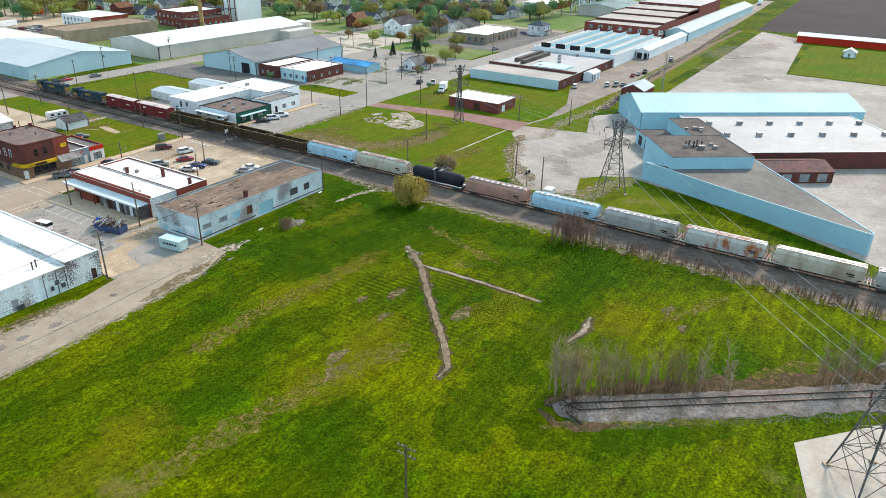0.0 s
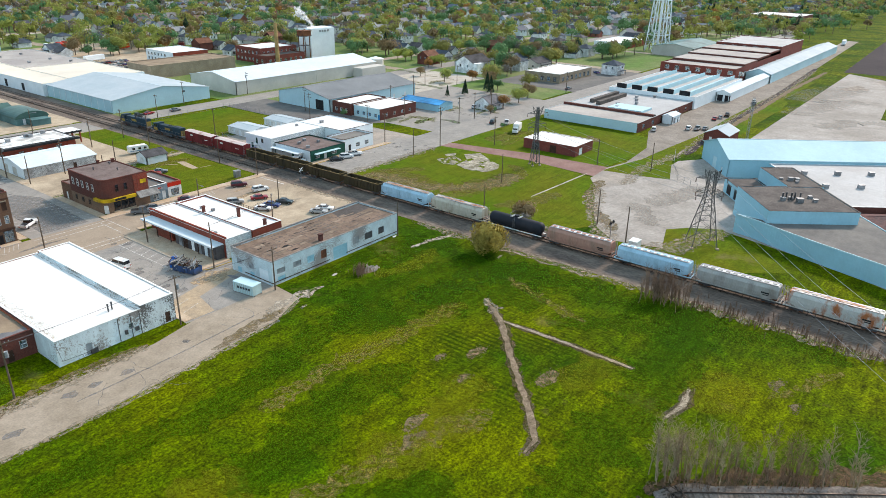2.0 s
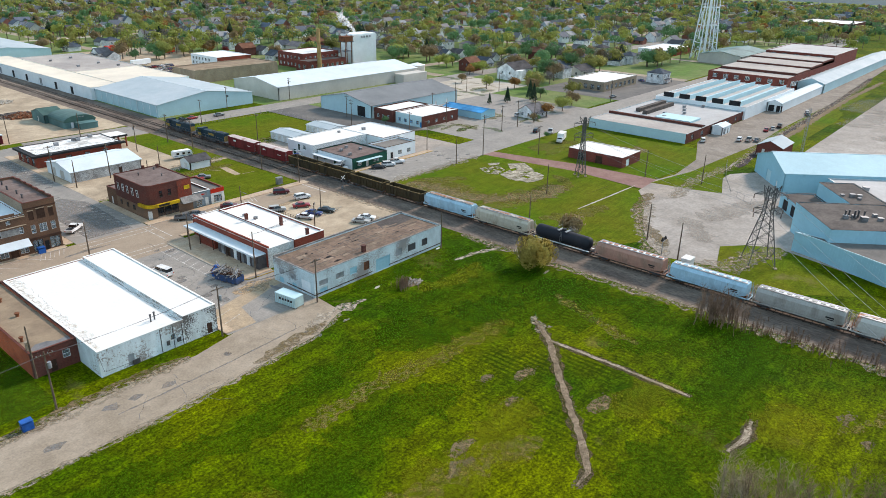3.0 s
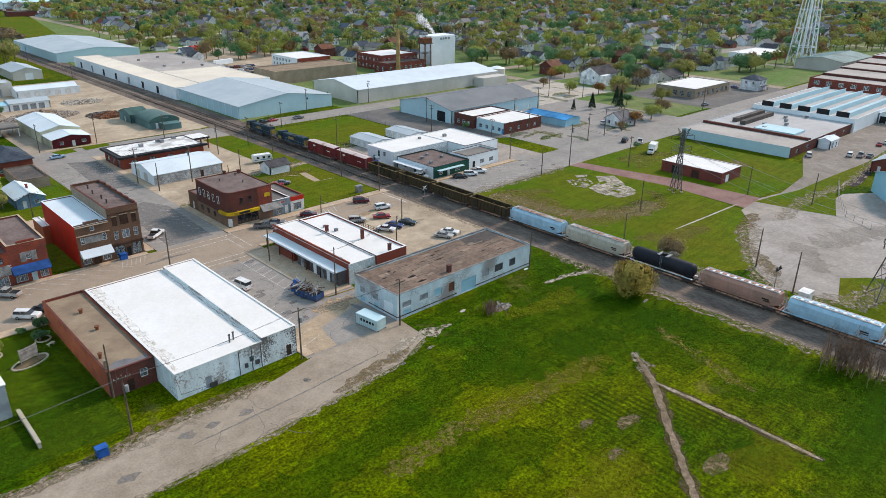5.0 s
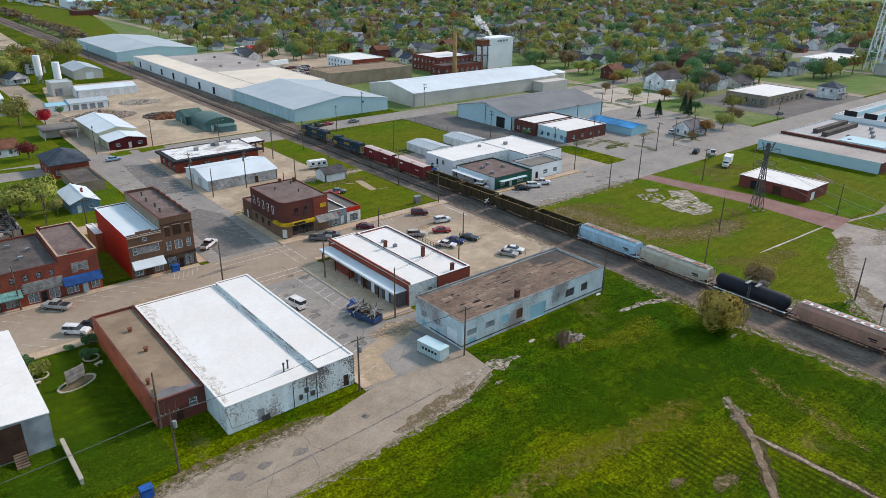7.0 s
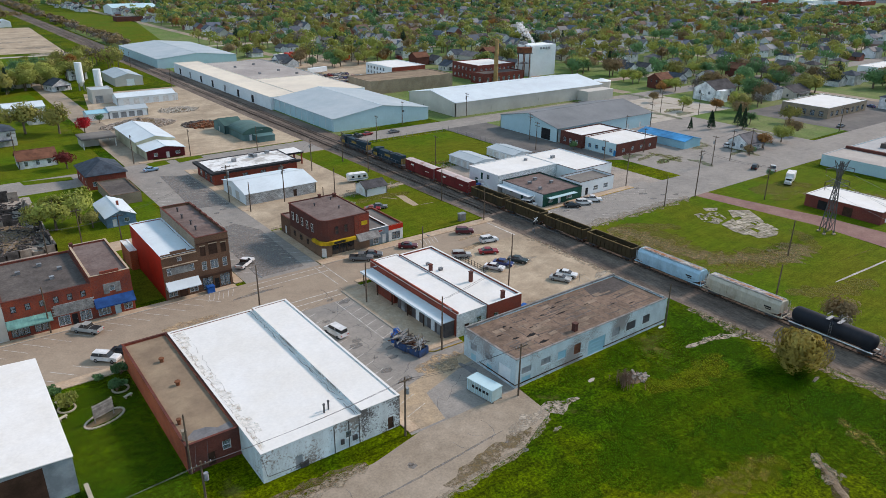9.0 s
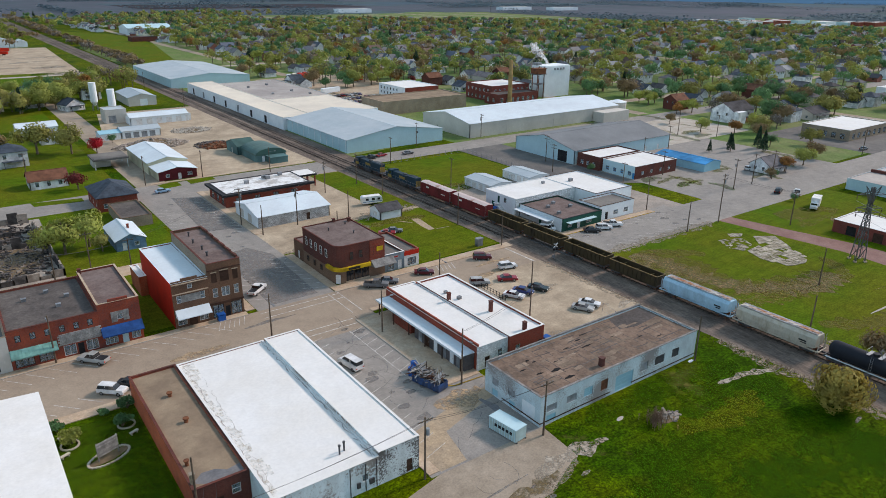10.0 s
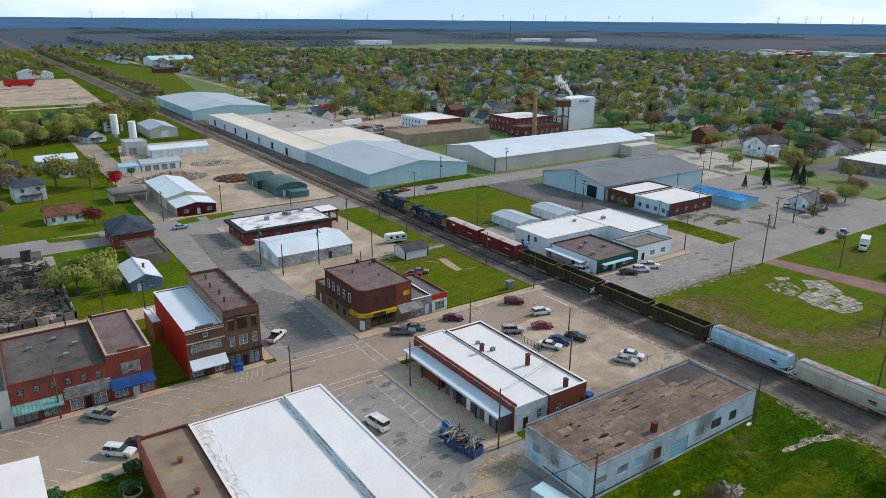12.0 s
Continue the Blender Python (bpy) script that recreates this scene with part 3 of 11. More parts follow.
def wall_mesh(length, h, thick, holes, top=None, y0=0.0):
    """A wall along x from 0 to length, outer face at y0, with real openings (u0, z0, u1, z1), as one joined shell; top: gable peak height."""
    bm = bmesh.new()
    us = sorted({0.0, length, *[v for o in holes for v in (o[0], o[2])], *([length / 2] if top else [])})
    zs = sorted({0.0, h, *[v for o in holes for v in (o[1], o[3])]})
    us = [u for i, u in enumerate(us) if i == 0 or u - us[i - 1] > 1e-5]
    zs = [z for i, z in enumerate(zs) if i == 0 or z - zs[i - 1] > 1e-5]
    verts = {}

    def vert(i, j, side):
        if (i, j, side) not in verts:
            verts[i, j, side] = bm.verts.new((us[i], y0 + side * thick, zs[j]))
        return verts[i, j, side]

    def solid(i, j):
        if not (0 <= i < len(us) - 1 and 0 <= j < len(zs) - 1):
            return False
        u, z = (us[i] + us[i + 1]) / 2, (zs[j] + zs[j + 1]) / 2
        return not any(o[0] < u < o[2] and o[1] < z < o[3] for o in holes)

    last = len(zs) - 1
    for i in range(len(us) - 1):
        for j in range(len(zs) - 1):
            if not solid(i, j):
                continue
            c = ((i, j), (i + 1, j), (i + 1, j + 1), (i, j + 1))
            bm.faces.new([vert(*p, 0) for p in c])
            bm.faces.new([vert(*p, 1) for p in reversed(c)])
            for (di, dj), (p, q) in zip(((0, -1), (1, 0), (0, 1), (-1, 0)), zip(c, c[1:] + c[:1])):
                if not solid(i + di, j + dj) and not (top and j + dj == last):
                    bm.faces.new((vert(*p, 0), vert(*p, 1), vert(*q, 1), vert(*q, 0)))
    if top:
        apex = [bm.verts.new((length / 2, y0 + s * thick, top)) for s in (0, 1)]
        n = len(us)
        for s in (0, 1):
            row = [vert(i, last, s) for i in range(n)]
            bm.faces.new([*row, apex[s]] if s == 0 else [apex[s], *row[::-1]])
        bm.faces.new((vert(n - 1, last, 0), vert(n - 1, last, 1), apex[1], apex[0]))
        bm.faces.new((vert(0, last, 0), apex[0], apex[1], vert(0, last, 1)))
    return bm


def lattice(xs, zs, y0, y1):
    """A flat frame of bars in one piece: every second cell between the cuts is open."""
    bm, at = bmesh.new(), {}
    nx, nz = len(xs) - 1, len(zs) - 1

    def v(i, j, k):
        if (i, j, k) not in at:
            at[i, j, k] = bm.verts.new((xs[i], (y0, y1)[k], zs[j]))
        return at[i, j, k]

    def solid(i, j):
        return 0 <= i < nx and 0 <= j < nz and not (i % 2 and j % 2)
    for i in range(nx):
        for j in range(nz):
            if solid(i, j):
                bm.faces.new((v(i, j, 0), v(i + 1, j, 0), v(i + 1, j + 1, 0), v(i, j + 1, 0)))
                bm.faces.new((v(i, j, 1), v(i, j + 1, 1), v(i + 1, j + 1, 1), v(i + 1, j, 1)))
                for (di, dj), a, b in (((0, -1), (i, j), (i + 1, j)), ((1, 0), (i + 1, j), (i + 1, j + 1)), ((0, 1), (i + 1, j + 1), (i, j + 1)), ((-1, 0), (i, j + 1), (i, j))):
                    if not solid(i + di, j + dj):
                        bm.faces.new((v(*a, 0), v(*a, 1), v(*b, 1), v(*b, 0)))
    return bm


def window(parent, w, h, m, frame_mat, kind="window", glass=None, bars=1):
    """A framed pane for an opening w by h, its sill at the local origin, facing -y."""
    def frame_make():
        f = 0.08
        xs, zs = [-w / 2, -w / 2 + f], [0, f]
        for k in range(1, bars):
            xs += [-w / 2 + w * k / bars - 0.03, -w / 2 + w * k / bars + 0.03]
        if bars == 1 and h > 1.2:
            zs += [h / 2 - 0.03, h / 2 + 0.03]
        return mesh("frame", lattice(xs + [w / 2 - f, w / 2], zs + [h - f, h], 0.0, 0.09), frame_mat)
    ob = part(kind, cached(("wf", round(w, 2), round(h, 2), frame_mat.name, bars), frame_make), None, parent)
    ob.matrix_basis = m
    g = glass or M["glass"]
    pane = part("pane", cached(("wp", round(w, 2), round(h, 2), g.name), lambda: mesh("pane", boxes((-w / 2 + 0.06, 0.04, 0.06, w / 2 - 0.06, 0.055, h - 0.06)), g)), None, ob)
    if g is M["glass"]:
        pane.visible_shadow = False
    return ob


def door(parent, w, h, m, leaf_mat, kind="door"):
    """A leaf of stiles and rails over a recessed panel; garage doors have broad sections."""
    n = 4 if w > 1.6 else 2
    holes = [(0.12, 0.12 + (h - 0.2) * k / n, w - 0.12, (h - 0.2) * (k + 1) / n) for k in range(n)]

    def leaf_make():
        bm = wall_mesh(w, h, 0.05, holes)
        for v in bm.verts:
            v.co.x -= w / 2
        return mesh("leaf", bm, leaf_mat)
    ob = part(kind, cached(("door", round(w, 2), round(h, 2), leaf_mat.name), leaf_make), None, parent)
    ob.matrix_basis = m
    part("panel", cached(("dpanel", round(w, 2), round(h, 2), leaf_mat.name), lambda: mesh("panel", boxes((-w / 2 + 0.02, 0.025, 0.02, w / 2 - 0.02, 0.09, h - 0.01)), leaf_mat)), None, ob)
    if kind == "door":
        part("handle", cached(("knob", round(w, 2)), lambda: mesh("handle", boxes((w / 2 - 0.2, -0.04, 1.0, w / 2 - 0.14, 0.0, 1.14)), M["steel"])), None, ob)
    return ob


def openings_of(spec):
    return [(u - w / 2, z, u + w / 2, z + h) for u, z, w, h, *_ in spec]


def building(name, label, category, x0, y0, x1, y1, h, walls, roof, style="flat", rise=2.0, eave=0.3, parapet=0.5, sides=None, coping=None, thick=0.3, rz=0.0, origin=None, group="", trim=None, seams=0.0, roof_label=""):
    """A building over a footprint. style: flat (roof inside a parapet), gable_x / gable_y (ridge along), hip, lean_x / lean_y.
    sides: for S, E, N, W a list of (u, z, w, h, kind, material); walls: a material or one for each side."""
    sides = sides or {}
    lx, ly = x1 - x0, y1 - y0
    if origin is None:
        b = thing(name, label, category, (x0 + x1) / 2, (y0 + y1) / 2, 0, rz, group)
    else:
        ca, sa = math.cos(radians(rz)), math.sin(radians(rz))
        cx, cy = (x0 + x1) / 2, (y0 + y1) / 2
        b = thing(name, label, category, origin[0] + ca * cx - sa * cy, origin[1] + sa * cx + ca * cy, 0, rz, group)
    place = {"S": (-lx / 2, -ly / 2, lx), "E": (lx / 2, -ly / 2, ly), "N": (lx / 2, ly / 2, lx), "W": (-lx / 2, ly / 2, ly)}
    for s, turn in SIDES.items():
        px, py, length = place[s]
        spec = sides.get(s, [])
        peak = h + rise if (style == "gable_x" and s in "EW") or (style == "gable_y" and s in "NS") else None
        wm = walls.get(s, walls["*"]) if isinstance(walls, dict) else walls
        trimmed = 0 if s in "SN" else thick
        bm = wall_mesh(length, h, thick, openings_of(spec), peak)
        for v in bm.verts:
            if trimmed and not peak:
                v.co.x = min(max(v.co.x, thick + 0.002), length - thick - 0.002)
        ob = part("wall", bm, wm, b)
        ob.matrix_basis = pose(px, py, 0, 0, 0, turn)
        for u, z, w, hh, kind, *ms in spec:
            at = pose(px, py, 0, 0, 0, turn) @ pose(u, 0.08, z)
            if kind == "door" or kind == "garage_door" or kind == "boarded_window":
                door(b, w, hh, at, ms[0] if ms else M["grey_paint"], kind)
            else:
                window(b, w, hh, at, ms[0] if ms else M["white_paint"], bars=ms[1] if len(ms) > 1 else 1)
    X, Y = lx / 2, ly / 2
    if style == "flat":
        t = thick
        part("roof", boxes((-X + t, -Y + t, h - parapet - 0.2, X - t, Y - t, h - parapet)), roof, b, roof_label)
        c = coping or M["concrete"]
        part("coping", boxes((-X - 0.05, -Y - 0.05, h, X + 0.05, -Y + t + 0.03, h + 0.07), (-X - 0.05, Y - t - 0.03, h, X + 0.05, Y + 0.05, h + 0.07), (-X - 0.05, -Y + t + 0.03, h, -X + t + 0.03, Y - t - 0.03, h + 0.07), (X - t - 0.03, -Y + t + 0.03, h, X + 0.05, Y - t - 0.03, h + 0.07)), c, b)
    elif style in ("gable_x", "gable_y"):
        along, half = (X, Y) if style == "gable_x" else (Y, X)
        sl = rise / half
        for sgn in (-1, 1):
            bm = bmesh.new()
            e, th = eave, 0.15
            prof = [(0, h + rise + 0.02), (sgn * (half + e), h - sl * e + 0.02), (sgn * (half + e), h - sl * e + th), (0, h + rise + th)]
            rows = []
            for a in (-along - e, along + e):
                rows.append([bm.verts.new((a, p[0], p[1]) if style == "gable_x" else (p[0], a, p[1])) for p in prof])
            for i in range(4):
                bm.faces.new((rows[0][i], rows[0][(i + 1) % 4], rows[1][(i + 1) % 4], rows[1][i]))
            bm.faces.new(rows[0][::-1])
            bm.faces.new(rows[1])
            part("roof", bm, roof, b, roof_label)
        ridge = boxes((-along - eave, -0.18, h + rise + 0.12, along + eave, 0.18, h + rise + 0.2) if style == "gable_x" else (-0.18, -along - eave, h + rise + 0.12, 0.18, along + eave, h + rise + 0.2))
        part("ridge_cap", ridge, trim or roof, b)
    elif style == "hip":
        bm = bmesh.new()
        e = eave
        rx = max(X - Y, 0.0) if X >= Y else 0.0
        ry = max(Y - X, 0.0) if Y > X else 0.0
        lo = [bm.verts.new((sx * (X + e), sy * (Y + e), h)) for sx, sy in ((-1, -1), (1, -1), (1, 1), (-1, 1))]
        lo2 = [bm.verts.new((sx * (X + e), sy * (Y + e), h + 0.15)) for sx, sy in ((-1, -1), (1, -1), (1, 1), (-1, 1))]
        a, c = bm.verts.new((-rx, -ry, h + rise)), bm.verts.new((rx + 1e-3, ry, h + rise))
        bm.faces.new(lo[::-1])
        for i in range(4):
            bm.faces.new((lo[i], lo[(i + 1) % 4], lo2[(i + 1) % 4], lo2[i]))
        if X >= Y:
            fs = ((lo2[0], lo2[1], c, a), (lo2[1], lo2[2], c), (lo2[2], lo2[3], a, c), (lo2[3], lo2[0], a))
        else:
            fs = ((lo2[0], lo2[1], a), (lo2[1], lo2[2], c, a), (lo2[2], lo2[3], c), (lo2[3], lo2[0], a, c))
        for f in fs:
            bm.faces.new(f)
        part("roof", bm, roof, b, roof_label)
    return b


def row_of(n, start, step, z, w, h, kind="window", *ms):
    return [(start + step * i, z, w, h, kind, *ms) for i in range(n)]


def roof_unit(b, x, y, z, s=1.0, kind="roof_vent"):
    bm = boxes((x - 0.5 * s, y - 0.4 * s, z, x + 0.5 * s, y + 0.4 * s, z + 0.7 * s), (x - 0.55 * s, y - 0.45 * s, z + 0.7 * s, x + 0.55 * s, y + 0.45 * s, z + 0.78 * s))
    part(kind, bm, M["steel"], b)


def roof_pipe(b, x, y, z, h=0.9, r=0.14, m=None, kind="vent_pipe"):
    bm = bmesh.new()
    tube(bm, 2, (x, y, z + h / 2), r, h / 2, 10)
    tube(bm, 2, (x, y, z + h + 0.08), r * 1.5, 0.08, 10)
    part(kind, bm, m or M["steel_dark"], b)


def chimney(b, x, y, z, h, w=0.7, m=None):
    part("chimney", boxes((x - w / 2, y - w / 2, z, x + w / 2, y + w / 2, z + h), (x - w / 2 - 0.07, y - w / 2 - 0.07, z + h, x + w / 2 + 0.07, y + w / 2 + 0.07, z + h + 0.15)), m or M["brick_dark"], b)

# ---- ground, roads, yards ----
bm = bmesh.new()
bmesh.ops.create_grid(bm, x_segments=8, y_segments=8, size=5200)
tagged(part("ground", bm, M["grass"]), "spring grass meadow and town ground with bare patches", "ground", "", "structure")
ground_patch("town_ground", [(62, 175), (112, 185), (118, 100), (175, 62), (1500, 62), (1600, 1500), (260, 1500), (130, 820), (66, 760)], M["shrub_ground"], 0.015, "dry spring lawns and yards between town houses", "ground")
ground_patch("town_ground", [(-420, 66), (-22, 66), (-22, 420), (20, 700), (-420, 700)], M["lawn"], 0.012, "bright green lawns round small houses", "ground")

ground_patch("road", [(-400, -15), (-45, -15), (-28, -14.2), (-10, -12.7), (-1.2, -8.8), (-0.5, -1), (-20, -1), (-29, -3), (-57, -3.7), (-400, -4)], M["road_pale"], 0.03, "pale worn back road beside the meadow", "road")
ground_patch("pavement", rect(-21.4, -1.0, 1.6, 44.0), M["asphalt"], 0.034, "cracked grey asphalt side lot", "pavement")
# yard patch with its shade in the grass colour
ground_patch("lawn", rect(-70, 0.5, -50.6, 40.0), M["shaded_lawn"], 0.034, "green mown yard beside the brick bay, shade painted in", "lawn")
ground_patch("road", rect(-400, 44.0, -1.3, 62.6), M["asphalt_warm"], 0.03, "wide pale asphalt main street", "road")
ground_patch("road", rect(-1.3, 50.5, 49, 62.6), M["asphalt_warm"], 0.03, "wide pale asphalt main street", "road")
ground_patch("road", rect(62.5, 44, 700, 60), M["asphalt"], 0.03, "wide asphalt main street beyond the tracks", "road")
ground_patch("pavement", rect(49, 44, 62.5, 62.6), M["asphalt_dark"], 0.05, "dark asphalt level crossing approach", "pavement")
ground_patch("road", rect(-20.8, 62.6, -3.2, 160), M["asphalt"], 0.032, "asphalt cross street with angled parking", "road")
ground_patch("road", rect(-400, 158, 49, 174), M["asphalt"], 0.03, "asphalt side street", "road")
ground_patch("road", rect(62, 160, 700, 173), M["asphalt"], 0.031, "asphalt street by the warehouses", "road")
ground_patch("road", rect(-18, 174, -8, 420), M["road_pale"], 0.03, "narrow pale town street", "road")
ground_patch("pavement", rect(-400, 98, -21.0, 104.5), M["concrete"], 0.03, "concrete back alley", "road")
ground_patch("yard", rect(16.5, 12.8, 49, 50.5), M["gravel"], 0.026, "tan gravel parking lot with puddled patches", "yard")
ground_patch("yard", rect(-3.2, 90, 24, 160), M["gravel"], 0.022, "tan gravel and concrete yard", "yard")
ground_patch("yard", rect(24, 104, 49, 158), M["gravel"], 0.02, "gravel lot beside the tracks", "yard")
ground_patch("lawn", rect(36, 106, 49, 157), M["lawn"], 0.03, "weedy grass strip beside the tracks", "lawn")
ground_patch("lawn", rect(23, 66, 47, 104), M["lawn"], 0.03, "mown corner lawn beside the tracks", "lawn")
ground_patch("yard", rect(62.5, 60, 118, 112), M["gravel_grey"], 0.02, "grey gravel yard round the tavern block", "yard")
ground_patch("pavement", rect(66, 46, 112, 63), M["asphalt"], 0.036, "asphalt forecourt with angled parking", "pavement")
ground_patch("lawn", [(66, 156), (66, 113), (104, 113), (104, 156)], M["lawn"], 0.03, "mown vacant lot", "lawn")
ground_patch("pavement", [(105, 100), (128, 84), (128, 160), (105, 160)], M["asphalt_dark"], 0.032, "dark asphalt alley beside a fence", "pavement")
ground_patch("pavement", rect(128, 60, 215, 118), M["asphalt"], 0.024, "worn concrete lot with grass tufts", "pavement")
ground_patch("yard", rect(186, 118, 250, 170), M["concrete_pale"], 0.022, "broken concrete lot with weeds", "yard")
ground_patch("pavement", rect(245, 60, 330, 110), M["asphalt_dark"], 0.026, "asphalt car park round a bank", "pavement")
ground_patch("lawn", [(64, 44), (64, -30), (74, -36), (86, -30), (104, -22), (113, -16), (118, 10), (116, 24), (113.4, 44)], M["lawn"], 0.03, "vacant grass lot with a bare arc", "lawn")
ground_patch("road", [(112.8, 44), (115.2, 24), (117, 10), (114.5, -16), (127, -15), (125.6, 12), (122, 28), (118.8, 44)], M["brick_paving"], 0.035, "faded red brick side road", "road")
ground_patch("lawn", [(117.8, 44), (121.5, 28), (125, 12), (126, -14), (160, -18), (176, -8), (174, 44)], M["lawn"], 0.03, "lawn round a small brick shed", "lawn")
ground_patch("road", [(104, -22), (112, -16), (127, -15), (146, -19), (206, -12), (320, -11), (640, 2), (640, -8), (320, -21), (206, -22), (160, -27), (135, -24), (112, -27)], M["gravel_grey"], 0.04, "unpaved grey service road along the factory", "road")
ground_patch("yard", [(68, -44), (74, -37), (86, -30), (104, -22), (132, -24), (140, -30), (150, -30), (160, -37), (170, -40), (420, -38), (400, -66), (276, -74), (274, -130), (320, -220), (60, -220), (66, -128), (84, -92), (92, -64), (84, -60), (72, -58)], M["gravel_pale"], 0.024, "pale gravel and concrete industrial yard", "yard")
ground_patch("road", [(132, -17.5), (160, -14.5), (186, -4.5), (196, -2.4), (320, -3.1), (344, -10.1), (540, -9.5), (640, -3), (640, -9), (320, -21.6), (206, -22.4), (160, -21)][::-1], M["dirt_road"], 0.043, "brown-grey dirt yard along the factory wall", "road")
strip_ditch = [(196, -27.2), (220, -27.4), (283, -25.4), (342, -24.6), (417, -25.6)]
ground_patch("lawn", [(203.7, -34.9), (234, -34), (270, -34.2), (294, -31.6), (300, -27), (206, -27)][::-1], M["lawn"], 0.044, "rough grass beyond the ditch", "lawn")
ground_patch("lawn", [(122.4, -15.1), (127.8, -16), (143.7, -19.4), (167.4, -20.6), (196, -22.6), (234, -21.0), (277, -21.0), (327, -22.0), (368, -26), (368, -29), (303, -28.5), (249, -28.8), (206, -27.9), (181, -27.2), (164, -25.8), (150.6, -27.7), (138, -32), (127, -35.9), (124.5, -27)][::-1], M["lawn"], 0.046, "green verge between the service road and the yard", "lawn")
ground_patch("lawn", [(83.9, -51.4), (88.9, -55.7), (93, -62.7), (86.4, -71.3), (75.6, -83.6), (66.1, -70.9), (66, -60), (72.2, -55)][::-1], M["lawn"], 0.045, "grass patch round a pylon foot", "lawn")
ground_patch("lawn", [(279, -75), (368, -72), (420, -90), (420, -150), (277, -116)], M["lawn"], 0.03, "bright green field behind the yard", "lawn")
ground_patch("farm_field", [(425, -34), (900, -20), (900, -200), (430, -120)], M["soil"], 0.03, "dark ploughed farm field", "field")
ground_patch("yard", [(3, 176), (48, 176), (48, 330), (0, 330), (-12, 250), (-8, 215)], M["gravel"], 0.02, "tan earth demolition yard", "yard")
ground_patch("yard", [(-90, 545), (28, 535), (38, 780), (-90, 790)], M["gravel"], 0.02, "pale demolished industrial lot", "yard")
ground_patch("yard", rect(120, 280, 190, 420), M["gravel"], 0.022, "gravel truck yard with parked cars", "yard")
ground_patch("road", rect(-80, 514, 240, 521), M["concrete_pale"], 0.03, "pale street crossing the tracks", "road")
ground_patch("farm_field", [(74, 575), (112, 580), (150, 810), (150, 930), (74, 1100)], M["lawn"], 0.03, "bright green winter wheat strip", "field")

# ---- railway ----
bm = bmesh.new()
prof = [(47.5, 0.02), (51.0, 0.25), (53.2, 0.45), (59.0, 0.45), (61.0, 0.22), (63.0, 0.02)]
rows = []
for y in range(-420, 5000, 60):
    rows.append([bm.verts.new((x, y, z)) for x, z in prof])
for a, b in zip(rows, rows[1:]):
    for i in range(len(prof) - 1):
        bm.faces.new((a[i], a[i + 1], b[i + 1], b[i]))
tagged(part("ballast", bm, M["ballast"]), "dark brown ballast of the main line", "ballast", "", "structure")


def rail_pair(name, x, y0, y1, z, label):
    t = thing(name, label, "railway track", x, 0, z)
    for s in (-1, 1):
        c = s * 0.75
        part("rail", boxes((c - 0.07, y0, 0.0, c + 0.07, y1, 0.03), (c - 0.015, y0, 0.03, c + 0.015, y1, 0.13), (c - 0.036, y0, 0.13, c + 0.036, y1, 0.18)), M["rail"], t)
    return t


main_track = rail_pair("railway_track", 56.2, -420, 4900, 0.47, "rusty steel main line track on dark ballast")
tie = mesh("tie", boxes((-1.3, -0.115, -0.1, 1.3, 0.115, 0.0)), M["tie"])
for i in range(260):
    part("tie", tie, None, main_track).location = (rnd.uniform(-0.04, 0.04), -130 + i * 0.62 * 2.2, 0)
siding = rail_pair("railway_track", 51.9, 66, 1500, 0.36, "rusty second track beside the main line")
for i in range(150):
    part("tie", tie, None, siding).location = (rnd.uniform(-0.04, 0.04), 68 + i * 1.3, 0)

# ---- large buildings ----
W, G2 = M["white_paint"], M["grey_paint"]

# flat-roofed store with its white membrane roof in two levels, and the narrow brick bay beside it
store = building("warehouse", "white-roofed block store with peeling white rear wall", "warehouse", -43.0, 2.0, -28.0, 41.6, 4.75, {"*": M["limewash"], "N": M["brick_red"]}, M["white_roof"], parapet=0.12, coping=M["white_roof"],
                 sides={"S": [(5.2, 0.1, 1.1, 2.1, "door", M["grey_paint"]), (12.9, 1.6, 1.0, 1.2, "window", W)], "N": row_of(4, 2.2, 3.4, 0.3, 2.4, 2.6, "window", M["dark_trim"], 2)})
hall = building("warehouse", "taller white-roofed block hall with stone rear wall", "warehouse", -27.98, 2.0, -21.5, 40.9, 5.35, {"*": M["limewash"], "S": M["bare_whitewash"], "N": M["brick_red"]}, M["white_roof"], parapet=0.1, coping=M["white_roof"],
                sides={"E": row_of(5, 5, 6.5, 1.2, 1.4, 1.6, "window", W), "N": [(3.2, 0.2, 2.6, 2.8, "window", M["dark_trim"], 2)], "S": [(4.9, 0.1, 1.0, 2.1, "door", M["brown_trim"])]})
for x, y in ((3.5, -16.3), (4.4, -15.9)):
    roof_pipe(store, x, y, 4.63, 1.3, 0.13)
for x in (3.1, 5.4, 7.1):
    part("downpipe", boxes((x - 0.05, -19.92, 0.1, x + 0.05, -19.82, 4.5)), M["steel_dark"], store)
for x, z, w in ((4.3, 1.1, 0.5), (6.3, 1.0, 0.7), (-1.6, 0.1, 1.2)):
    part("meter_box", boxes((x - w / 2, -20.05, z, x + w / 2, -19.82, z + 0.8)), M["steel_dark"], store)
bm = bmesh.new()
polytube(bm, [(-7.5, -19.9, 4.5), (-6.9, -19.9, 0.9), (-3.0, -19.9, 0.7), (-0.6, -19.9, 1.1)], 0.06)
part("conduit", bm, M["steel_dark"], store)
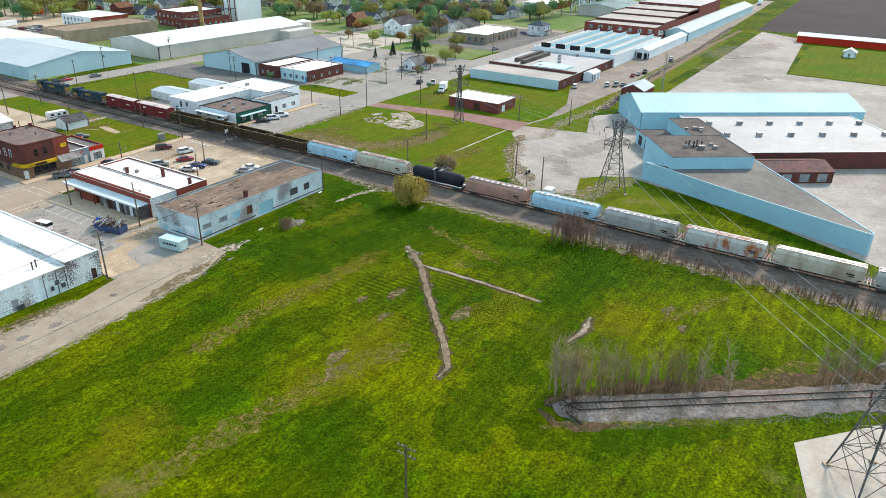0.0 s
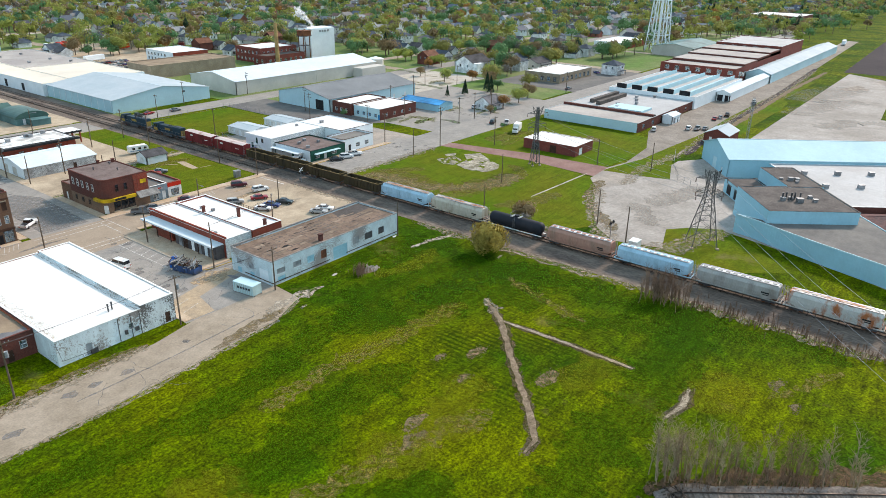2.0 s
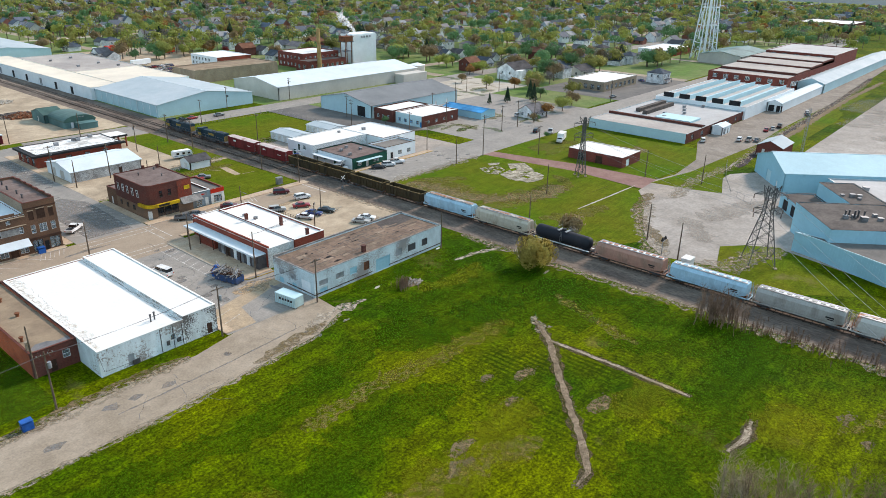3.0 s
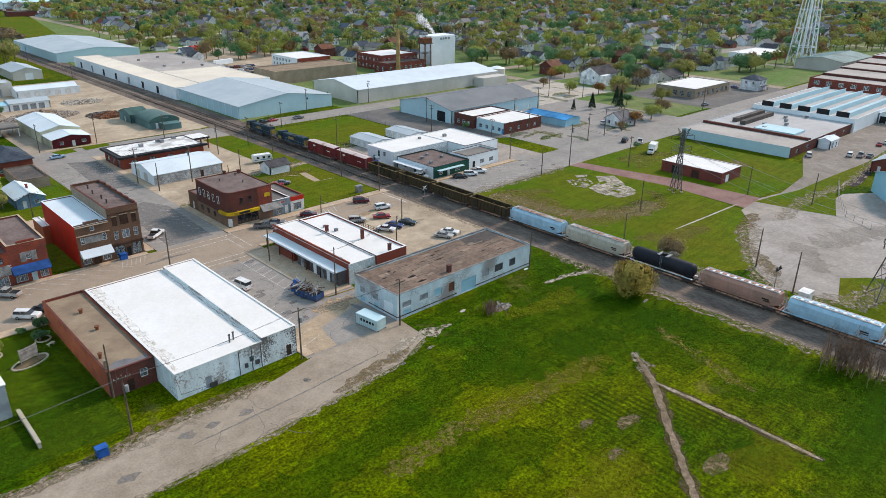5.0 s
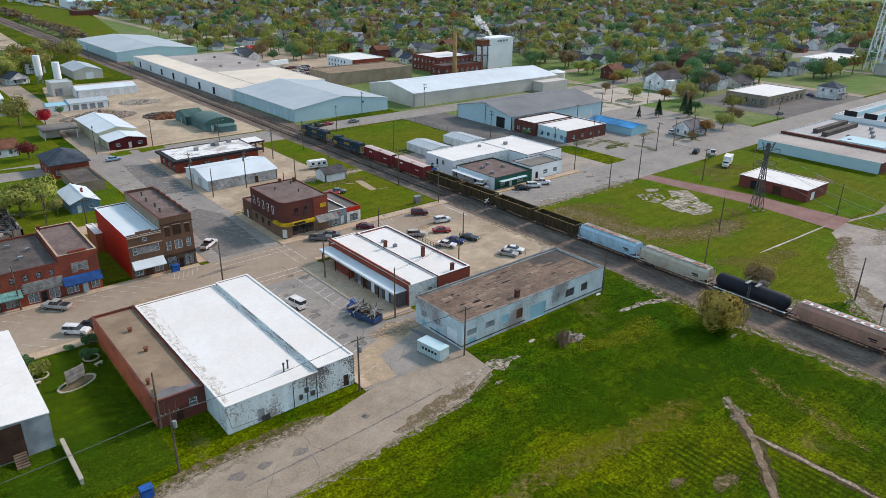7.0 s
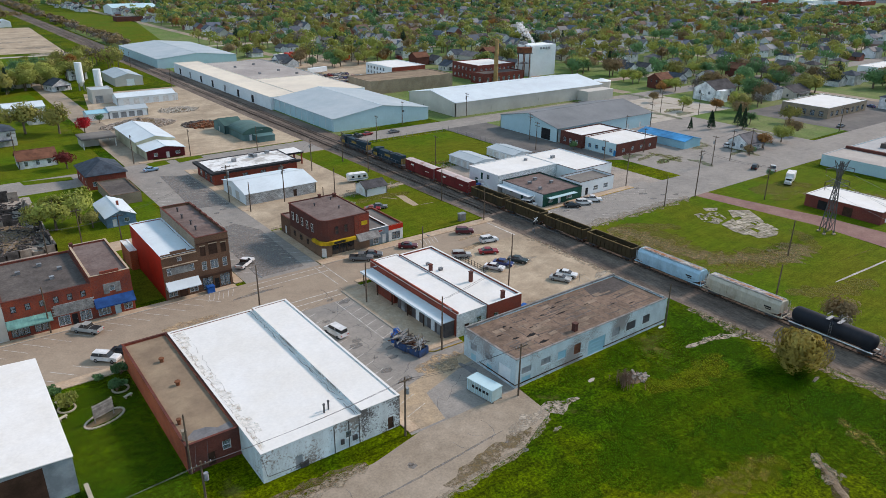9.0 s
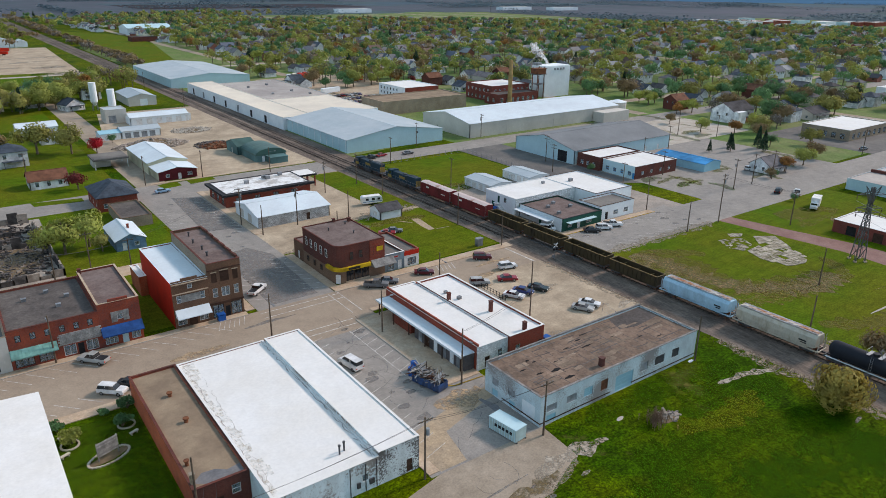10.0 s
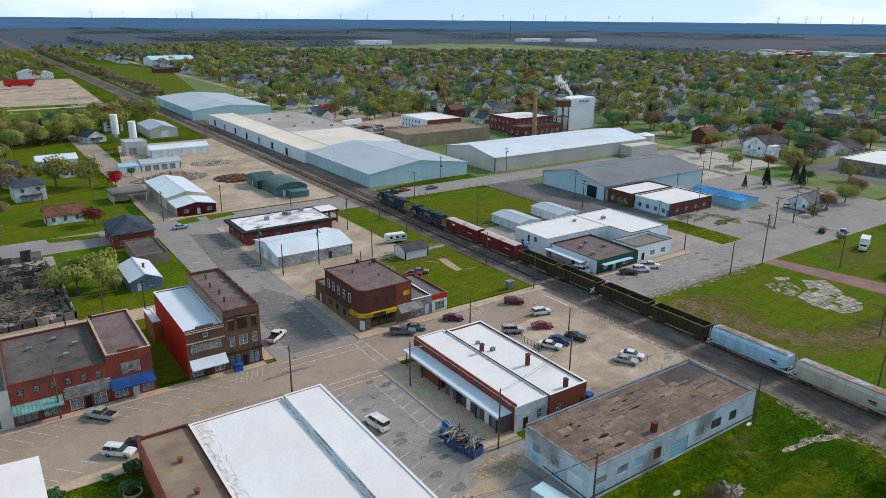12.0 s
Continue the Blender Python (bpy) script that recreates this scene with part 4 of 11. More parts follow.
bay = building("storefront", "narrow orange brick bay with tan gravel roof", "building", -50.3, 9.6, -43.02, 42.4, 4.55, {"*": M["brick_orange"], "S": M["brick_dark"], "N": M["brick_red"]}, M["tan_roof"], parapet=0.35, coping=M["brick_dark"],
               sides={"S": [(3.2, 0.1, 1.0, 2.1, "door", M["brown_trim"]), (5.4, 1.7, 1.2, 1.5, "window", W)], "N": [(3.6, 0.3, 4.5, 2.6, "window", M["dark_trim"], 3)]})
for y in (7.6, -0.6):
    roof_pipe(bay, 0.3, y, 4.2, 0.55, 0.3, M["rust"], "turbine_vent")
roof_pipe(bay, -2.6, -10.5, 4.2, 0.7, 0.25, M["rust"], "turbine_vent")
bm = bmesh.new()
prism(bm, [(-3.2, -14.6), (-1.2, -15.9), (3.2, -15.9), (3.3, -13.9), (1.4, -14.3), (0.2, -13.3), (-1.5, -13.1)], 4.19, 4.206)
part("damp_stain", bm, M["asphalt_patch"], bay, "dark damp stain at the roof's end")
chimney(bay, -3.2, -15.0, 0.0, 6.0, 0.55, M["brick_tan"])

# old freight depot: two roof levels, awning over the west platform
depot = building("depot", "red brick depot with sloped white roof", "building", 1.6, 17.8, 8.5, 48.4, 4.7, {"*": M["brick_red"], "S": M["block_white"]}, M["white_roof"], parapet=0.08, coping=M["white_roof"],
                 sides={"W": row_of(5, 4.0, 5.2, 0.1, 1.6, 2.5, "door", M["brown_trim"]), "S": [(2.2, 0.1, 1.1, 2.2, "door", M["brown_trim"]), (5.2, 1.2, 1.2, 1.7, "window", W)], "N": row_of(2, 2.2, 3.4, 0.9, 1.4, 1.8, "window", W)})
depot2 = building("depot", "brick depot wing with white membrane roof", "building", 8.52, 17.3, 16.9, 47.2, 5.0, M["brick_red"], M["white_roof"], parapet=0.35, coping=M["white_roof"],
                  sides={"S": [(2.0, 1.2, 1.1, 1.6, "window", W), (7.5, 0.1, 1.0, 2.1, "door", M["brown_trim"])], "E": row_of(5, 4, 6, 1.2, 1.5, 1.7, "window", W), "N": row_of(3, 2, 3, 0.9, 1.5, 1.9, "window", W)})
part("parapet", boxes((-3.44, -15.2, 4.78, -3.16, 15.2, 5.2)), M["brick_red"], depot)
part("awning", boxes((-6.4, -14.4, 3.3, -3.46, 14.4, 3.45), (-6.5, -14.5, 3.05, -6.4, 14.5, 3.45)), M["white_metal_roof"], depot, "white metal platform awning")
part("platform_room", boxes((-5.6, -14.3, 0.15, -3.47, 1.4, 3.28)), mat("dark_platform_boards", (0.075, 0.07, 0.072), 0.8, 0.2, 0.5, 4, c2=(0.12, 0.11, 0.11)), depot, "dark boarded rooms under the awning")
part("platform_room", boxes((-5.5, 3.0, 0.15, -3.47, 9.6, 3.28)), M["brick_red"], depot, "red brick room under the awning")
for y, m in ((-12.6, M["grey_paint"]), (-10.6, M["white_siding"]), (-8.2, M["grey_paint"]), (-5.6, M["white_siding"]), (-3.0, M["brown_trim"]), (-0.6, M["grey_paint"])):
    door(depot, 1.1, 2.3, pose(-5.68, y, 0.17, 0, 0, 270), m)
for i in range(6):
    part("post", cached("awnpost", lambda: mesh("post", boxes((-0.09, -0.09, 0.0, 0.09, 0.09, 3.15)), M["brown_trim"])), None, depot).location = (-6.1, -13.8 + 5.5 * i, 0.15)
for x, y, h in ((-0.5, 4.0, 1.7), (3.4, -4.4, 2.1), (3.6, -13.9, 1.5)):
    chimney(depot2, x - 3.4, y, 4.65, h, 0.62)
roof_unit(depot2, -1.6, 3.6, 4.65, 0.8)
roof_unit(depot2, -2.2, 7.4, 4.65, 0.7)

# derelict block shop with the torn tar roof
shop = building("derelict_shop", "derelict block shop with peeling pale blue paint", "building", -1.1, -0.9, 37.8, 12.4, 5.35, M["peeling"], M["worn_roof"], parapet=0.3, coping=M["stone_grey"],
                sides={"W": [(10.6, 0.1, 3.0, 3.0, "garage_door", M["white_siding"]), (6.6, 2.1, 1.6, 1.3, "boarded_window", M["grey_paint"]), (2.6, 2.1, 1.6, 1.3, "boarded_window", M["grey_paint"]), (6.8, 0.2, 1.4, 1.2, "boarded_window", M["blue_siding"]), (2.6, 0.2, 1.4, 1.2, "boarded_window", M["blue_siding"])],
                       "S": [(2.4, 2.2, 2.2, 1.2, "boarded_window", M["grey_paint"]), (6.8, 2.2, 2.2, 1.3, "boarded_window", M["grey_paint"]), (2.4, 0.5, 2.0, 1.1, "boarded_window", M["blue_siding"]), (10.6, 1.9, 2.0, 1.6, "boarded_window", M["blue_siding"]), (14.4, 1.6, 1.7, 2.0, "boarded_window", M["rust"]), (19.4, 0.1, 4.4, 3.0, "garage_door", M["blue_siding"]), (24.4, 1.8, 2.0, 1.7, "boarded_window", M["grey_paint"]), (28.6, 1.8, 2.6, 1.7, "boarded_window", M["steel_dark"]), (33.0, 1.8, 2.0, 1.7, "boarded_window", M["steel_dark"])]},
                roof_label="torn tan tar roof with black holes")
part("stripe", boxes((-19.47, -6.69, 0.55, -3.4, -6.655, 0.75), (1.8, -6.69, 0.55, 19.47, -6.655, 0.75)), M["brown_trim"], shop, "faded maroon painted stripe")
part("stripe", boxes((-19.49, -6.6, 0.55, -19.455, 2.3, 0.75)), M["brown_trim"], shop, "faded maroon painted stripe")
chimney(shop, -4.2, -4.9, 5.05, 1.4, 0.75)
bm = bmesh.new()
prism(bm, [(8.5, 2.2), (12.0, 1.2), (18.9, 1.8), (18.9, 6.2), (10.0, 6.2)], 5.052, 5.0545)
part("roof_sheet", bm, M["dark_roof"], shop, "dark grey newer roofing at the far corner")
rs = random.Random(8)
for _ in range(34):
    x, y = rs.uniform(-18, 15), rs.uniform(-5, 5.6)
    pts = [(x, y)]
    for _ in range(rs.randint(3, 6)):
        x, y = x + rs.uniform(0.4, 1.3), y + rs.uniform(-0.16, 0.16)
        pts.append((x, y))
    bm = bmesh.new()
    for p, q in zip(pts, pts[1:]):
        w = rs.uniform(0.06, 0.15)
        bm.faces.new([bm.verts.new(v) for v in ((p[0], p[1] - w, 5.058), (q[0], q[1] - w, 5.058), (q[0], q[1] + w, 5.058), (p[0], p[1] + w, 5.058))])
    part("roof_crack", bm, M["dark_roof"], shop)
for x0, y0, x1, y1, w, k in ((-7.0, -18.8, -6.6, 18.5, 0.07, 46), (-6.4, -17, -5.2, 14, 0.04, 26), (6.9, -19.2, 7.1, 19, 0.12, 46)):
    bm = bmesh.new()
    prev = None
    for i in range(k + 1):
        f = i / k
        x, y = x0 + (x1 - x0) * f + rs.uniform(-0.25, 0.25), y0 + (y1 - y0) * f
        ww = w * rs.uniform(0.15, 1.0)
        cur = (bm.verts.new((x - ww, y, 4.64)), bm.verts.new((x + ww, y, 4.64)))
        if prev and rs.random() < 0.8:
            bm.faces.new((prev[0], prev[1], cur[1], cur[0]))
        prev = cur
    tagged(part("roof_seam", bm, M["aged_grey_roof"], store, "dirty weathered seam in the roof"), "dirty weathered seam in the roof", kind="stuff")
M["roof_stain"] = patchy("rusty_roof_stain", (0.5, 0.43, 0.32), (0.6, 0.55, 0.46), 0.44, 0.12, 0.6)
bm = bmesh.new()
for y in range(-19, 19, 2):
    a, b = -7.3, -5.9 + rs.uniform(-0.5, 0.9)
    bm.faces.new([bm.verts.new(v) for v in ((a, y, 4.6365), (b, y, 4.6365), (b + rs.uniform(-0.3, 0.3), y + 2, 4.6365), (a, y + 2, 4.6365))])
tagged(part("roof_stain", bm, M["roof_stain"], store, "beige weathering along the roof edge"), "beige weathering along the roof edge", kind="stuff")
rs = random.Random(19)
for k in range(19):
    x = -18.5 + 2.0 * k + rs.uniform(-0.2, 0.2)
    bm = bmesh.new()
    for y in range(-6, 6):
        if rs.random() < 0.72:
            a, b, w = x + rs.uniform(-0.06, 0.06), x + rs.uniform(-0.06, 0.06), rs.uniform(0.04, 0.1)
            bm.faces.new([bm.verts.new(v) for v in ((a - w, y, 5.0565), (a + w, y, 5.0565), (b + w, y + 0.96, 5.0565), (b - w, y + 0.96, 5.0565))])
    tagged(part("sheet_seam", bm, M["dark_roof"], shop), kind="stuff")
for x, y, sx, sy in ((-12.6, 2.4, 0.5, 0.2), (-9.6, 0.4, 0.6, 0.15), (-5.0, 2.6, 0.8, 0.14), (5.2, 1.0, 0.7, 0.12), (9.4, -1.8, 0.6, 0.12), (12.4, -3.6, 0.7, 0.15)):
    pts = [(x + sx * math.cos(a) * rs.uniform(0.6, 1.15), y + sy * math.sin(a) * rs.uniform(0.6, 1.15)) for a in [2 * math.pi * i / 9 for i in range(9)]]
    bm = bmesh.new()
    prism(bm, pts, 5.06, 5.085)
    part("tar_tear", bm, M["rubber"], shop, "black hole torn in the tar roof")
for x, y, sx, sy in ((-14.3, -0.9, 0.9, 0.25), (-11.4, -1.6, 1.2, 0.45), (-11.2, -4.4, 1.1, 0.5), (-1.2, 1.2, 1.3, 0.2), (-1.0, 3.6, 0.9, 0.18), (-13.3, 3.3, 0.5, 0.3), (1.4, 4.6, 1.2, 0.15), (-16.0, 1.4, 0.7, 0.2)):
    pts = [(x + sx * math.cos(a) * rs.uniform(0.45, 1.2), y + sy * math.sin(a) * rs.uniform(0.45, 1.2)) for a in [2 * math.pi * i / 13 for i in range(13)]]
    bm = bmesh.new()
    prism(bm, pts, 5.07, 5.095)
    part("tar_tear", bm, M["rubber"], shop, "black hole torn in the tar roof")
for k in range(26):
    x, y, a, b = rs.uniform(-17, 15), rs.uniform(-5.5, 4.0), rs.uniform(1.0, 3.6), rs.uniform(0.4, 1.3)
    part("roof_sheet", boxes((x, y, 5.03, x + a, y + b, 5.0525 + 0.0004 * k)), M["roof_sheet"], shop)
part("storm_wall", boxes((-19.4, 6.3, 5.42, 19.4, 6.62, 5.62)), M["stone_grey"], shop)


# ---- long warehouses by the line ----
long_front = building("warehouse", "pale blue metal warehouse with grey gable roof", "warehouse", 64.2, 180.5, 111.5, 238.5, 5.3, M["pale_blue"], M["pale_grey_roof"], "gable_y", 3.2, 0.35, seams=3.0, trim=M["white_metal_roof"], sides={"S": [(34, 4.5, 1.0, 0.9, "window", M["dark_trim"])]})
for i in range(11):
    part("downpipe", cached("dp", lambda: mesh("downpipe", boxes((-0.06, -0.06, 0, 0.06, 0.06, 5.2)), M["white_siding"])), None, long_front).location = (-23.75, -28 + 5.6 * i, 0)
long_mid = building("warehouse", "long white warehouse with cream flat roof and loading doors", "warehouse", 62.6, 238.6, 78.0, 383, 5.9, M["white_siding"], M["cream_roof"], parapet=0.12, coping=M["cream_roof"],
                    sides={"W": [(12 + 18.5 * i, 0.3, 3.0, 3.6, "garage_door", M["dark_trim"] if i % 3 != 1 else M["grey_paint"]) for i in range(7)]})
building("warehouse", "cream-roofed inner bay of the long warehouse", "warehouse", 78.1, 238.6, 113.5, 292.9, 5.9, M["white_siding"], M["cream_roof"], parapet=0.12, coping=M["cream_roof"])
long_east = building("warehouse", "warehouse wing with weathered grey flat roof", "warehouse", 78.1, 293.0, 116, 372, 5.7, M["white_siding"], M["aged_grey_roof"], parapet=0.2, coping=M["concrete_pale"])
for x, y in ((-8, -20), (6, -14), (4, 18), (-10, 12), (10, -30)):
    roof_unit(long_east, x, y, 5.5, 1.3)
far_shed = building("warehouse", "pale blue metal warehouse at the far end of the yard", "warehouse", 58.6, 404, 111, 500, 6.0, M["pale_blue"], M["pale_grey_roof"], "gable_y", 2.4, 0.2, seams=5.0)
# beige and grey warehouses across the street
beige = building("warehouse", "beige metal warehouse with broad white roof", "warehouse", 124, 177, 222, 214, 6.3, M["beige_siding"], M["white_metal_roof"], "gable_x", 3.0, 0.35, seams=4.0, sides={"S": row_of(3, 20, 30, 0.1, 3.4, 3.6, "garage_door", M["beige_siding"]), "W": [(12, 0.1, 1.0, 2.1, "door", M["grey_paint"])]})
part("wing", boxes((30, -26, 0, 49, -18.7, 5.0)), M["beige_siding"], beige)
grey = building("warehouse", "pale blue metal warehouse with dark grey roof and open bay", "warehouse", 127.0, 116.0, 184.5, 149.5, 5.4, M["pale_blue"], M["grey_metal_roof"], "gable_x", 3.4, 0.35, seams=3.0, sides={"W": [(27.0, 0.1, 5.0, 4.4, "garage_door", M["dark_trim"])], "S": row_of(2, 42, 8, 0.1, 1.2, 2.2, "door", M["white_paint"])})
bwb = building("office", "small brick office with white roof and blue front", "building", 129.0, 88.4, 152.0, 103.8, 4.6, {"*": M["brick_dark"], "W": M["pale_blue"]}, M["white_roof"], parapet=0.3, coping=M["white_paint"], sides={"W": row_of(4, 2.6, 3.4, 1.0, 1.4, 1.5, "window", M["blue_metal"]) + [(14.6, 0.1, 1.0, 2.1, "door", M["blue_metal"])], "S": row_of(4, 4, 5, 1.2, 1.3, 1.3, "window", W)})
bw2 = building("office", "low dark brick building with white membrane roof", "building", 127.6, 104.0, 150, 115.0, 5.0, M["brick_dark"], M["white_roof"], parapet=0.3, coping=M["brown_trim"], sides={"W": row_of(3, 2.4, 3.0, 1.2, 1.4, 1.6, "window", W)})
blue_shed = building("shed", "long low shed with bright blue metal roof", "shed", 159, 81, 169, 103, 2.9, M["blue_siding"], M["blue_metal"], "gable_y", 1.1, 0.3, seams=1.5, sides={"W": row_of(4, 3, 5, 0.1, 2.4, 2.3, "garage_door", M["blue_siding"])})
# tavern block by the crossing
tav1 = building("store", "white block store with flat white roof and green doors", "building", 66.0, 80.6, 90.5, 94.5, 5.2, {"*": M["white_siding"], "S": M["block_white"]}, M["white_roof"], parapet=0.12, coping=M["white_paint"], sides={"W": [(3.5, 0.1, 1.3, 2.2, "door", M["dark_green"]), (9.0, 3.0, 1.2, 1.4, "window", M["dark_green"]), (6.0, 2.3, 1.0, 2.1, "door", M["dark_green"])], "S": row_of(4, 3, 4.5, 1.6, 1.2, 1.4, "window", W)})
part("stair_landing", boxes((-13.6, 0.2, 2.1, -12.27, 2.0, 2.25)), M["white_paint"], tav1)
for k in range(5):
    part("step", boxes((-13.5, -3.2 + 0.7 * k, 0.0, -12.3, -2.502 + 0.7 * k, 0.35 * (k + 1))), M["white_paint"], tav1)
tav2 = building("store", "white-roofed store behind the tavern", "building", 90.6, 72.0, 107, 95.5, 5.0, M["white_siding"], M["white_roof"], parapet=0.3, coping=M["brown_trim"], sides={"E": row_of(3, 4, 6, 1.0, 1.6, 1.6, "window", W)})
tav3 = building("tavern", "dark green tavern with patched brown roof", "building", 67.3, 62.6, 83.0, 80.5, 3.7, {"*": M["dark_green"], "W": M["white_siding"]}, M["brown_roof"], parapet=0.25, coping=M["dark_trim"], sides={"S": [(3, 0.9, 1.8, 1.3, "window", W), (6.5, 0.1, 1.2, 2.2, "door", W), (10.5, 0.9, 2.4, 1.3, "window", W)], "W": [(4, 0.9, 1.5, 1.3, "window", W), (9, 0.1, 1.1, 2.2, "door", M["dark_green"])]})
part("awning", boxes((-10.6, -5.5, 2.6, -7.86, 8.6, 2.72)), M["white_metal_roof"], tav3, "pale metal side awning")
part("awning", boxes((-6.5, -10.4, 2.5, 4.5, -8.96, 2.62)), M["pale_blue"], tav3, "pale striped front awning")
for y in (-5.0, 0.0, 4.5, 8.2):
    part("post", cached("tvpost", lambda: mesh("post", boxes((-0.06, -0.06, 0, 0.06, 0.06, 2.6)), M["white_paint"])), None, tav3).location = (-10.3, y, 0)
for x, y in ((-3, 2), (1, 4), (3, -1), (-4.5, -4)):
    roof_unit(tav3, x, y, 3.45, 1.0)
for x, y in ((83.1, 63.4),):
    tav4 = building("tavern", "white block annex with worn flat roof", "building", x, y, 98.0, 71.9, 4.4, M["white_siding"], M["grey_tar_roof"], parapet=0.5, coping=M["brown_trim"], sides={"S": [(3, 0.1, 1.2, 2.2, "door", M["dark_trim"]), (7, 0.9, 2.0, 1.5, "window", W), (11.5, 0.9, 2.0, 1.5, "window", W)]})
roof_unit(tav1, 7, 2, 5.08, 0.9)
roof_unit(tav2, -3, 4, 4.7, 1.2)
for k, (x, y) in enumerate(((75.0, 103.0), (92.5, 103.5))):
    building("storage_shed", "low storage shed with pale metal roof", "shed", x, y, x + 9, y + 14, 2.6, M["white_siding"], M["pale_grey_roof"], "gable_y", 0.7, 0.2, sides={"W": row_of(4, 2, 3.3, 0.1, 2.4, 2.1, "garage_door", M["white_paint"])}, group="storage sheds", seams=2.0)
# small brick shed east of the vacant lot
building("shed", "red brick utility shed with flat white roof", "shed", 131.0, -0.6, 144.2, 20.2, 3.6, M["brick_maroon"], M["white_roof"], parapet=0.1, coping=M["white_paint"], sides={"W": [(5, 0.1, 2.6, 2.6, "garage_door", M["dark_trim"]), (12, 0.1, 2.6, 2.6, "garage_door", M["brown_trim"])], "S": [(4, 0.1, 2.4, 2.4, "garage_door", M["white_siding"])]})

# ---- factory east ----
fact = building("factory", "pale blue walled factory with broad flat white roof", "factory", 180, -2.2, 241.9, 40, 3.8, {"*": M["pale_blue"], "S": M["brick_dark"]}, M["aged_white_roof"], parapet=0.2, coping=M["aged_white_roof"], sides={"S": row_of(6, 6, 9.5, 0.8, 2.4, 1.8, "window", M["dark_trim"], 3)})
part("monitor", boxes((-11, -14, 3.6, 0, 1.5, 4.5)), M["pale_blue"], fact)
part("monitor", boxes((-6, 7.4, 3.6, 22, 9.4, 5.2)), M["dark_roof"], fact)
part("monitor", boxes((-3, 12.0, 3.6, 24, 14.0, 5.2)), M["dark_roof"], fact)
part("front_roof", boxes((-30.6, -20.7, 3.62, -15, 20.7, 3.74)), M["aged_grey_roof"], fact)
part("roof_step", boxes((-15, -20.7, 3.62, -14.2, 20.7, 4.7)), M["brick_dark"], fact)
part("roof_step", boxes((-12.4, -20.7, 3.62, -11.9, 20.7, 4.3)), M["dark_roof"], fact)
lean = building("loading_shed", "small white loading shed against the factory", "shed", 204, -7.2, 213, -2.6, 3.2, M["white_siding"], M["white_metal_roof"], "gable_x", 0.8, 0.2, sides={"S": [(2.4, 0.1, 2.4, 2.4, "garage_door", M["grey_paint"]), (6.4, 0.1, 1.0, 2.1, "door", M["dark_trim"])]})
for i in range(7):
    roof_unit(fact, -14 + 7 * i, -4 + 3 * (i % 3), 3.6, 1.4)
saw = building("factory", "sawtooth-roofed factory bay with white slopes", "factory", 242, -3.0, 314, 39.5, 5.6, M["white_siding"], M["aged_white_roof"], parapet=0.3, coping=M["white_paint"])
for i in range(5):
    y = -18.0 + 7.8 * i
    bm = bmesh.new()
    prism(bm, [(-34, y), (33, y), (33, y + 5.0), (-34, y + 5.0)], 5.3, [7.4, 7.4, 5.4, 5.4])
    part("sawtooth", bm, M["pale_blue"], saw)
    part("sawtooth_end", boxes((-34.3, y, 5.35, -34.02, y + 5.0, 7.6)), M["dark_trim"], saw)
mill = building("factory", "long red brick mill with pale grey roof", "factory", 326, 4, 421, 47, 8.5, M["brick_maroon"], M["aged_grey_roof"], parapet=0.4, coping=M["brick_dark"], sides={"W": row_of(8, 4, 6, 1.5, 2.6, 2.4, "window", M["white_paint"], 3) + row_of(8, 4, 6, 5.2, 2.6, 2.2, "window", M["white_paint"], 3), "S": row_of(9, 8, 10, 3.0, 3.0, 2.6, "window", M["white_paint"], 3)})
for i in range(3):
    x = -30 + 26 * i
    part("roof_bay", boxes((x, -21.2, 8.1, 47.2, 21.2, 9.3 + 0.9 * i)), M["brick_dark"], mill)
    part("roof", boxes((x + 0.8, -20.8, 9.3 + 0.9 * i, x + 25.6 if i < 2 else 46.8, 20.8, 9.42 + 0.9 * i)), M["aged_grey_roof"], mill, "grey stepped flat roof")
building("factory", "tall brick mill block with white roof", "factory", 421.1, 4, 481, 46, 12.8, M["brick_maroon"], M["aged_white_roof"], parapet=0.4, coping=M["white_paint"], sides={"W": row_of(5, 5, 7, 9.4, 3, 2.2, "window", M["white_paint"], 3)})
building("factory", "pale curved-roof metal annex along the mill", "factory", 345, -10, 535, 3.8, 5.0, M["pale_blue"], M["pale_grey_roof"], "gable_x", 2.4, 0.2, seams=6.0)
building("loading_shed", "white loading shed beside the service road", "shed", 272, -9.5, 344, -3.2, 4.2, M["white_siding"], M["white_metal_roof"], "gable_x", 1.3, 0.2, sides={"W": [(2, 0.1, 2.6, 3.0, "garage_door", M["dark_trim"]), (5.6, 0.1, 2.6, 3.0, "garage_door", M["dark_trim"])]}, seams=4.0)
building("office", "tan brick bank with flat white roof", "building", 262, 78, 300, 100, 5.0, M["brick_tan"], M["white_roof"], parapet=0.3, coping=M["white_paint"], sides={"W": row_of(5, 3, 4, 0.8, 2.0, 2.4, "window", M["dark_trim"], 2), "S": row_of(7, 4, 5, 0.8, 2.4, 2.4, "window", M["dark_trim"], 2)})

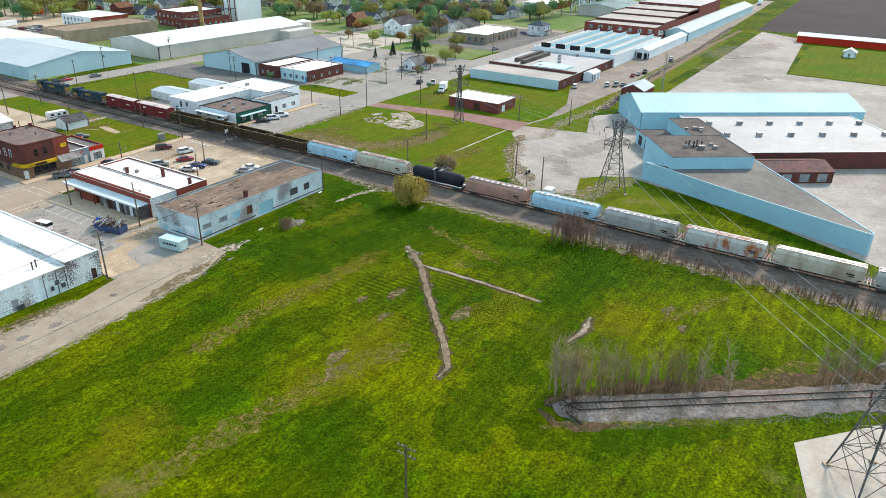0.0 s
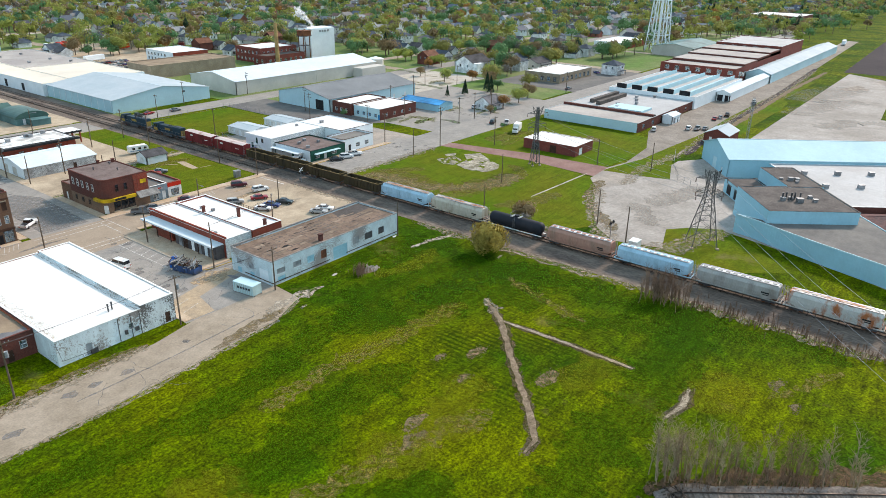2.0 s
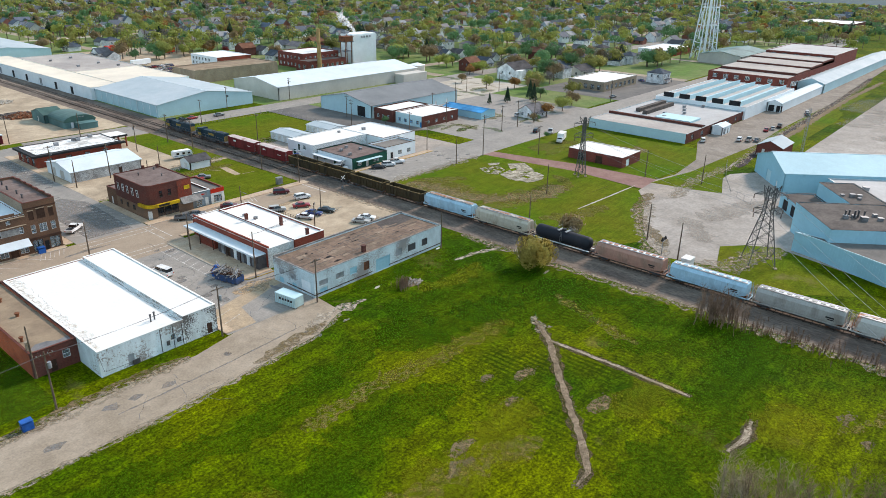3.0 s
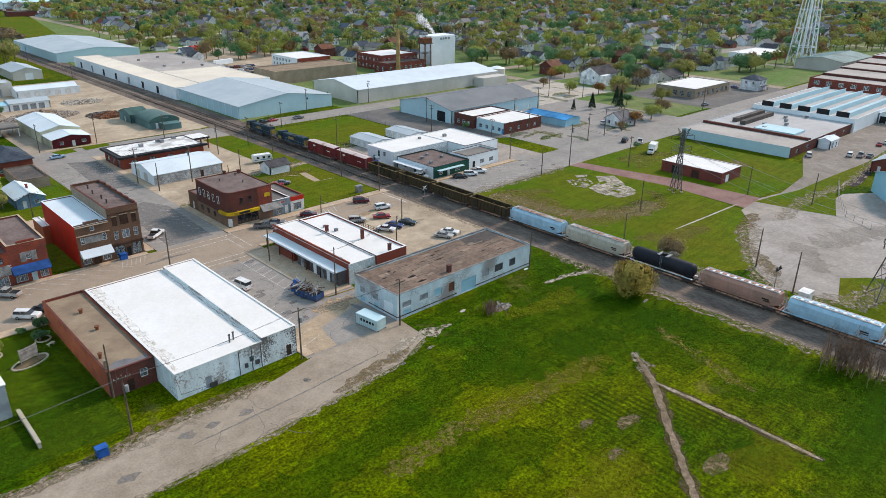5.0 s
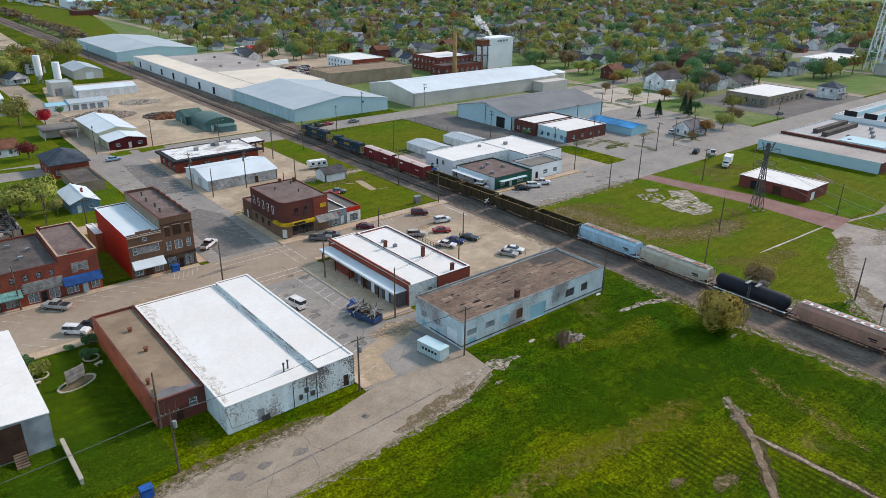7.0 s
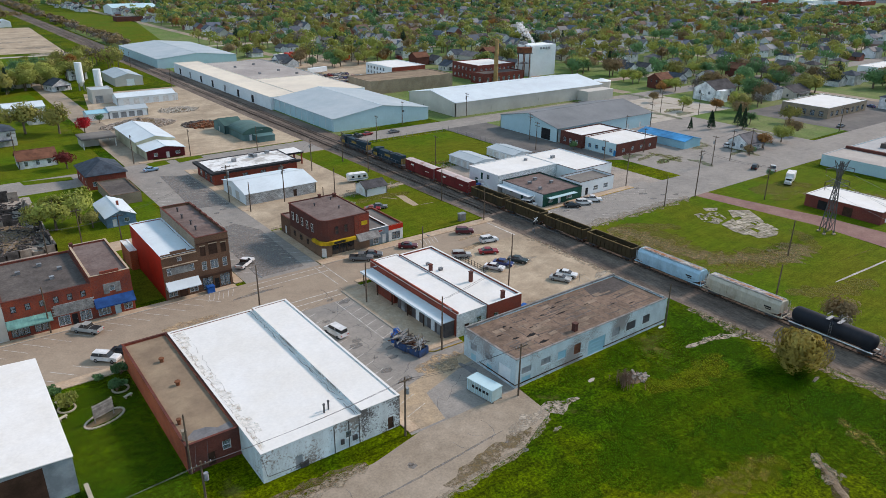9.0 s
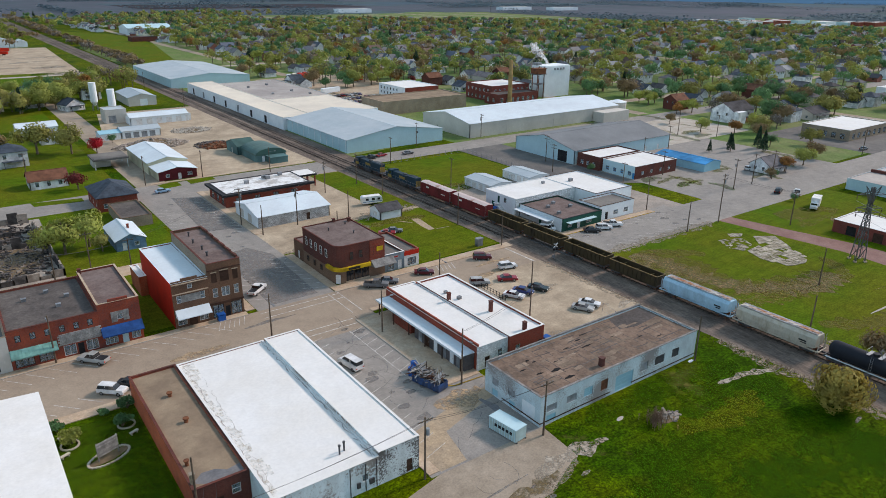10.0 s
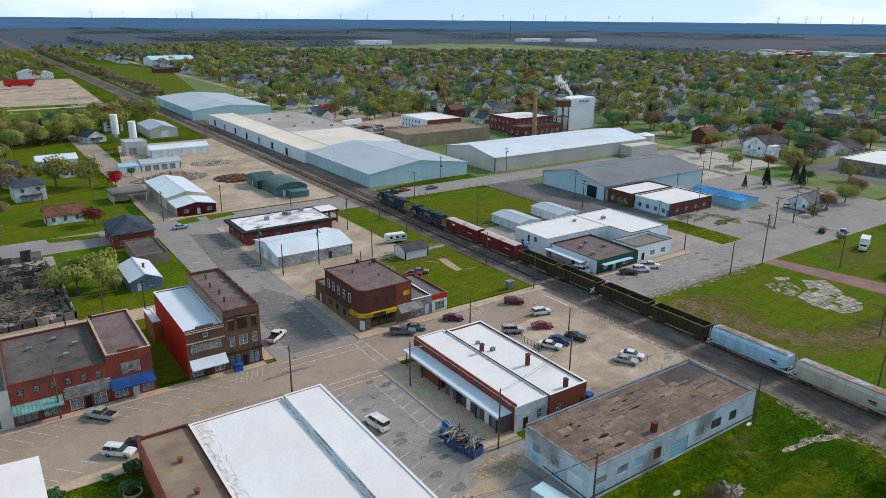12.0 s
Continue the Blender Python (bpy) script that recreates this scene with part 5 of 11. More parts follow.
# ---- blue industrial complex, set at an angle ----
BO, BR = (91.3, -73.0), -53.13
bl2a = building("plant", "pale blue plant block with dark membrane roof", "factory", 0.0, 0.0, 22, 20, 8.0, M["blue_siding"], M["dark_roof"], parapet=0.06, coping=M["dark_roof"], rz=BR, origin=BO)
bl2b = building("plant", "dark-roofed plant wing with roof vents", "factory", 13.5, 20.02, 23, 38.7, 8.0, M["blue_siding"], M["dark_roof"], parapet=0.06, coping=M["dark_roof"], rz=BR, origin=BO)
bl2c = building("plant", "low loading wing with dark roof", "factory", 4.4, 20.1, 13.4, 40, 4.2, M["blue_siding"], M["dark_roof"], parapet=0.15, coping=M["dark_trim"], rz=BR, origin=BO, sides={"W": row_of(3, 4, 5.5, 0.3, 3.2, 3.0, "garage_door", M["dark_trim"])})
gab = building("warehouse", "long pale blue gable-roofed warehouse", "warehouse", 10.5, 54.05, 88, 78, 6.0, M["blue_siding"], M["pale_blue"], "gable_x", 3.6, 0.35, rz=BR, origin=BO, seams=4.0, trim=M["white_metal_roof"], sides={"W": [(12, 0.1, 3.4, 3.6, "garage_door", M["pale_blue"]), (19, 0.1, 1.0, 2.1, "door", M["white_paint"])]})
wht = building("warehouse", "low plant hall with bright white roof and skylights", "warehouse", 23.1, 13, 82, 54, 5.0, {"*": M["blue_siding"], "S": M["brick_dark"]}, M["aged_white_roof"], parapet=0.1, coping=M["white_paint"], rz=BR, origin=BO)
for i in range(6):
    for j in range(2):
        roof_unit(wht, -24 + 10 * i, -4 + 13 * j, 4.9, 1.5, "skylight")
for i in range(9):
    roof_unit(bl2a if i < 5 else bl2b, rnd.uniform(-4, 4), rnd.uniform(-6, 6), 7.85, rnd.uniform(0.8, 1.5))
for i in range(5):
    roof_pipe(bl2a, -4 + i * 1.1, -1 + 0.5 * (i % 2), 7.85, 1.8, 0.2)
building("loading_shed", "rusty loading shed with patched roof", "shed", 25, 1.5, 46, 12.8, 3.2, M["brick_dark"], mat("rusted_purple_sheet", (0.17, 0.075, 0.065), 0.85, 0.35, 0.35, 2.5, c2=(0.085, 0.06, 0.06)), "gable_x", 1.4, 0.3, rz=BR, origin=BO, sides={"S": row_of(4, 3, 5, 0.4, 2.8, 2.2, "garage_door", M["grey_paint"])}, seams=1.0)
low = thing("plant", "low curved pale blue plant hall with stained grey roof", "factory", 90.0, -90.0)
fp = [(-16.5, -30.0), (-15.6, -30.5), (24.5, 1.8), (3.2, 17.6), (3.3, 24.8), (1.6, 19.0), (-0.8, 14.0), (-4.4, 5.0), (-9.0, -8.0)]
fp = fp[::-1] if sum(a[0] * b[1] - b[0] * a[1] for a, b in zip(fp, fp[1:] + fp[:1])) < 0 else fp
bm = bmesh.new()
prism(bm, fp, 0.0, 4.7)
part("wall", bm, M["blue_siding"], low)
bm = bmesh.new()
cxm, cym = sum(p[0] for p in fp) / len(fp), sum(p[1] for p in fp) / len(fp)
prism(bm, [(cxm + (x - cxm) * 0.985, cym + (y - cym) * 0.985) for x, y in fp], 4.71, 4.78)
part("roof", bm, M["grey_tar_roof"], low, "stained grey tar roof")
bm = bmesh.new()
for a, b in zip(fp, fp[1:] + fp[:1]):
    beam(bm, (a[0], a[1], 4.82), (b[0], b[1], 4.82), 0.22)
part("coping", bm, M["pale_blue"], low)
for i in range(3):
    k = (i + 1) / 4
    part("downpipe", boxes((1.6 - 17.6 * k - 0.3, 19.0 - 49 * k - 0.1, 0, 1.6 - 17.6 * k - 0.1, 19.0 - 49 * k + 0.1, 4.7)), M["grey_paint"], low)
building("shed", "small dark red shed with grey gable roof", "shed", 184, -36, 197, -27, 3.4, M["brick_maroon"], M["pale_grey_roof"], "gable_x", 2.0, 0.3, sides={"W": [(2.5, 0.1, 1.0, 2.1, "door", W), (6, 1.0, 1.2, 1.2, "window", W)]})

# ---- grain tower and brick works ----
tower = thing("mill_tower", "white windowless concrete mill tower with steam vents", "tower", 248.3, 255)
part("body", boxes((-10.2, -6, 0, 10.8, 6, 18.2), (-9.8, -5.6, 18.2, 10.4, 5.6, 18.5)), M["white_siding"], tower)
for i in range(4):
    part("vent_hood", boxes((-3 + 2.4 * i, -6.5, 16.0, -1.8 + 2.4 * i, -6.02, 17.2)), M["grey_paint"], tower)
part("headhouse", boxes((-10.5, 1, 18.5, -7, 5.4, 20.0)), M["grey_paint"], tower)
gantry = thing("hoist_tower", "rusty steel hoist tower beside the mill tower", "tower", 229.5, 246)
for x in (-2.6, 2.6):
    for y in (-2.2, 2.2):
        part("leg", boxes((x - 0.2, y - 0.2, 0, x + 0.2, y + 0.2, 19)), M["rust"], gantry)
part("cabin", boxes((-3.4, -2.9, 15.2, 3.4, 2.9, 18.0), (-3.8, -3.2, 18.0, 3.8, 3.2, 18.3)), M["rust"], gantry)
part("platform", boxes((-4, -3.4, 14.8, 4, 3.4, 15.1)), M["steel_dark"], gantry)
part("platform", boxes((-3, -2.6, 9.0, 3, 2.6, 9.25)), M["steel_dark"], gantry)
works = building("factory", "three-storey red brick works with white roof", "factory", 199, 252.1, 228, 277, 9.0, M["brick_maroon"], M["white_roof"], parapet=0.4, coping=M["brick_dark"], sides={"S": row_of(8, 2.6, 3.5, 1.2, 1.5, 1.8, "window", W) + row_of(8, 2.6, 3.5, 5.2, 1.5, 1.8, "window", W), "W": row_of(6, 2.6, 3.7, 1.2, 1.5, 1.8, "window", W) + row_of(6, 2.6, 3.7, 5.2, 1.5, 1.8, "window", W)})
building("factory", "low red brick wing with dark flat roof", "factory", 193.5, 240, 224, 252, 6.0, M["brick_maroon"], M["dark_roof"], parapet=0.4, coping=M["brick_dark"], sides={"S": row_of(7, 3, 4.0, 1.4, 1.8, 2.4, "window", W), "W": row_of(2, 3, 5, 1.4, 1.8, 2.4, "window", W)})
bm = bmesh.new()
beam(bm, (0, 0, 0), (0, 0, 25), 2.8, 2.0, 12)
for z in range(3, 25, 3):
    tube(bm, 2, (0, 0, z), 1.33 - 0.02 * z, 0.12, 12)
stack = thing("smokestack", "tall tan brick smokestack with banded shaft", "chimney", 200.6, 238.2)
part("shaft", bm, mat("ochre_brick", (0.42, 0.28, 0.12), 0.9, 0.2, 0.4, 3, c2=(0.3, 0.19, 0.08)), stack)
building("warehouse", "flat-roofed tan brick warehouse with parapet", "warehouse", 122, 247, 176, 270, 7.0, M["brick_tan"], M["tan_roof"], parapet=0.4, coping=M["concrete"])
building("warehouse", "white block building with brick end", "building", 160, 285, 184, 315, 7.0, {"*": M["white_siding"], "S": M["brick_red"]}, M["white_roof"], parapet=0.3, coping=M["white_paint"], sides={"W": row_of(6, 2.6, 3.6, 1.2, 1.4, 1.6, "window", M["dark_trim"]) + row_of(6, 2.6, 3.6, 4.0, 1.4, 1.6, "window", M["dark_trim"])})
tank = thing("storage_tank", "round beige storage tank beside the warehouse", "tank", 229, 183.5)
bm = bmesh.new()
tube(bm, 2, (0, 0, 3.4), 4.6, 3.4, 20)
part("drum", bm, M["beige_siding"], tank)
bm = bmesh.new()
beam(bm, (0, 0, 6.8), (0, 0, 8.0), 9.4, 0.6, 20)
part("roof", bm, M["white_siding"], tank)
building("school", "long white institutional building beyond the trees", "building", 155, 936, 212, 985, 8, M["white_siding"], M["pale_blue"], "gable_x", 4, 0.4)
building("warehouse", "low green-roofed civic building with beige walls", "building", 425, 62, 480, 92, 6, M["beige_siding"], M["green_siding"], "gable_x", 2.5, 0.4, seams=6)
building("office", "white and red flat-roofed shop", "building", 432, 118, 478, 142, 5, {"*": M["white_siding"], "S": M["brick_red"]}, M["white_roof"], parapet=0.3, coping=W)
building("school", "brick school with flat white roof", "building", 780, 70, 840, 124, 9, M["brick_dark"], M["white_roof"], parapet=0.4, coping=W, sides={"W": row_of(10, 3, 5, 1.5, 2.4, 2.0, "window", W, 2) + row_of(10, 3, 5, 5.2, 2.4, 2.0, "window", W, 2)})
building("shed", "long low shed with white roof and red bays", "shed", 386, -142, 399, -63, 4.0, M["red_wall"], M["white_metal_roof"], "gable_y", 1.2, 0.5)
building("shed", "small white hut on a green field", "shed", 346, -97, 352, -91, 2.8, M["white_siding"], M["white_metal_roof"], "gable_x", 1.6, 0.4, sides={"W": [(3, 0.1, 1.0, 2.0, "door", M["grey_paint"])]})

# ---- main street row, north side ----
DT = M["dark_trim"]
brown3 = building("commercial_block", "three-storey dark brown brick commercial block", "building", -30.0, 64.0, -23.2, 87.8, 12.1, {"*": M["brick_brown"], "W": M["brick_tan"]}, M["brown_roof"], parapet=0.5, coping=M["brick_dark"],
                  sides={"S": [(1.3, 4.7, 1.0, 2.0, "window", W), (3.4, 4.7, 1.7, 2.0, "window", W, 2), (5.6, 4.7, 1.0, 2.0, "window", W), (1.3, 7.9, 1.1, 2.1, "boarded_window", M["brown_trim"]), (3.4, 7.9, 1.8, 2.3, "boarded_window", M["brown_trim"]), (5.6, 7.9, 1.1, 2.1, "boarded_window", M["brown_trim"]), (1.6, 0.3, 2.2, 2.8, "window", DT, 2), (3.5, 0.1, 1.0, 2.3, "door", DT), (5.3, 0.3, 2.2, 2.8, "window", DT, 2)], "E": row_of(5, 3, 4.2, 8.2, 1.0, 1.9, "window", W) + row_of(5, 3, 4.2, 4.8, 1.0, 1.9, "window", W)})
part("cornice", boxes((-3.4, -12.1, 10.6, 3.4, -11.93, 10.85)), M["brown_trim"], brown3)
part("cornice", boxes((-3.45, -12.25, 3.25, 3.45, -11.93, 3.75)), M["brown_trim"], brown3)
part("lintels", boxes((-2.7, -12.02, 10.05, -1.5, -11.92, 10.25), (-0.9, -12.02, 10.25, 0.9, -11.92, 10.45), (1.6, -12.02, 10.05, 2.8, -11.92, 10.25)), M["concrete"], brown3)
for y in (-6, -2, 3, 8):
    roof_pipe(brown3, -1.2 + 0.3 * (y % 3), y, 11.6, 0.8, 0.18)
for i in range(6):
    part("parapet_step", boxes((2.9, -11 + 3.6 * i, 12.17, 3.3, -9.4 + 3.6 * i, 12.5)), M["brick_dark"], brown3)

red = building("commercial_block", "two-storey building with red painted side and white roof", "building", -37.0, 64.0, -30.02, 87.6, 9.6, {"*": M["brick_brown"], "W": M["red_wall"], "N": M["brick_red"]}, M["white_metal_roof"], parapet=0.2, coping=M["white_metal_roof"],
               sides={"S": [(3.5, 8.0, 0.9, 0.9, "window", W), (1.2, 5.3, 0.9, 1.6, "window", W), (5.8, 5.3, 0.9, 1.6, "window", W), (3.5, 0.1, 1.6, 2.3, "door", M["brown_trim"]), (1.4, 0.6, 1.8, 1.7, "window", W, 2), (5.6, 0.6, 1.8, 1.7, "window", W, 2)]})
part("glass_block", boxes((-1.9, -11.83, 5.35, 1.9, -11.79, 6.85)), M["stone_grey"], red, "grey glass block window")
bm = bmesh.new()
prism(bm, [(-3.3, -13.6), (3.3, -13.6), (3.3, -11.82), (-3.3, -11.82)], 2.55, [2.7, 2.7, 4.0, 4.0])
part("awning", bm, M["white_metal_roof"], red, "white metal awning over the storefront")
part("cornice", boxes((-3.5, -12.0, 7.2, 3.5, -11.82, 7.38)), M["concrete"], red)
part("cornice", boxes((-3.5, -12.0, 9.2, 3.5, -11.82, 9.4)), M["concrete"], red)
bm = bmesh.new()
prism(bm, [(-3.49, -11.8), (3.49, -11.8), (3.49, -11.5), (-3.49, -11.5)], 9.68, [9.9, 9.9, 9.9, 9.9])
prism(bm, [(-1.6, -11.78), (1.6, -11.78), (1.6, -11.52), (-1.6, -11.52)], 9.9, 10.3)
part("parapet", bm, M["brick_brown"], red)
building("outbuilding", "low rear brick lean-to with white roof", "shed", -38.6, 84.0, -37.03, 92.0, 4.5, M["brick_orange"], M["white_roof"], parapet=0.1, coping=M["white_paint"])

tall = building("commercial_block", "tall red brick storefront with blue awning", "building", -50.2, 64.0, -43.0, 83.5, 8.8, M["brick_row"], M["brown_roof"], parapet=0.35, coping=M["concrete"],
                sides={"S": [(3.6, 5.1, 1.0, 1.2, "window", W), (1.6, 0.5, 2.2, 2.0, "window", M["pale_blue"], 3), (4.0, 0.1, 1.1, 2.3, "door", M["pale_blue"]), (5.9, 0.5, 1.6, 2.0, "window", M["pale_blue"], 2)]})
part("glass_block", boxes((-1.55, -9.85, 4.75, -0.52, -9.76, 6.8), (0.52, -9.85, 4.75, 1.55, -9.76, 6.8), (-0.5, -9.85, 6.32, 0.5, -9.76, 6.8)), M["stone_grey"], tall, "grey glass block surround")
part("pediment", boxes((-1.7, -9.7, 8.88, 1.7, -9.4, 9.35), (-0.7, -9.85, 8.0, 0.7, -9.77, 8.5)), M["brick_red"], tall)
bm = bmesh.new()
prism(bm, [(-3.6, -11.2), (3.6, -11.2), (3.6, -9.78), (-3.6, -9.78)], 2.6, [2.8, 2.8, 4.2, 4.2])
part("awning", bm, M["blue_awning"], tall, "bright blue fabric awning")
chimney(tall, -3.2, 8.9, 8.4, 1.0, 0.6)

low_row = building("commercial_block", "two-storey red brick row with dark flat roof", "building", -64.8, 64.0, -50.22, 84.0, 7.6, M["brick_row"], M["dark_roof"], parapet=0.3, coping=M["brick_dark"],
                   sides={"S": row_of(6, 1.6, 2.3, 5.2, 0.9, 1.3, "window", M["dark_trim"]) + [(9.2, 0.4, 2.0, 2.0, "window", W, 2), (11.0, 0.1, 1.0, 2.2, "door", DT), (12.9, 0.4, 2.0, 2.0, "window", W, 2), (2.0, 0.4, 3.0, 2.0, "window", DT, 3), (5.4, 0.4, 2.4, 2.0, "window", DT, 2)]})
bm = bmesh.new()
for r in range(8):
    for c in range(13):
        x = 0.2 + c * 0.54 + (0.27 if r % 2 else 0)
        quad_box(bm, x + 0.01, -10.14 - rnd.uniform(0, 0.04), 2.65 + r * 0.27, x + 0.52, -10.01, 2.9 + r * 0.27)
tagged(part("stone_veneer", bm, M["stone_grey"], low_row, "grey stone veneer band"), kind="stuff")
bm = bmesh.new()
prism(bm, [(-7.3, -11.6), (0.0, -11.6), (0.0, -10.02), (-7.3, -10.02)], 2.7, [2.9, 2.9, 3.9, 3.9])
teal = mat("verdigris_awning", (0.22, 0.46, 0.4), 0.6, 0.1, 0.5, 4)
aw = part("awning", bm, teal, low_row, "pale teal metal awning")
for i in range(14):
    bm = bmesh.new()
    beam(bm, (-7.1 + i * 0.54, -11.6, 2.96), (-7.1 + i * 0.54, -10.02, 3.96), 0.06)
    part("rib", bm, teal, aw)
for x, y in ((-3, 3), (1, 5), (4, 1), (2, -3)):
    roof_unit(low_row, x, y, 7.3, 0.8)
building("commercial_block", "cream plastered corner storefront with flat roof", "building", -78, 64.0, -64.83, 84, 6.8, M["beige_siding"], M["grey_tar_roof"], parapet=0.4, coping=M["concrete"], sides={"S": row_of(3, 2.5, 3.8, 0.5, 2.6, 2.2, "window", DT, 2)})

# corner block with rounded corner and yellow sign band
corner = thing("commercial_block", "two-storey dark brick corner block with yellow sign band", "building", 5.2, 73.9)
fpc = [(-6.2 + 2.2 - 2.2 * math.cos(a), -8.6 + 2.2 - 2.2 * math.sin(a)) for a in [math.pi / 2 * k / 6 for k in range(7)]] + [(6.3, -8.6), (6.3, 8.6), (-6.2, 8.6)]
bm = bmesh.new()
prism(bm, fpc, 0.0, 8.9)
part("wall", bm, M["brick_dark"], corner)
bm = bmesh.new()
prism(bm, [(x * 0.95, y * 0.96) for x, y in fpc], 8.91, 8.97)
part("roof", bm, M["brown_roof"], corner, "reddish brown membrane roof")
bm = bmesh.new()
for a, b in zip(fpc, fpc[1:] + fpc[:1]):
    beam(bm, (*a, 9.0), (*b, 9.0), 0.26)
part("coping", bm, M["brick_dark"], corner)
bm = bmesh.new()
prism(bm, [(x * 1.004 if x > 0 else x - 0.03, y - 0.03 if y < 0 else y + 0.03) for x, y in fpc], 0.0, 3.15)
part("lower_wall", bm, M["brick_tan_brown"], corner, "tan-brown painted ground floor")
part("front_wall", boxes((2.3, -8.72, 3.2, 6.32, -8.62, 8.9)), M["brick_red"], corner, "red painted upper front")
for x in (-2.4, 0.0, 2.9, 4.6):
    window(corner, 1.0, 2.0, pose(x, -8.74, 5.4), M["brick_dark"], glass=M["car_glass"])
for y, hh in ((6.5, 2.0), (4.0, 2.0), (1.5, 2.0), (-1.2, 2.0), (-3.8, 2.0)):
    window(corner, 1.0, hh, pose(-6.34, y, 5.3, 0, 0, 270), W, glass=M["car_glass"])
for y in (6.0, 2.5, -1.0):
    window(corner, 1.0, 1.3, pose(-6.34, y, 1.3, 0, 0, 270), M["brown_trim"], glass=M["car_glass"])
bm = bmesh.new()
out = [(x - 0.28 if x < -4 else x, y - 0.3) for x, y in fpc[:7]]
pts = [(-6.5, -4.4)] + [(x, y) for x, y in out] + [(2.2, -8.95)]
for a, b in zip(pts, pts[1:]):
    d = Vector((b[0] - a[0], b[1] - a[1], 0)).normalized()
    beam(bm, (*a, 3.55), (b[0] + d.x * 0.1, b[1] + d.y * 0.1, 3.55), 0.78)
part("sign_band", bm, M["yellow_sign"], corner, "yellow wrap-around shop sign band")
part("sign_panel", boxes((-3.6, -9.42, 3.3, -0.6, -9.35, 3.85)), DT, corner)
part("storefront_base", boxes((-4.0, -8.76, 0.0, 2.2, -8.62, 0.5)), M["concrete"], corner)
for x in (-2.9, -0.9, 1.1):
    window(corner, 1.8, 2.3, pose(x, -8.76, 0.55), DT, glass=M["car_glass"], bars=2)
door(corner, 1.1, 2.2, pose(-5.66, -8.1, 0.05, 0, 0, -45), W)
part("yellow_sign", boxes((4.0, -9.1, 6.3, 5.6, -8.98, 7.3)), M["yellow_sign"], corner, "yellow projecting sign")
bm = bmesh.new()
prism(bm, [(2.6, -10.4), (8.6, -10.4), (8.6, -8.75), (2.6, -8.75)], 2.7, [2.85, 2.85, 4.2, 4.2])
part("awning", bm, M["stone_grey"], corner, "weathered shingled awning")
for x, y in ((-2, 3), (2, -2), (3.5, 5)):
    roof_pipe(corner, x, y, 8.95, 0.6, 0.15)
chimney(corner, 5.4, 6.6, 8.9, 0.9, 0.7)
chimney(corner, 2.0, 8.2, 8.9, 0.8, 0.6)
building("outbuilding", "low rear brick annex of the corner block", "building", -1.0, 82.52, 6.0, 88.0, 4.6, M["brick_brown"], M["brown_roof"], parapet=0.2, coping=M["brick_dark"], sides={"W": [(2.6, 0.1, 1.0, 2.1, "door", M["white_paint"])]})
annex = building("storefront", "low storefront with grey-blue painted front", "building", 11.55, 65.6, 17.2, 80.2, 4.3, {"*": M["brick_dark"], "S": mat("grey_blue_front", (0.22, 0.29, 0.33), 0.7, 0.08, 0.5, 4)}, M["grey_tar_roof"], parapet=0.4, coping=M["white_paint"], sides={"S": [(2.0, 0.3, 1.6, 2.2, "window", W, 2), (4.4, 0.1, 1.1, 2.3, "door", W)]})
part("sign", boxes((-1.6, -7.42, 3.0, 1.6, -7.33, 3.9)), M["grey_paint"], annex)
part("sign_bars", boxes((-1.1, -7.46, 3.3, -0.3, -7.425, 3.62), (-0.15, -7.46, 3.3, 0.9, -7.425, 3.62)), M["red_wall"], annex)
annex2 = building("storefront", "small white-fronted red brick storefront", "building", 17.22, 65.6, 21.4, 80.2, 4.2, {"*": M["brick_red"], "S": M["white_paint"], "E": M["brick_red"]}, M["grey_tar_roof"], parapet=0.4, coping=M["brick_red"], sides={"S": [(2.1, 0.4, 2.4, 1.9, "window", DT, 2)]})
part("fascia", boxes((-2.1, -7.36, 3.0, 2.1, -7.31, 4.15)), M["red_wall"], annex2)

# ---- smaller buildings north of main street ----
flatb = building("clinic", "low red brick building with stained white flat roof and dark fascia", "building", -1.2, 136.0, 26.5, 151.0, 4.3, M["brick_red"], M["stained_white_roof"], parapet=0.05, coping=DT, sides={"S": row_of(4, 4, 6, 1.0, 1.8, 1.6, "window", DT, 2), "W": row_of(3, 3, 4.5, 0.4, 2.2, 2.4, "window", DT, 2)})
part("fascia", boxes((-15.0, -8.7, 3.6, 15.0, -7.52, 4.28), (-15.0, -7.5, 3.6, -13.87, 8.4, 4.28), (-13.85, 7.52, 3.6, 15, 8.4, 4.28)), DT, flatb)
part("canopy", boxes((13.88, 0.4, 3.7, 20.2, 7.4, 4.3)), DT, flatb, "dark drive-through canopy")
part("canopy_top", boxes((14.0, 0.5, 4.31, 20.0, 7.3, 4.36)), M["white_roof"], flatb)
for x, y in ((19.6, 0.8), (19.6, 6.9), (17, 0.8)):
    part("post", boxes((x - 0.2, y - 0.2, 0, x + 0.2, y + 0.2, 3.7)), M["brick_red"], flatb)
for x, y in ((-4, 1), (3, 4), (3.8, 2.6), (9, 5)):
    roof_unit(flatb, x, y, 4.25, 1.3)
mshed = building("shed", "whitewashed stone shed with white metal roof", "shed", -0.6, 112.2, 21.2, 129.8, 3.3, {"*": M["white_siding"], "S": M["stone_wall"]}, M["white_metal_roof"], "gable_x", 1.7, 0.4, sides={"S": [(15, 0.1, 1.1, 2.1, "door", M["brown_trim"])], "W": [(5, 0.1, 3, 2.6, "garage_door", M["beige_siding"]), (11, 0.1, 3, 2.6, "garage_door", M["beige_siding"])]}, seams=1.8)
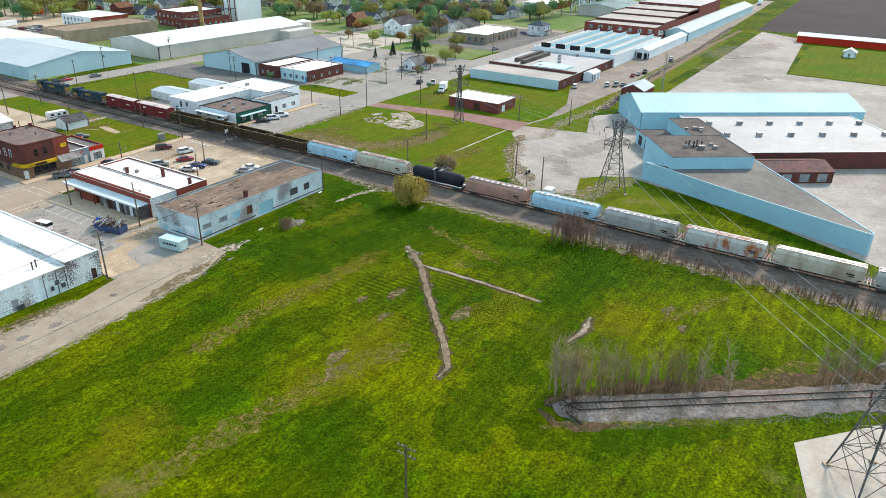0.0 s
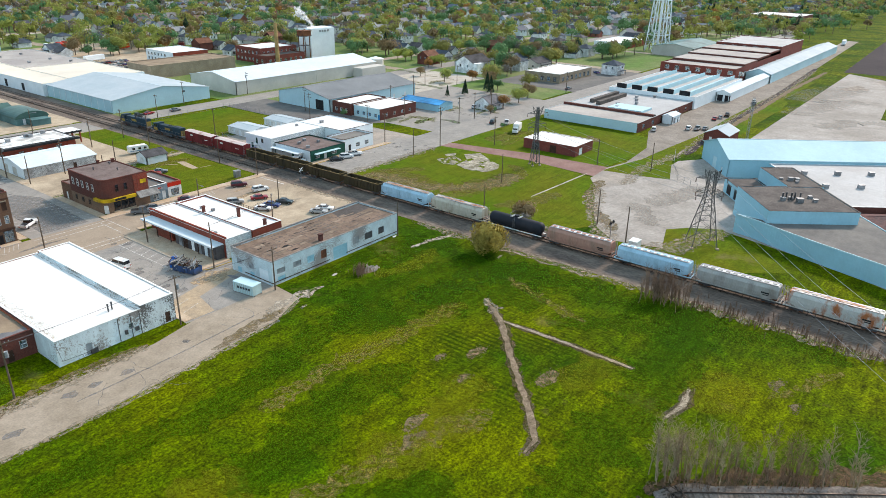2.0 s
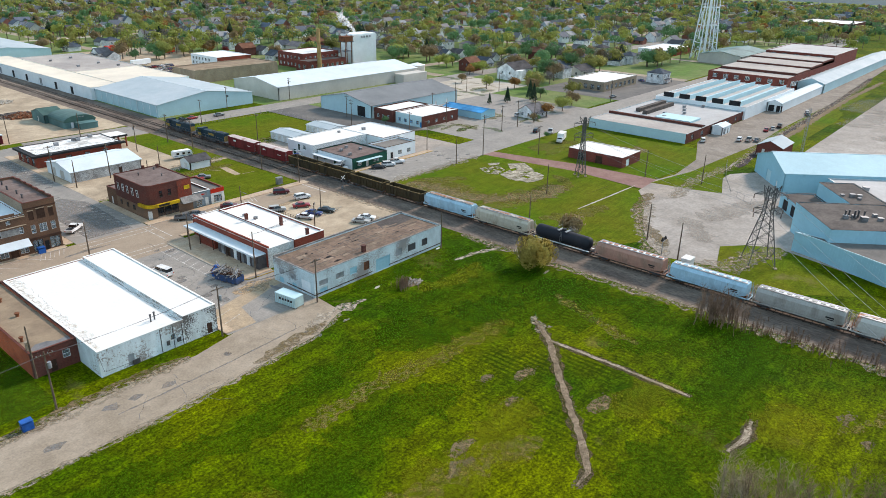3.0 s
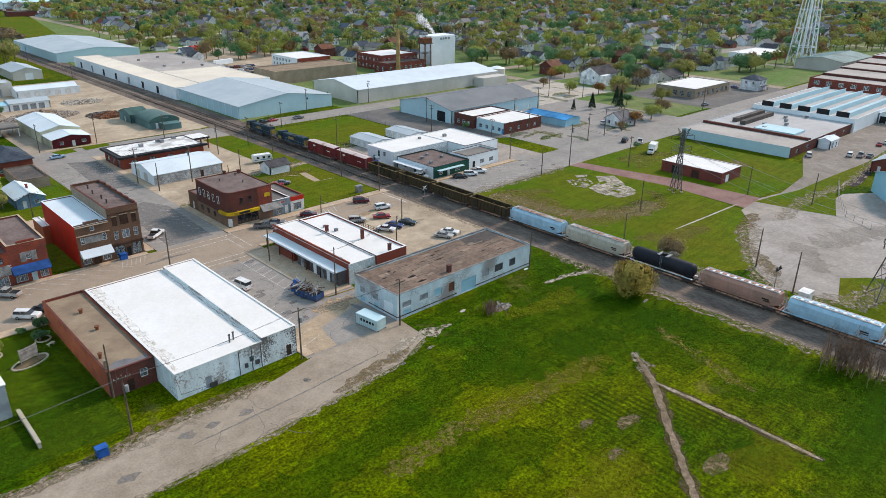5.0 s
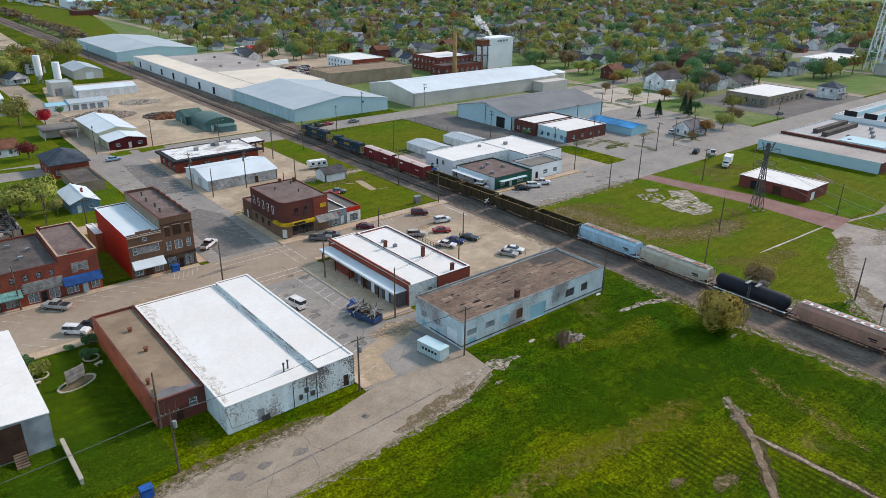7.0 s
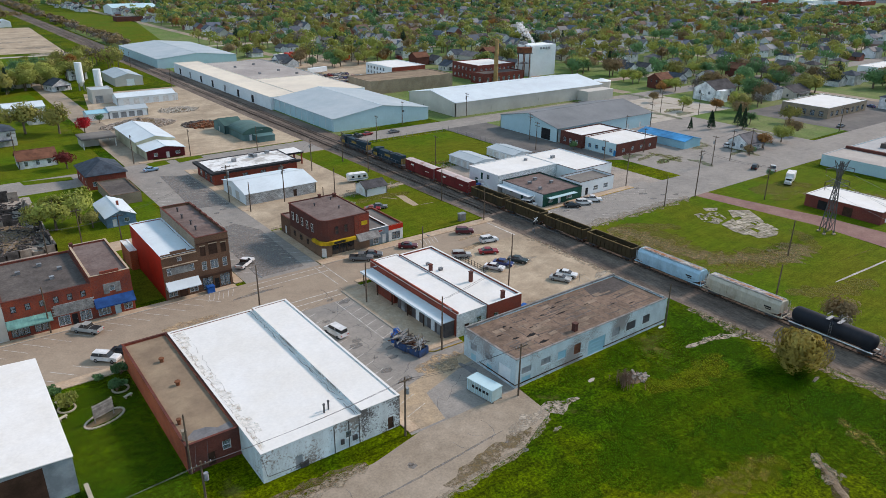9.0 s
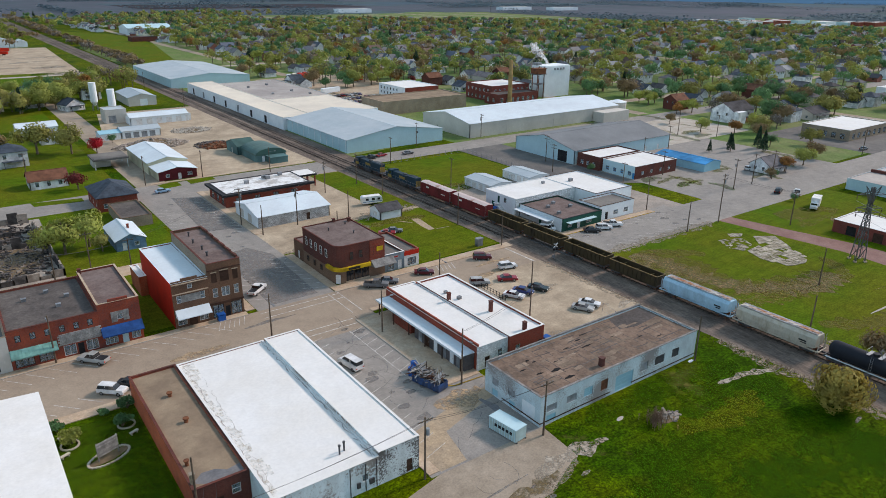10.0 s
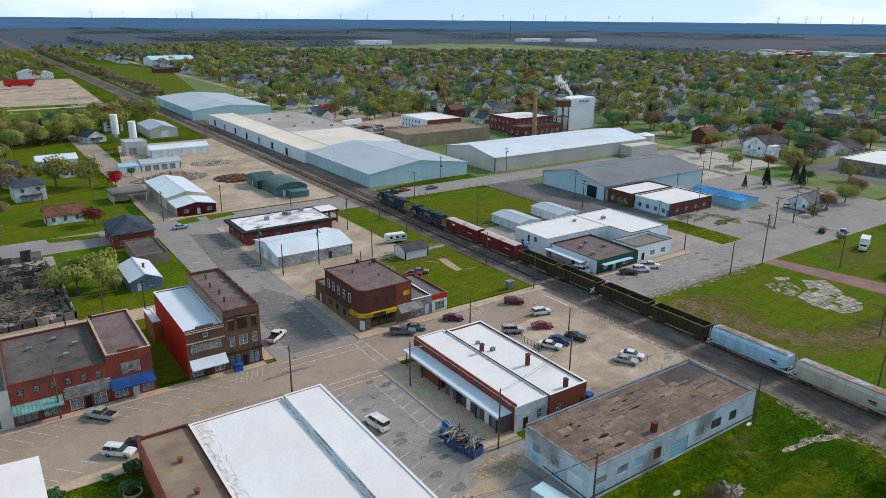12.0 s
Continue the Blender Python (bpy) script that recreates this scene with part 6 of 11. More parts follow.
yel = building("shed", "pale yellow metal building with white roof", "building", -10.2, 189.0, 3.4, 219.5, 4.2, M["cream_siding"], M["white_metal_roof"], "gable_y", 1.6, 0.3, seams=2.4)
yel2 = building("shed", "low yellow shop with dark red front", "building", -9.6, 178.0, 3.3, 188.9, 3.1, {"*": M["cream_siding"], "S": mat("maroon_siding", (0.13, 0.02, 0.025), 0.6, 0.08, 0.4, 4), "E": M["red_wall"]}, M["white_metal_roof"], "gable_y", 1.2, 0.4, sides={"S": [(3, 1.0, 1.3, 1.2, "window", W), (7, 0.1, 1.1, 2.1, "door", W), (10.5, 1.0, 1.6, 1.2, "window", W)]}, seams=2.0)
hip = building("house", "red brick building with dark slate-blue hip roof", "building", -33.6, 152.2, -22.6, 167.6, 4.3, M["brick_red"], M["shingle_blue"], "hip", 3.2, 0.6, sides={"S": row_of(3, 2, 3.4, 1.0, 1.2, 1.5, "window", W), "W": row_of(3, 3, 4.5, 1.0, 1.2, 1.5, "window", W)})
building("shed", "low tan brick annex with dark roof", "building", -31.5, 133.0, -23.4, 150.0, 3.0, M["brick_tan"], M["dark_roof"], parapet=0.3, coping=M["brick_brown"], sides={"E": row_of(2, 5, 6, 0.1, 2.6, 2.2, "garage_door", M["brown_trim"])})
bshed = building("shed", "small blue shed with white metal roof", "shed", -36.8, 115.2, -29.6, 129.5, 2.7, M["blue_house"], M["white_metal_roof"], "gable_y", 1.5, 0.3, sides={"S": [(2.0, 0.1, 1.0, 2.0, "door", W), (5.0, 0.9, 1.2, 1.1, "window", W)], "E": row_of(3, 3, 4, 0.9, 1.1, 1.1, "window", W)}, seams=1.2)
chimney(bshed, 0.8, -1.5, 3.6, 1.4, 0.5, M["brick_red"])
building("shed", "green metal shed with dark green roof", "shed", 26.8, 201.5, 34.5, 214, 3.4, M["green_siding"], M["green_roof"], "gable_x", 1.8, 0.3, sides={"W": [(6, 0.1, 1.0, 2.1, "door", W)]}, group="green sheds", seams=1.5)
barn = thing("arched_barn", "green arched-roof metal barn with pale doors", "shed", 34.2, 186.0, 0, 0, "green sheds")
part("wall", boxes((-6, 0, 0, 6, 15.2, 2.6)), M["green_siding"], barn)
bm = bmesh.new()
arc = [(6.3 * math.cos(a), 2.5 + 2.5 * math.sin(a)) for a in [math.pi * k / 14 for k in range(15)]]
ends = [[bm.verts.new((x, y, z)) for x, z in arc] for y in (-0.3, 15.5)]
for k in range(14):
    bm.faces.new((ends[0][k], ends[0][k + 1], ends[1][k + 1], ends[1][k]))
bm.faces.new(ends[0])
bm.faces.new(ends[1][::-1])
part("roof", bm, M["green_roof"], barn, "dark green arched metal roof")
for x, w in ((-3.6, 1.0), (1.6, 2.8)):
    part("door", boxes((x, -0.06, 0.02, x + w, -0.005, 2.3)), M["white_siding"], barn)
part("lean_to", boxes((-2.2, -5.2, 0, 4.6, -0.32, 2.3), (-2.4, -5.4, 2.3, 4.8, -0.32, 2.45)), M["green_siding"], barn)
building("shed", "small grey wooden shed on the lawn", "shed", 31.0, 99.6, 38.4, 105.6, 2.5, M["white_siding"], M["shingle"], "gable_x", 1.4, 0.3, sides={"W": [(3, 0.1, 2.2, 2.0, "garage_door", M["white_paint"])]})
building("house", "small white cottage with brown shingle roof", "house", -47.0, 189.5, -35.5, 198.0, 2.9, M["house_paint"], M["shingle_brown"], "gable_x", 2.3, 0.4, sides={"S": row_of(3, 2.2, 3.4, 0.9, 1.0, 1.5, "window", DT), "W": row_of(2, 2.5, 3.5, 0.9, 1.0, 1.4, "window", DT)})
building("house", "two-storey white house with grey roof", "house", -60, 262, -48, 272, 5.5, M["house_paint"], M["shingle"], "gable_x", 2.6, 0.4, sides={"S": row_of(3, 2.2, 3.6, 0.9, 1.0, 1.5, "window", DT) + row_of(3, 2.2, 3.6, 3.5, 1.0, 1.4, "window", DT)})
can = thing("fuel_canopy", "abandoned flat-roofed filling station canopy", "canopy", -18.6, 211.5)
part("roof", boxes((-6, -5.5, 3.2, 6, 5.5, 3.8), (-5.6, -5.1, 3.8, 5.6, 5.1, 3.9)), M["grey_tar_roof"], can)
for x, y in ((-5.5, -5), (5.5, -5), (5.5, 5)):
    part("post", boxes((x - 0.15, y - 0.15, 0, x + 0.15, y + 0.15, 3.2)), M["white_paint"], can)
part("booth", boxes((-5.5, -1, 0, 0.5, 5, 3.2)), M["beige_siding"], can)
# batch plant and sheds
building("shed", "long white metal shed by the batch plant", "shed", 6.9, 288, 34, 298, 3.6, M["white_siding"], M["white_metal_roof"], "gable_x", 1.4, 0.3, sides={"S": row_of(6, 4, 4.6, 0.1, 2.6, 2.6, "garage_door", M["white_paint"])}, seams=2.0)
building("shed", "low white metal workshop with pale roof", "shed", -3.5, 258.4, 12.7, 267, 3.2, M["white_siding"], M["pale_grey_roof"], "gable_x", 1.2, 0.3, sides={"S": row_of(4, 2.5, 3.4, 0.1, 2.4, 2.4, "garage_door", M["grey_paint"])}, seams=2.0)
building("shed", "grey metal shed beside the tracks", "shed", 19.5, 346, 34.2, 376, 4.6, M["beige_siding"], M["pale_grey_roof"], "gable_y", 2.0, 0.3, sides={"S": [(8, 0.1, 4, 3.6, "garage_door", M["white_siding"])]}, seams=2.0)
building("shed", "white workshop with pale roof among trees", "shed", -40, 286, -24, 300, 3.4, M["white_siding"], M["white_metal_roof"], "gable_x", 1.4, 0.3, seams=2.0)
building("shed", "small blue-roofed lean-to shed", "shed", -12.3, 258.4, -3.6, 267, 2.8, M["white_siding"], M["blue_siding"], "gable_x", 0.8, 0.2)
building("batch_plant", "pale concrete batch plant below the silos", "building", -1.6, 299, 8, 310, 6.5, M["beige_siding"], M["pale_grey_roof"], parapet=0.2, coping=M["beige_siding"], sides={"S": [(3.0, 0.1, 3.4, 3.6, "garage_door", M["grey_paint"])]})
for x, y, h in ((2.1, 343, 14.5), (6.2, 320, 13.5)):
    s = thing("silo", "white cylindrical cement silo on legs", "silo", x, y, 0, 0, "cement silos")
    bm = bmesh.new()
    beam(bm, (0, 0, 4.5), (0, 0, h), 3.6, 3.6, 16)
    beam(bm, (0, 0, 2.2), (0, 0, 4.5), 0.8, 3.6, 16)
    part("drum", bm, M["white_siding"], s)
    for k in range(4):
        a = math.pi / 4 + k * math.pi / 2
        part("leg", cached("siloleg", lambda: mesh("leg", boxes((-0.15, -0.15, 0, 0.15, 0.15, 5)), M["steel"])), None, s).location = (1.6 * math.cos(a), 1.6 * math.sin(a), 0)
# near white-roofed hall at the street's south side
lhall = building("warehouse", "white-roofed hall with grey and brown rear wall", "warehouse", -92, 14.6, -62.8, 43.5, 5.6, {"*": M["white_siding"], "S": mat("pale_grey_siding", (0.42, 0.47, 0.5), 0.6, 0.06, 0.3, 3)}, M["white_roof"], "gable_y", 0.9, 0.15, sides={"S": [(24.6, 0.1, 1.1, 2.1, "door", W), (22.6, 2.9, 1.2, 1.8, "window", W)]})
part("panel", boxes((3.2, -14.53, 0.2, 11.2, -14.47, 5.5)), M["brown_trim"], lhall, "dark brown rear wall panel")
retain = thing("retaining_wall", "low pale concrete retaining wall beside the lawn", "wall", -62.0, 9.5)
part("wall", boxes((-0.2, -5.5, 0, 0.2, 5.0, 0.9), (-0.27, -5.57, 0.9, 0.27, 5.07, 1.0)), M["concrete_pale"], retain)
steps = thing("back_steps", "wooden back steps with hand rail", "stairs", -67.2, 13.4)
part("treads", boxes(*[(-0.8, -1.2 + 0.35 * i, 0.0, 0.8, -0.85 + 0.35 * i, 0.2 + 0.2 * i) for i in range(6)]), M["wood_pole"], steps)

# burnt-out block: broken walls and rubble
ruin = thing("ruin", "burnt-out brick ruin full of charred rubble", "ruin", -58, 130)
for a, b, h in (((-10, -24), (8, -24), 2.2), ((8, -24), (7, -4), 3.4), ((7, -2), (6, 16), 4.6), ((6, 24), (-10, 25), 4.2), ((-10, 2), (4, 1), 3.2), ((-10, 12), (3, 12), 2.4), ((-16, -24), (-15, 25), 3.8)):
    n = 7
    for i in range(n):
        p, q = [tuple(a[k] + (b[k] - a[k]) * (i + e) / n for k in (0, 1)) for e in (0, 1.0)]
        hh = h * rnd.uniform(0.35, 1.0)
        bm = bmesh.new()
        quad_box(bm, min(p[0], q[0]) - 0.15, min(p[1], q[1]) - 0.15, 0, max(p[0], q[0]) + 0.14, max(p[1], q[1]) + 0.14, hh)
        part("broken_wall", bm, M["charred"] if rnd.random() < 0.5 else M["rubble"], ruin)
bm = bmesh.new()
for _ in range(420):
    c = Vector((rnd.uniform(-14, 7), rnd.uniform(-23, 24), rnd.uniform(0.1, 1.0)))
    d = Vector((rnd.uniform(-1, 1), rnd.uniform(-1, 1), rnd.uniform(-0.3, 0.3))) * rnd.uniform(0.4, 1.6)
    beam(bm, c - d, c + d, rnd.uniform(0.12, 0.4))
tagged(part("charred_debris", bm, M["charred"], ruin), kind="stuff")


def heap(name, label, x, y, rx, ry, h, n, material, big=0.9, seed=1):
    r = random.Random(seed)
    bm = bmesh.new()
    for _ in range(n):
        a, q = r.uniform(0, 6.283), math.sqrt(r.random())
        z = h * (1 - q) * r.uniform(0.6, 1.0)
        c = Vector((rx * q * math.cos(a), ry * q * math.sin(a), z))
        d = Vector((r.uniform(-1, 1), r.uniform(-1, 1), r.uniform(-0.4, 0.4))) * r.uniform(0.2, big)
        beam(bm, c - d, c + d, r.uniform(0.15, 0.5) * big)
    core = bmesh.new()
    rings = []
    for k in range(5):
        q = 1 - k / 5
        rings.append([core.verts.new((rx * q * math.cos(a) * r.uniform(0.85, 1.1), ry * q * math.sin(a) * r.uniform(0.85, 1.1), h * (1 - q) * 0.95 - 0.02)) for a in [2 * math.pi * i / 18 for i in range(18)]])
    for s, t in zip(rings, rings[1:]):
        for i in range(18):
            core.faces.new((s[i], s[(i + 1) % 18], t[(i + 1) % 18], t[i]))
    core.faces.new(rings[-1])
    ob = thing(name, label, "heap", x, y)
    part("core", core, M["earth"], ob)
    tagged(part("debris", bm, material, ob), kind="stuff")
    return ob


heap("scrap_heap", "long heap of grey and rusty demolition scrap", 3.5, 239, 15, 9, 3.2, 1100, M["rubble"], 1.2, 2)
heap("scrap_heap", "pile of rusty steel and dark debris", 25.5, 223, 7, 6, 1.6, 300, M["rust"], 1.4, 5)
heap("scrap_heap", "low spread of grey demolition debris", 25, 226, 8, 7, 1.2, 260, M["charred"], 1.3, 6)
heap("scrap_heap", "low pile of broken pale concrete", 27, 262, 9, 7, 1.0, 330, M["concrete_pale"], 1.3, 3)
heap("rubble_heap", "small heap of broken concrete and brush in grass", 17.5, -10.4, 2.4, 1.5, 0.6, 60, M["rubble"], 0.7, 4)

# ---- train ----
def bogie(parent, y):
    b = part("bogie", cached("bogie", lambda: mesh("bogie", boxes((-1.05, -1.3, 0.35, -0.88, 1.3, 0.72), (0.88, -1.3, 0.35, 1.05, 1.3, 0.72), (-0.9, -0.25, 0.4, 0.9, 0.25, 0.85)), M["steel_dark"])), None, parent)
    b.location = (0, y, 0)
    def wh():
        bm = bmesh.new()
        for s in (-0.75, 0.75):
            tube(bm, 0, (s, 0, 0.45), 0.45, 0.07, 14)
        tube(bm, 0, (0, 0, 0.45), 0.09, 0.7, 8)
        return mesh("wheelset", bm, M["rust"])
    for d in (-0.88, 0.88):
        part("wheelset", cached("wheelset", wh), None, b).location = (0, d, 0)


def couplers(parent, half):
    for s in (-1, 1):
        part("coupler", cached(("coup", half), lambda: mesh("coupler", boxes((-0.15, 0, 0.75, 0.15, 0.75, 1.05), (-1.4, -0.1, 0.9, 1.4, 0.05, 1.2)), M["steel_dark"])), None, parent).matrix_basis = pose(0, s * half, 0, 0, 0, 0 if s > 0 else 180)


def ladder(parent, x, y, z0, z1, rz=0):
    def make():
        d = [(-0.22, -0.02, 0, -0.18, 0.02, z1 - z0), (0.18, -0.02, 0, 0.22, 0.02, z1 - z0)]
        d += [(-0.18, -0.015, 0.3 * k, 0.18, 0.015, 0.3 * k + 0.03) for k in range(1, int((z1 - z0) / 0.3))]
        return mesh("ladder", boxes(*d), M["steel"])
    part("ladder", cached(("ladder", round(z1 - z0, 1)), make), None, parent).matrix_basis = pose(x, y, z0, 0, 0, rz)


def hopper(y, length, m, label, stain=None):
    """A three-bay covered hopper: rounded sides, sloped ends, roof walk and hatches."""
    c = thing("hopper_car", label, "railway wagon", 56.2, y, 0.65, 0, "goods train")
    h = length / 2 - 0.9
    bm = bmesh.new()
    prof = [(-1.2, 0.95), (-1.45, 1.3), (-1.55, 2.3), (-1.5, 3.4), (-1.05, 4.0), (1.05, 4.0), (1.5, 3.4), (1.55, 2.3), (1.45, 1.3), (1.2, 0.95)]
    rings = []
    for yy, lift in ((-h, 1.75), (-h + 0.3, 1.55), (-h + 2.0, 0.95), (h - 2.0, 0.95), (h - 0.3, 1.55), (h, 1.75)):
        rings.append([bm.verts.new((x, yy, max(z, lift))) for x, z in prof])
    n = len(prof)
    for a, b in zip(rings, rings[1:]):
        for i in range(n):
            bm.faces.new((a[i], a[(i + 1) % n], b[(i + 1) % n], b[i]))
    bm.faces.new(rings[0][::-1])
    bm.faces.new(rings[-1])
    part("body", bm, m, c)
    for k in range(3):
        yy = (k - 1) * (length - 6) / 3
        bm = bmesh.new()
        rings = [[bm.verts.new((sx * w, yy + sy * d, z)) for sx, sy in ((-1, -1), (1, -1), (1, 1), (-1, 1))] for w, d, z in ((0.45, 0.6, 0.25), (0.55, 0.7, 0.5), (1.15, 1.9, 1.0))]
        bm.faces.new(rings[0][::-1])
        for p, q in zip(rings, rings[1:]):
            for i in range(4):
                bm.faces.new((p[i], p[(i + 1) % 4], q[(i + 1) % 4], q[i]))
        part("hopper_bay", bm, M["steel_dark"], c)
    part("sill", boxes((-1.5, -h - 0.6, 0.95, -1.3, h + 0.6, 1.15), (1.3, -h - 0.6, 0.95, 1.5, h + 0.6, 1.15), (-1.5, -h - 0.7, 0.95, 1.5, -h - 0.55, 1.2), (-1.5, h + 0.55, 0.95, 1.5, h + 0.7, 1.2)), m, c)
    part("roof_walk", boxes((-0.95, -h + 0.2, 4.12, -0.55, h - 0.2, 4.18), (0.55, -h + 0.2, 4.12, 0.95, h - 0.2, 4.18)), M["steel"], c)
    part("hatch_trough", boxes((-0.4, -h + 0.5, 4.0, 0.4, h - 0.5, 4.14)), stain or M["white_siding"], c)
    for k in range(10):
        part("hatch", cached(("hatch", (stain or m).name), lambda: mesh("hatch", boxes((-0.38, -0.45, 0, 0.38, 0.45, 0.1)), stain or m)), None, c).location = (0, -h + 1.2 + k * (2 * h - 2.4) / 9, 4.145)
    for k in range(9):
        yy = -h + 1.6 + k * (2 * h - 3.2) / 8
        for s in (-1, 1):
            part("side_stake", cached(("stake", m.name), lambda: mesh("stake", boxes((-0.04, -0.04, 1.1, 0.04, 0.04, 3.4)), m)), None, c).location = (s * 1.56, yy, 0)
    for s in (-1, 1):
        ladder(c, s * 1.4, -s * (h + 0.3), 1.15, 4.0)
        part("end_frame", boxes((-1.3, s * (h + 0.45) - 0.06, 1.15, -1.2, s * (h + 0.45) + 0.06, 3.4)), m, c)
        part("end_frame", boxes((1.2, s * (h + 0.45) - 0.06, 1.15, 1.3, s * (h + 0.45) + 0.06, 3.4)), m, c)
        bogie(c, s * (length / 2 - 2.6))
    part("stencil", boxes((-1.575, -h + 1.7, 2.2, -1.56, -h + 3.2, 2.5), (-1.575, -h + 1.7, 1.85, -1.56, -h + 2.8, 2.05)), M["dark_trim"], c)
    couplers(c, length / 2 - 0.75)
    return c


def tank_car(y, length, m, label):
    c = thing("tank_car", label, "railway wagon", 56.2, y, 0.65, 0, "goods train")
    h = length / 2 - 1.0
    bm = bmesh.new()
    rings = []
    for yy, r in ((-h, 0.25), (-h + 0.15, 0.9), (-h + 0.5, 1.35), (-h + 1.0, 1.5), (h - 1.0, 1.5), (h - 0.5, 1.35), (h - 0.15, 0.9), (h, 0.25)):
        rings.append([bm.verts.new((r * math.cos(a), yy, 2.6 + r * math.sin(a))) for a in [2 * math.pi * i / 24 for i in range(24)]])
    for a, b in zip(rings, rings[1:]):
        for i in range(24):
            bm.faces.new((a[i], a[(i + 1) % 24], b[(i + 1) % 24], b[i]))
    bm.faces.new(rings[0][::-1])
    bm.faces.new(rings[-1])
    part("tank", bm, m, c, "", True)
    bm = bmesh.new()
    tube(bm, 2, (0, 0, 4.25), 0.55, 0.25, 14)
    part("dome", bm, m, c)
    part("platform", boxes((-1.1, -1.3, 4.12, 1.1, -0.7, 4.18), (-1.1, 0.7, 4.12, 1.1, 1.3, 4.18)), M["steel"], c)
    part("platform_rail", boxes((-1.1, -1.3, 5.0, 1.1, -1.25, 5.05), (-1.1, 1.25, 5.0, 1.1, 1.3, 5.05), (-1.1, -1.3, 4.18, -1.05, -1.25, 5), (1.05, -1.3, 4.18, 1.1, -1.25, 5), (-1.1, 1.25, 4.18, -1.05, 1.3, 5), (1.05, 1.25, 4.18, 1.1, 1.3, 5)), M["steel"], c)
    part("saddle", boxes((-0.9, -h + 0.8, 0.85, 0.9, -h + 2.0, 1.5), (-0.9, h - 2.0, 0.85, 0.9, h - 0.8, 1.5), (-0.25, -h - 0.3, 0.85, 0.25, h + 0.3, 1.1)), m, c)
    part("side_walk", boxes((-1.5, -h, 1.05, -1.1, h, 1.1), (1.1, -h, 1.05, 1.5, h, 1.1)), M["white_siding"], c)
    for s in (-1, 1):
        ladder(c, s * 1.5, 0, 1.1, 4.1, 90)
        bogie(c, s * (length / 2 - 2.4))
    couplers(c, length / 2 - 0.75)


def gondola(y, length, label):
    c = thing("coal_gondola", label, "railway wagon", 56.2, y, 0.65, 0, "goods train")
    h, m = length / 2 - 0.7, M["gond"]
    part("body", boxes((-1.5, -h, 1.0, -1.4, h, 3.3), (1.4, -h, 1.0, 1.5, h, 3.3), (-1.4, -h, 1.0, 1.4, -h + 0.1, 3.3), (1.4, h - 0.1, 1.0, -1.4, h, 3.3), (-1.4, -h + 0.1, 0.9, 1.4, h - 0.1, 1.3)), m, c)
    part("top_rail", boxes((-1.6, -h - 0.05, 3.3, -1.36, h + 0.05, 3.45), (1.36, -h - 0.05, 3.3, 1.6, h + 0.05, 3.45), (-1.36, -h - 0.05, 3.3, 1.36, -h + 0.15, 3.45), (-1.36, h - 0.15, 3.3, 1.36, h + 0.05, 3.45)), M["gond_rim"], c)
    for k in range(11):
        for s in (-1, 1):
            part("side_post", cached("gpost", lambda: mesh("side_post", boxes((-0.08, -0.06, 1.0, 0.08, 0.06, 3.3)), M["gond"])), None, c).location = (s * 1.56, -h + 0.5 + k * (2 * h - 1.0) / 10, 0)
    for k in range(3):
        part("cross_brace", boxes((-1.38, (k - 1) * 4 - 0.06, 2.6, 1.38, (k - 1) * 4 + 0.06, 2.75)), M["gond_rim"], c)
    for s in (-1, 1):
        bogie(c, s * (length / 2 - 2.3))
    couplers(c, length / 2 - 0.72)


def boxcar(y, length, m, label):
    c = thing("boxcar", label, "railway wagon", 56.2, y, 0.65, 0, "goods train")
    h = length / 2 - 0.8
    bm = bmesh.new()
    prof = [(-1.48, 1.0), (1.48, 1.0), (1.5, 4.25), (0.0, 4.5), (-1.5, 4.25)]
    a, b = [[bm.verts.new((x, yy, z)) for x, z in prof] for yy in (-h, h)]
    for i in range(5):
        bm.faces.new((a[i], a[(i + 1) % 5], b[(i + 1) % 5], b[i]))
    bm.faces.new(a[::-1])
    bm.faces.new(b)
    part("body", bm, m, c)
    bm = bmesh.new()
    for s in (-1, 1):
        v = [bm.verts.new(p) for p in ((0, -h, 4.53), (0, h, 4.53), (s * 1.52, h, 4.28), (s * 1.52, -h, 4.28))]
        bm.faces.new(v)
    part("roof", bm, M["boxcar_roof"], c, "chalky pinkish metal roof")
    for s in (-1, 1):
        part("sliding_door", boxes((min(s * 1.5, s * 1.58), -1.6, 1.15, max(s * 1.5, s * 1.58), 1.6, 4.1)), m, c)
        for k in range(16):
            yy = -h + 0.3 + k * (2 * h - 0.6) / 15
            if abs(yy) > 1.8:
                part("side_rib", cached(("brib", m.name), lambda: mesh("side_rib", boxes((-0.05, -0.06, 1.1, 0.05, 0.06, 4.2)), m)), None, c).location = (s * 1.52, yy, 0)
        part("stencil", boxes((min(s * 1.565, s * 1.58), 3.0, 3.0, max(s * 1.565, s * 1.58), 4.4, 3.5), (min(s * 1.565, s * 1.58), -5.5, 2.6, max(s * 1.565, s * 1.58), -3.6, 2.8)), M["white_paint"], c)
        ladder(c, s * 1.3, s * (h + 0.06), 1.1, 4.2)
        bogie(c, s * (length / 2 - 2.4))
    couplers(c, length / 2 - 0.75)


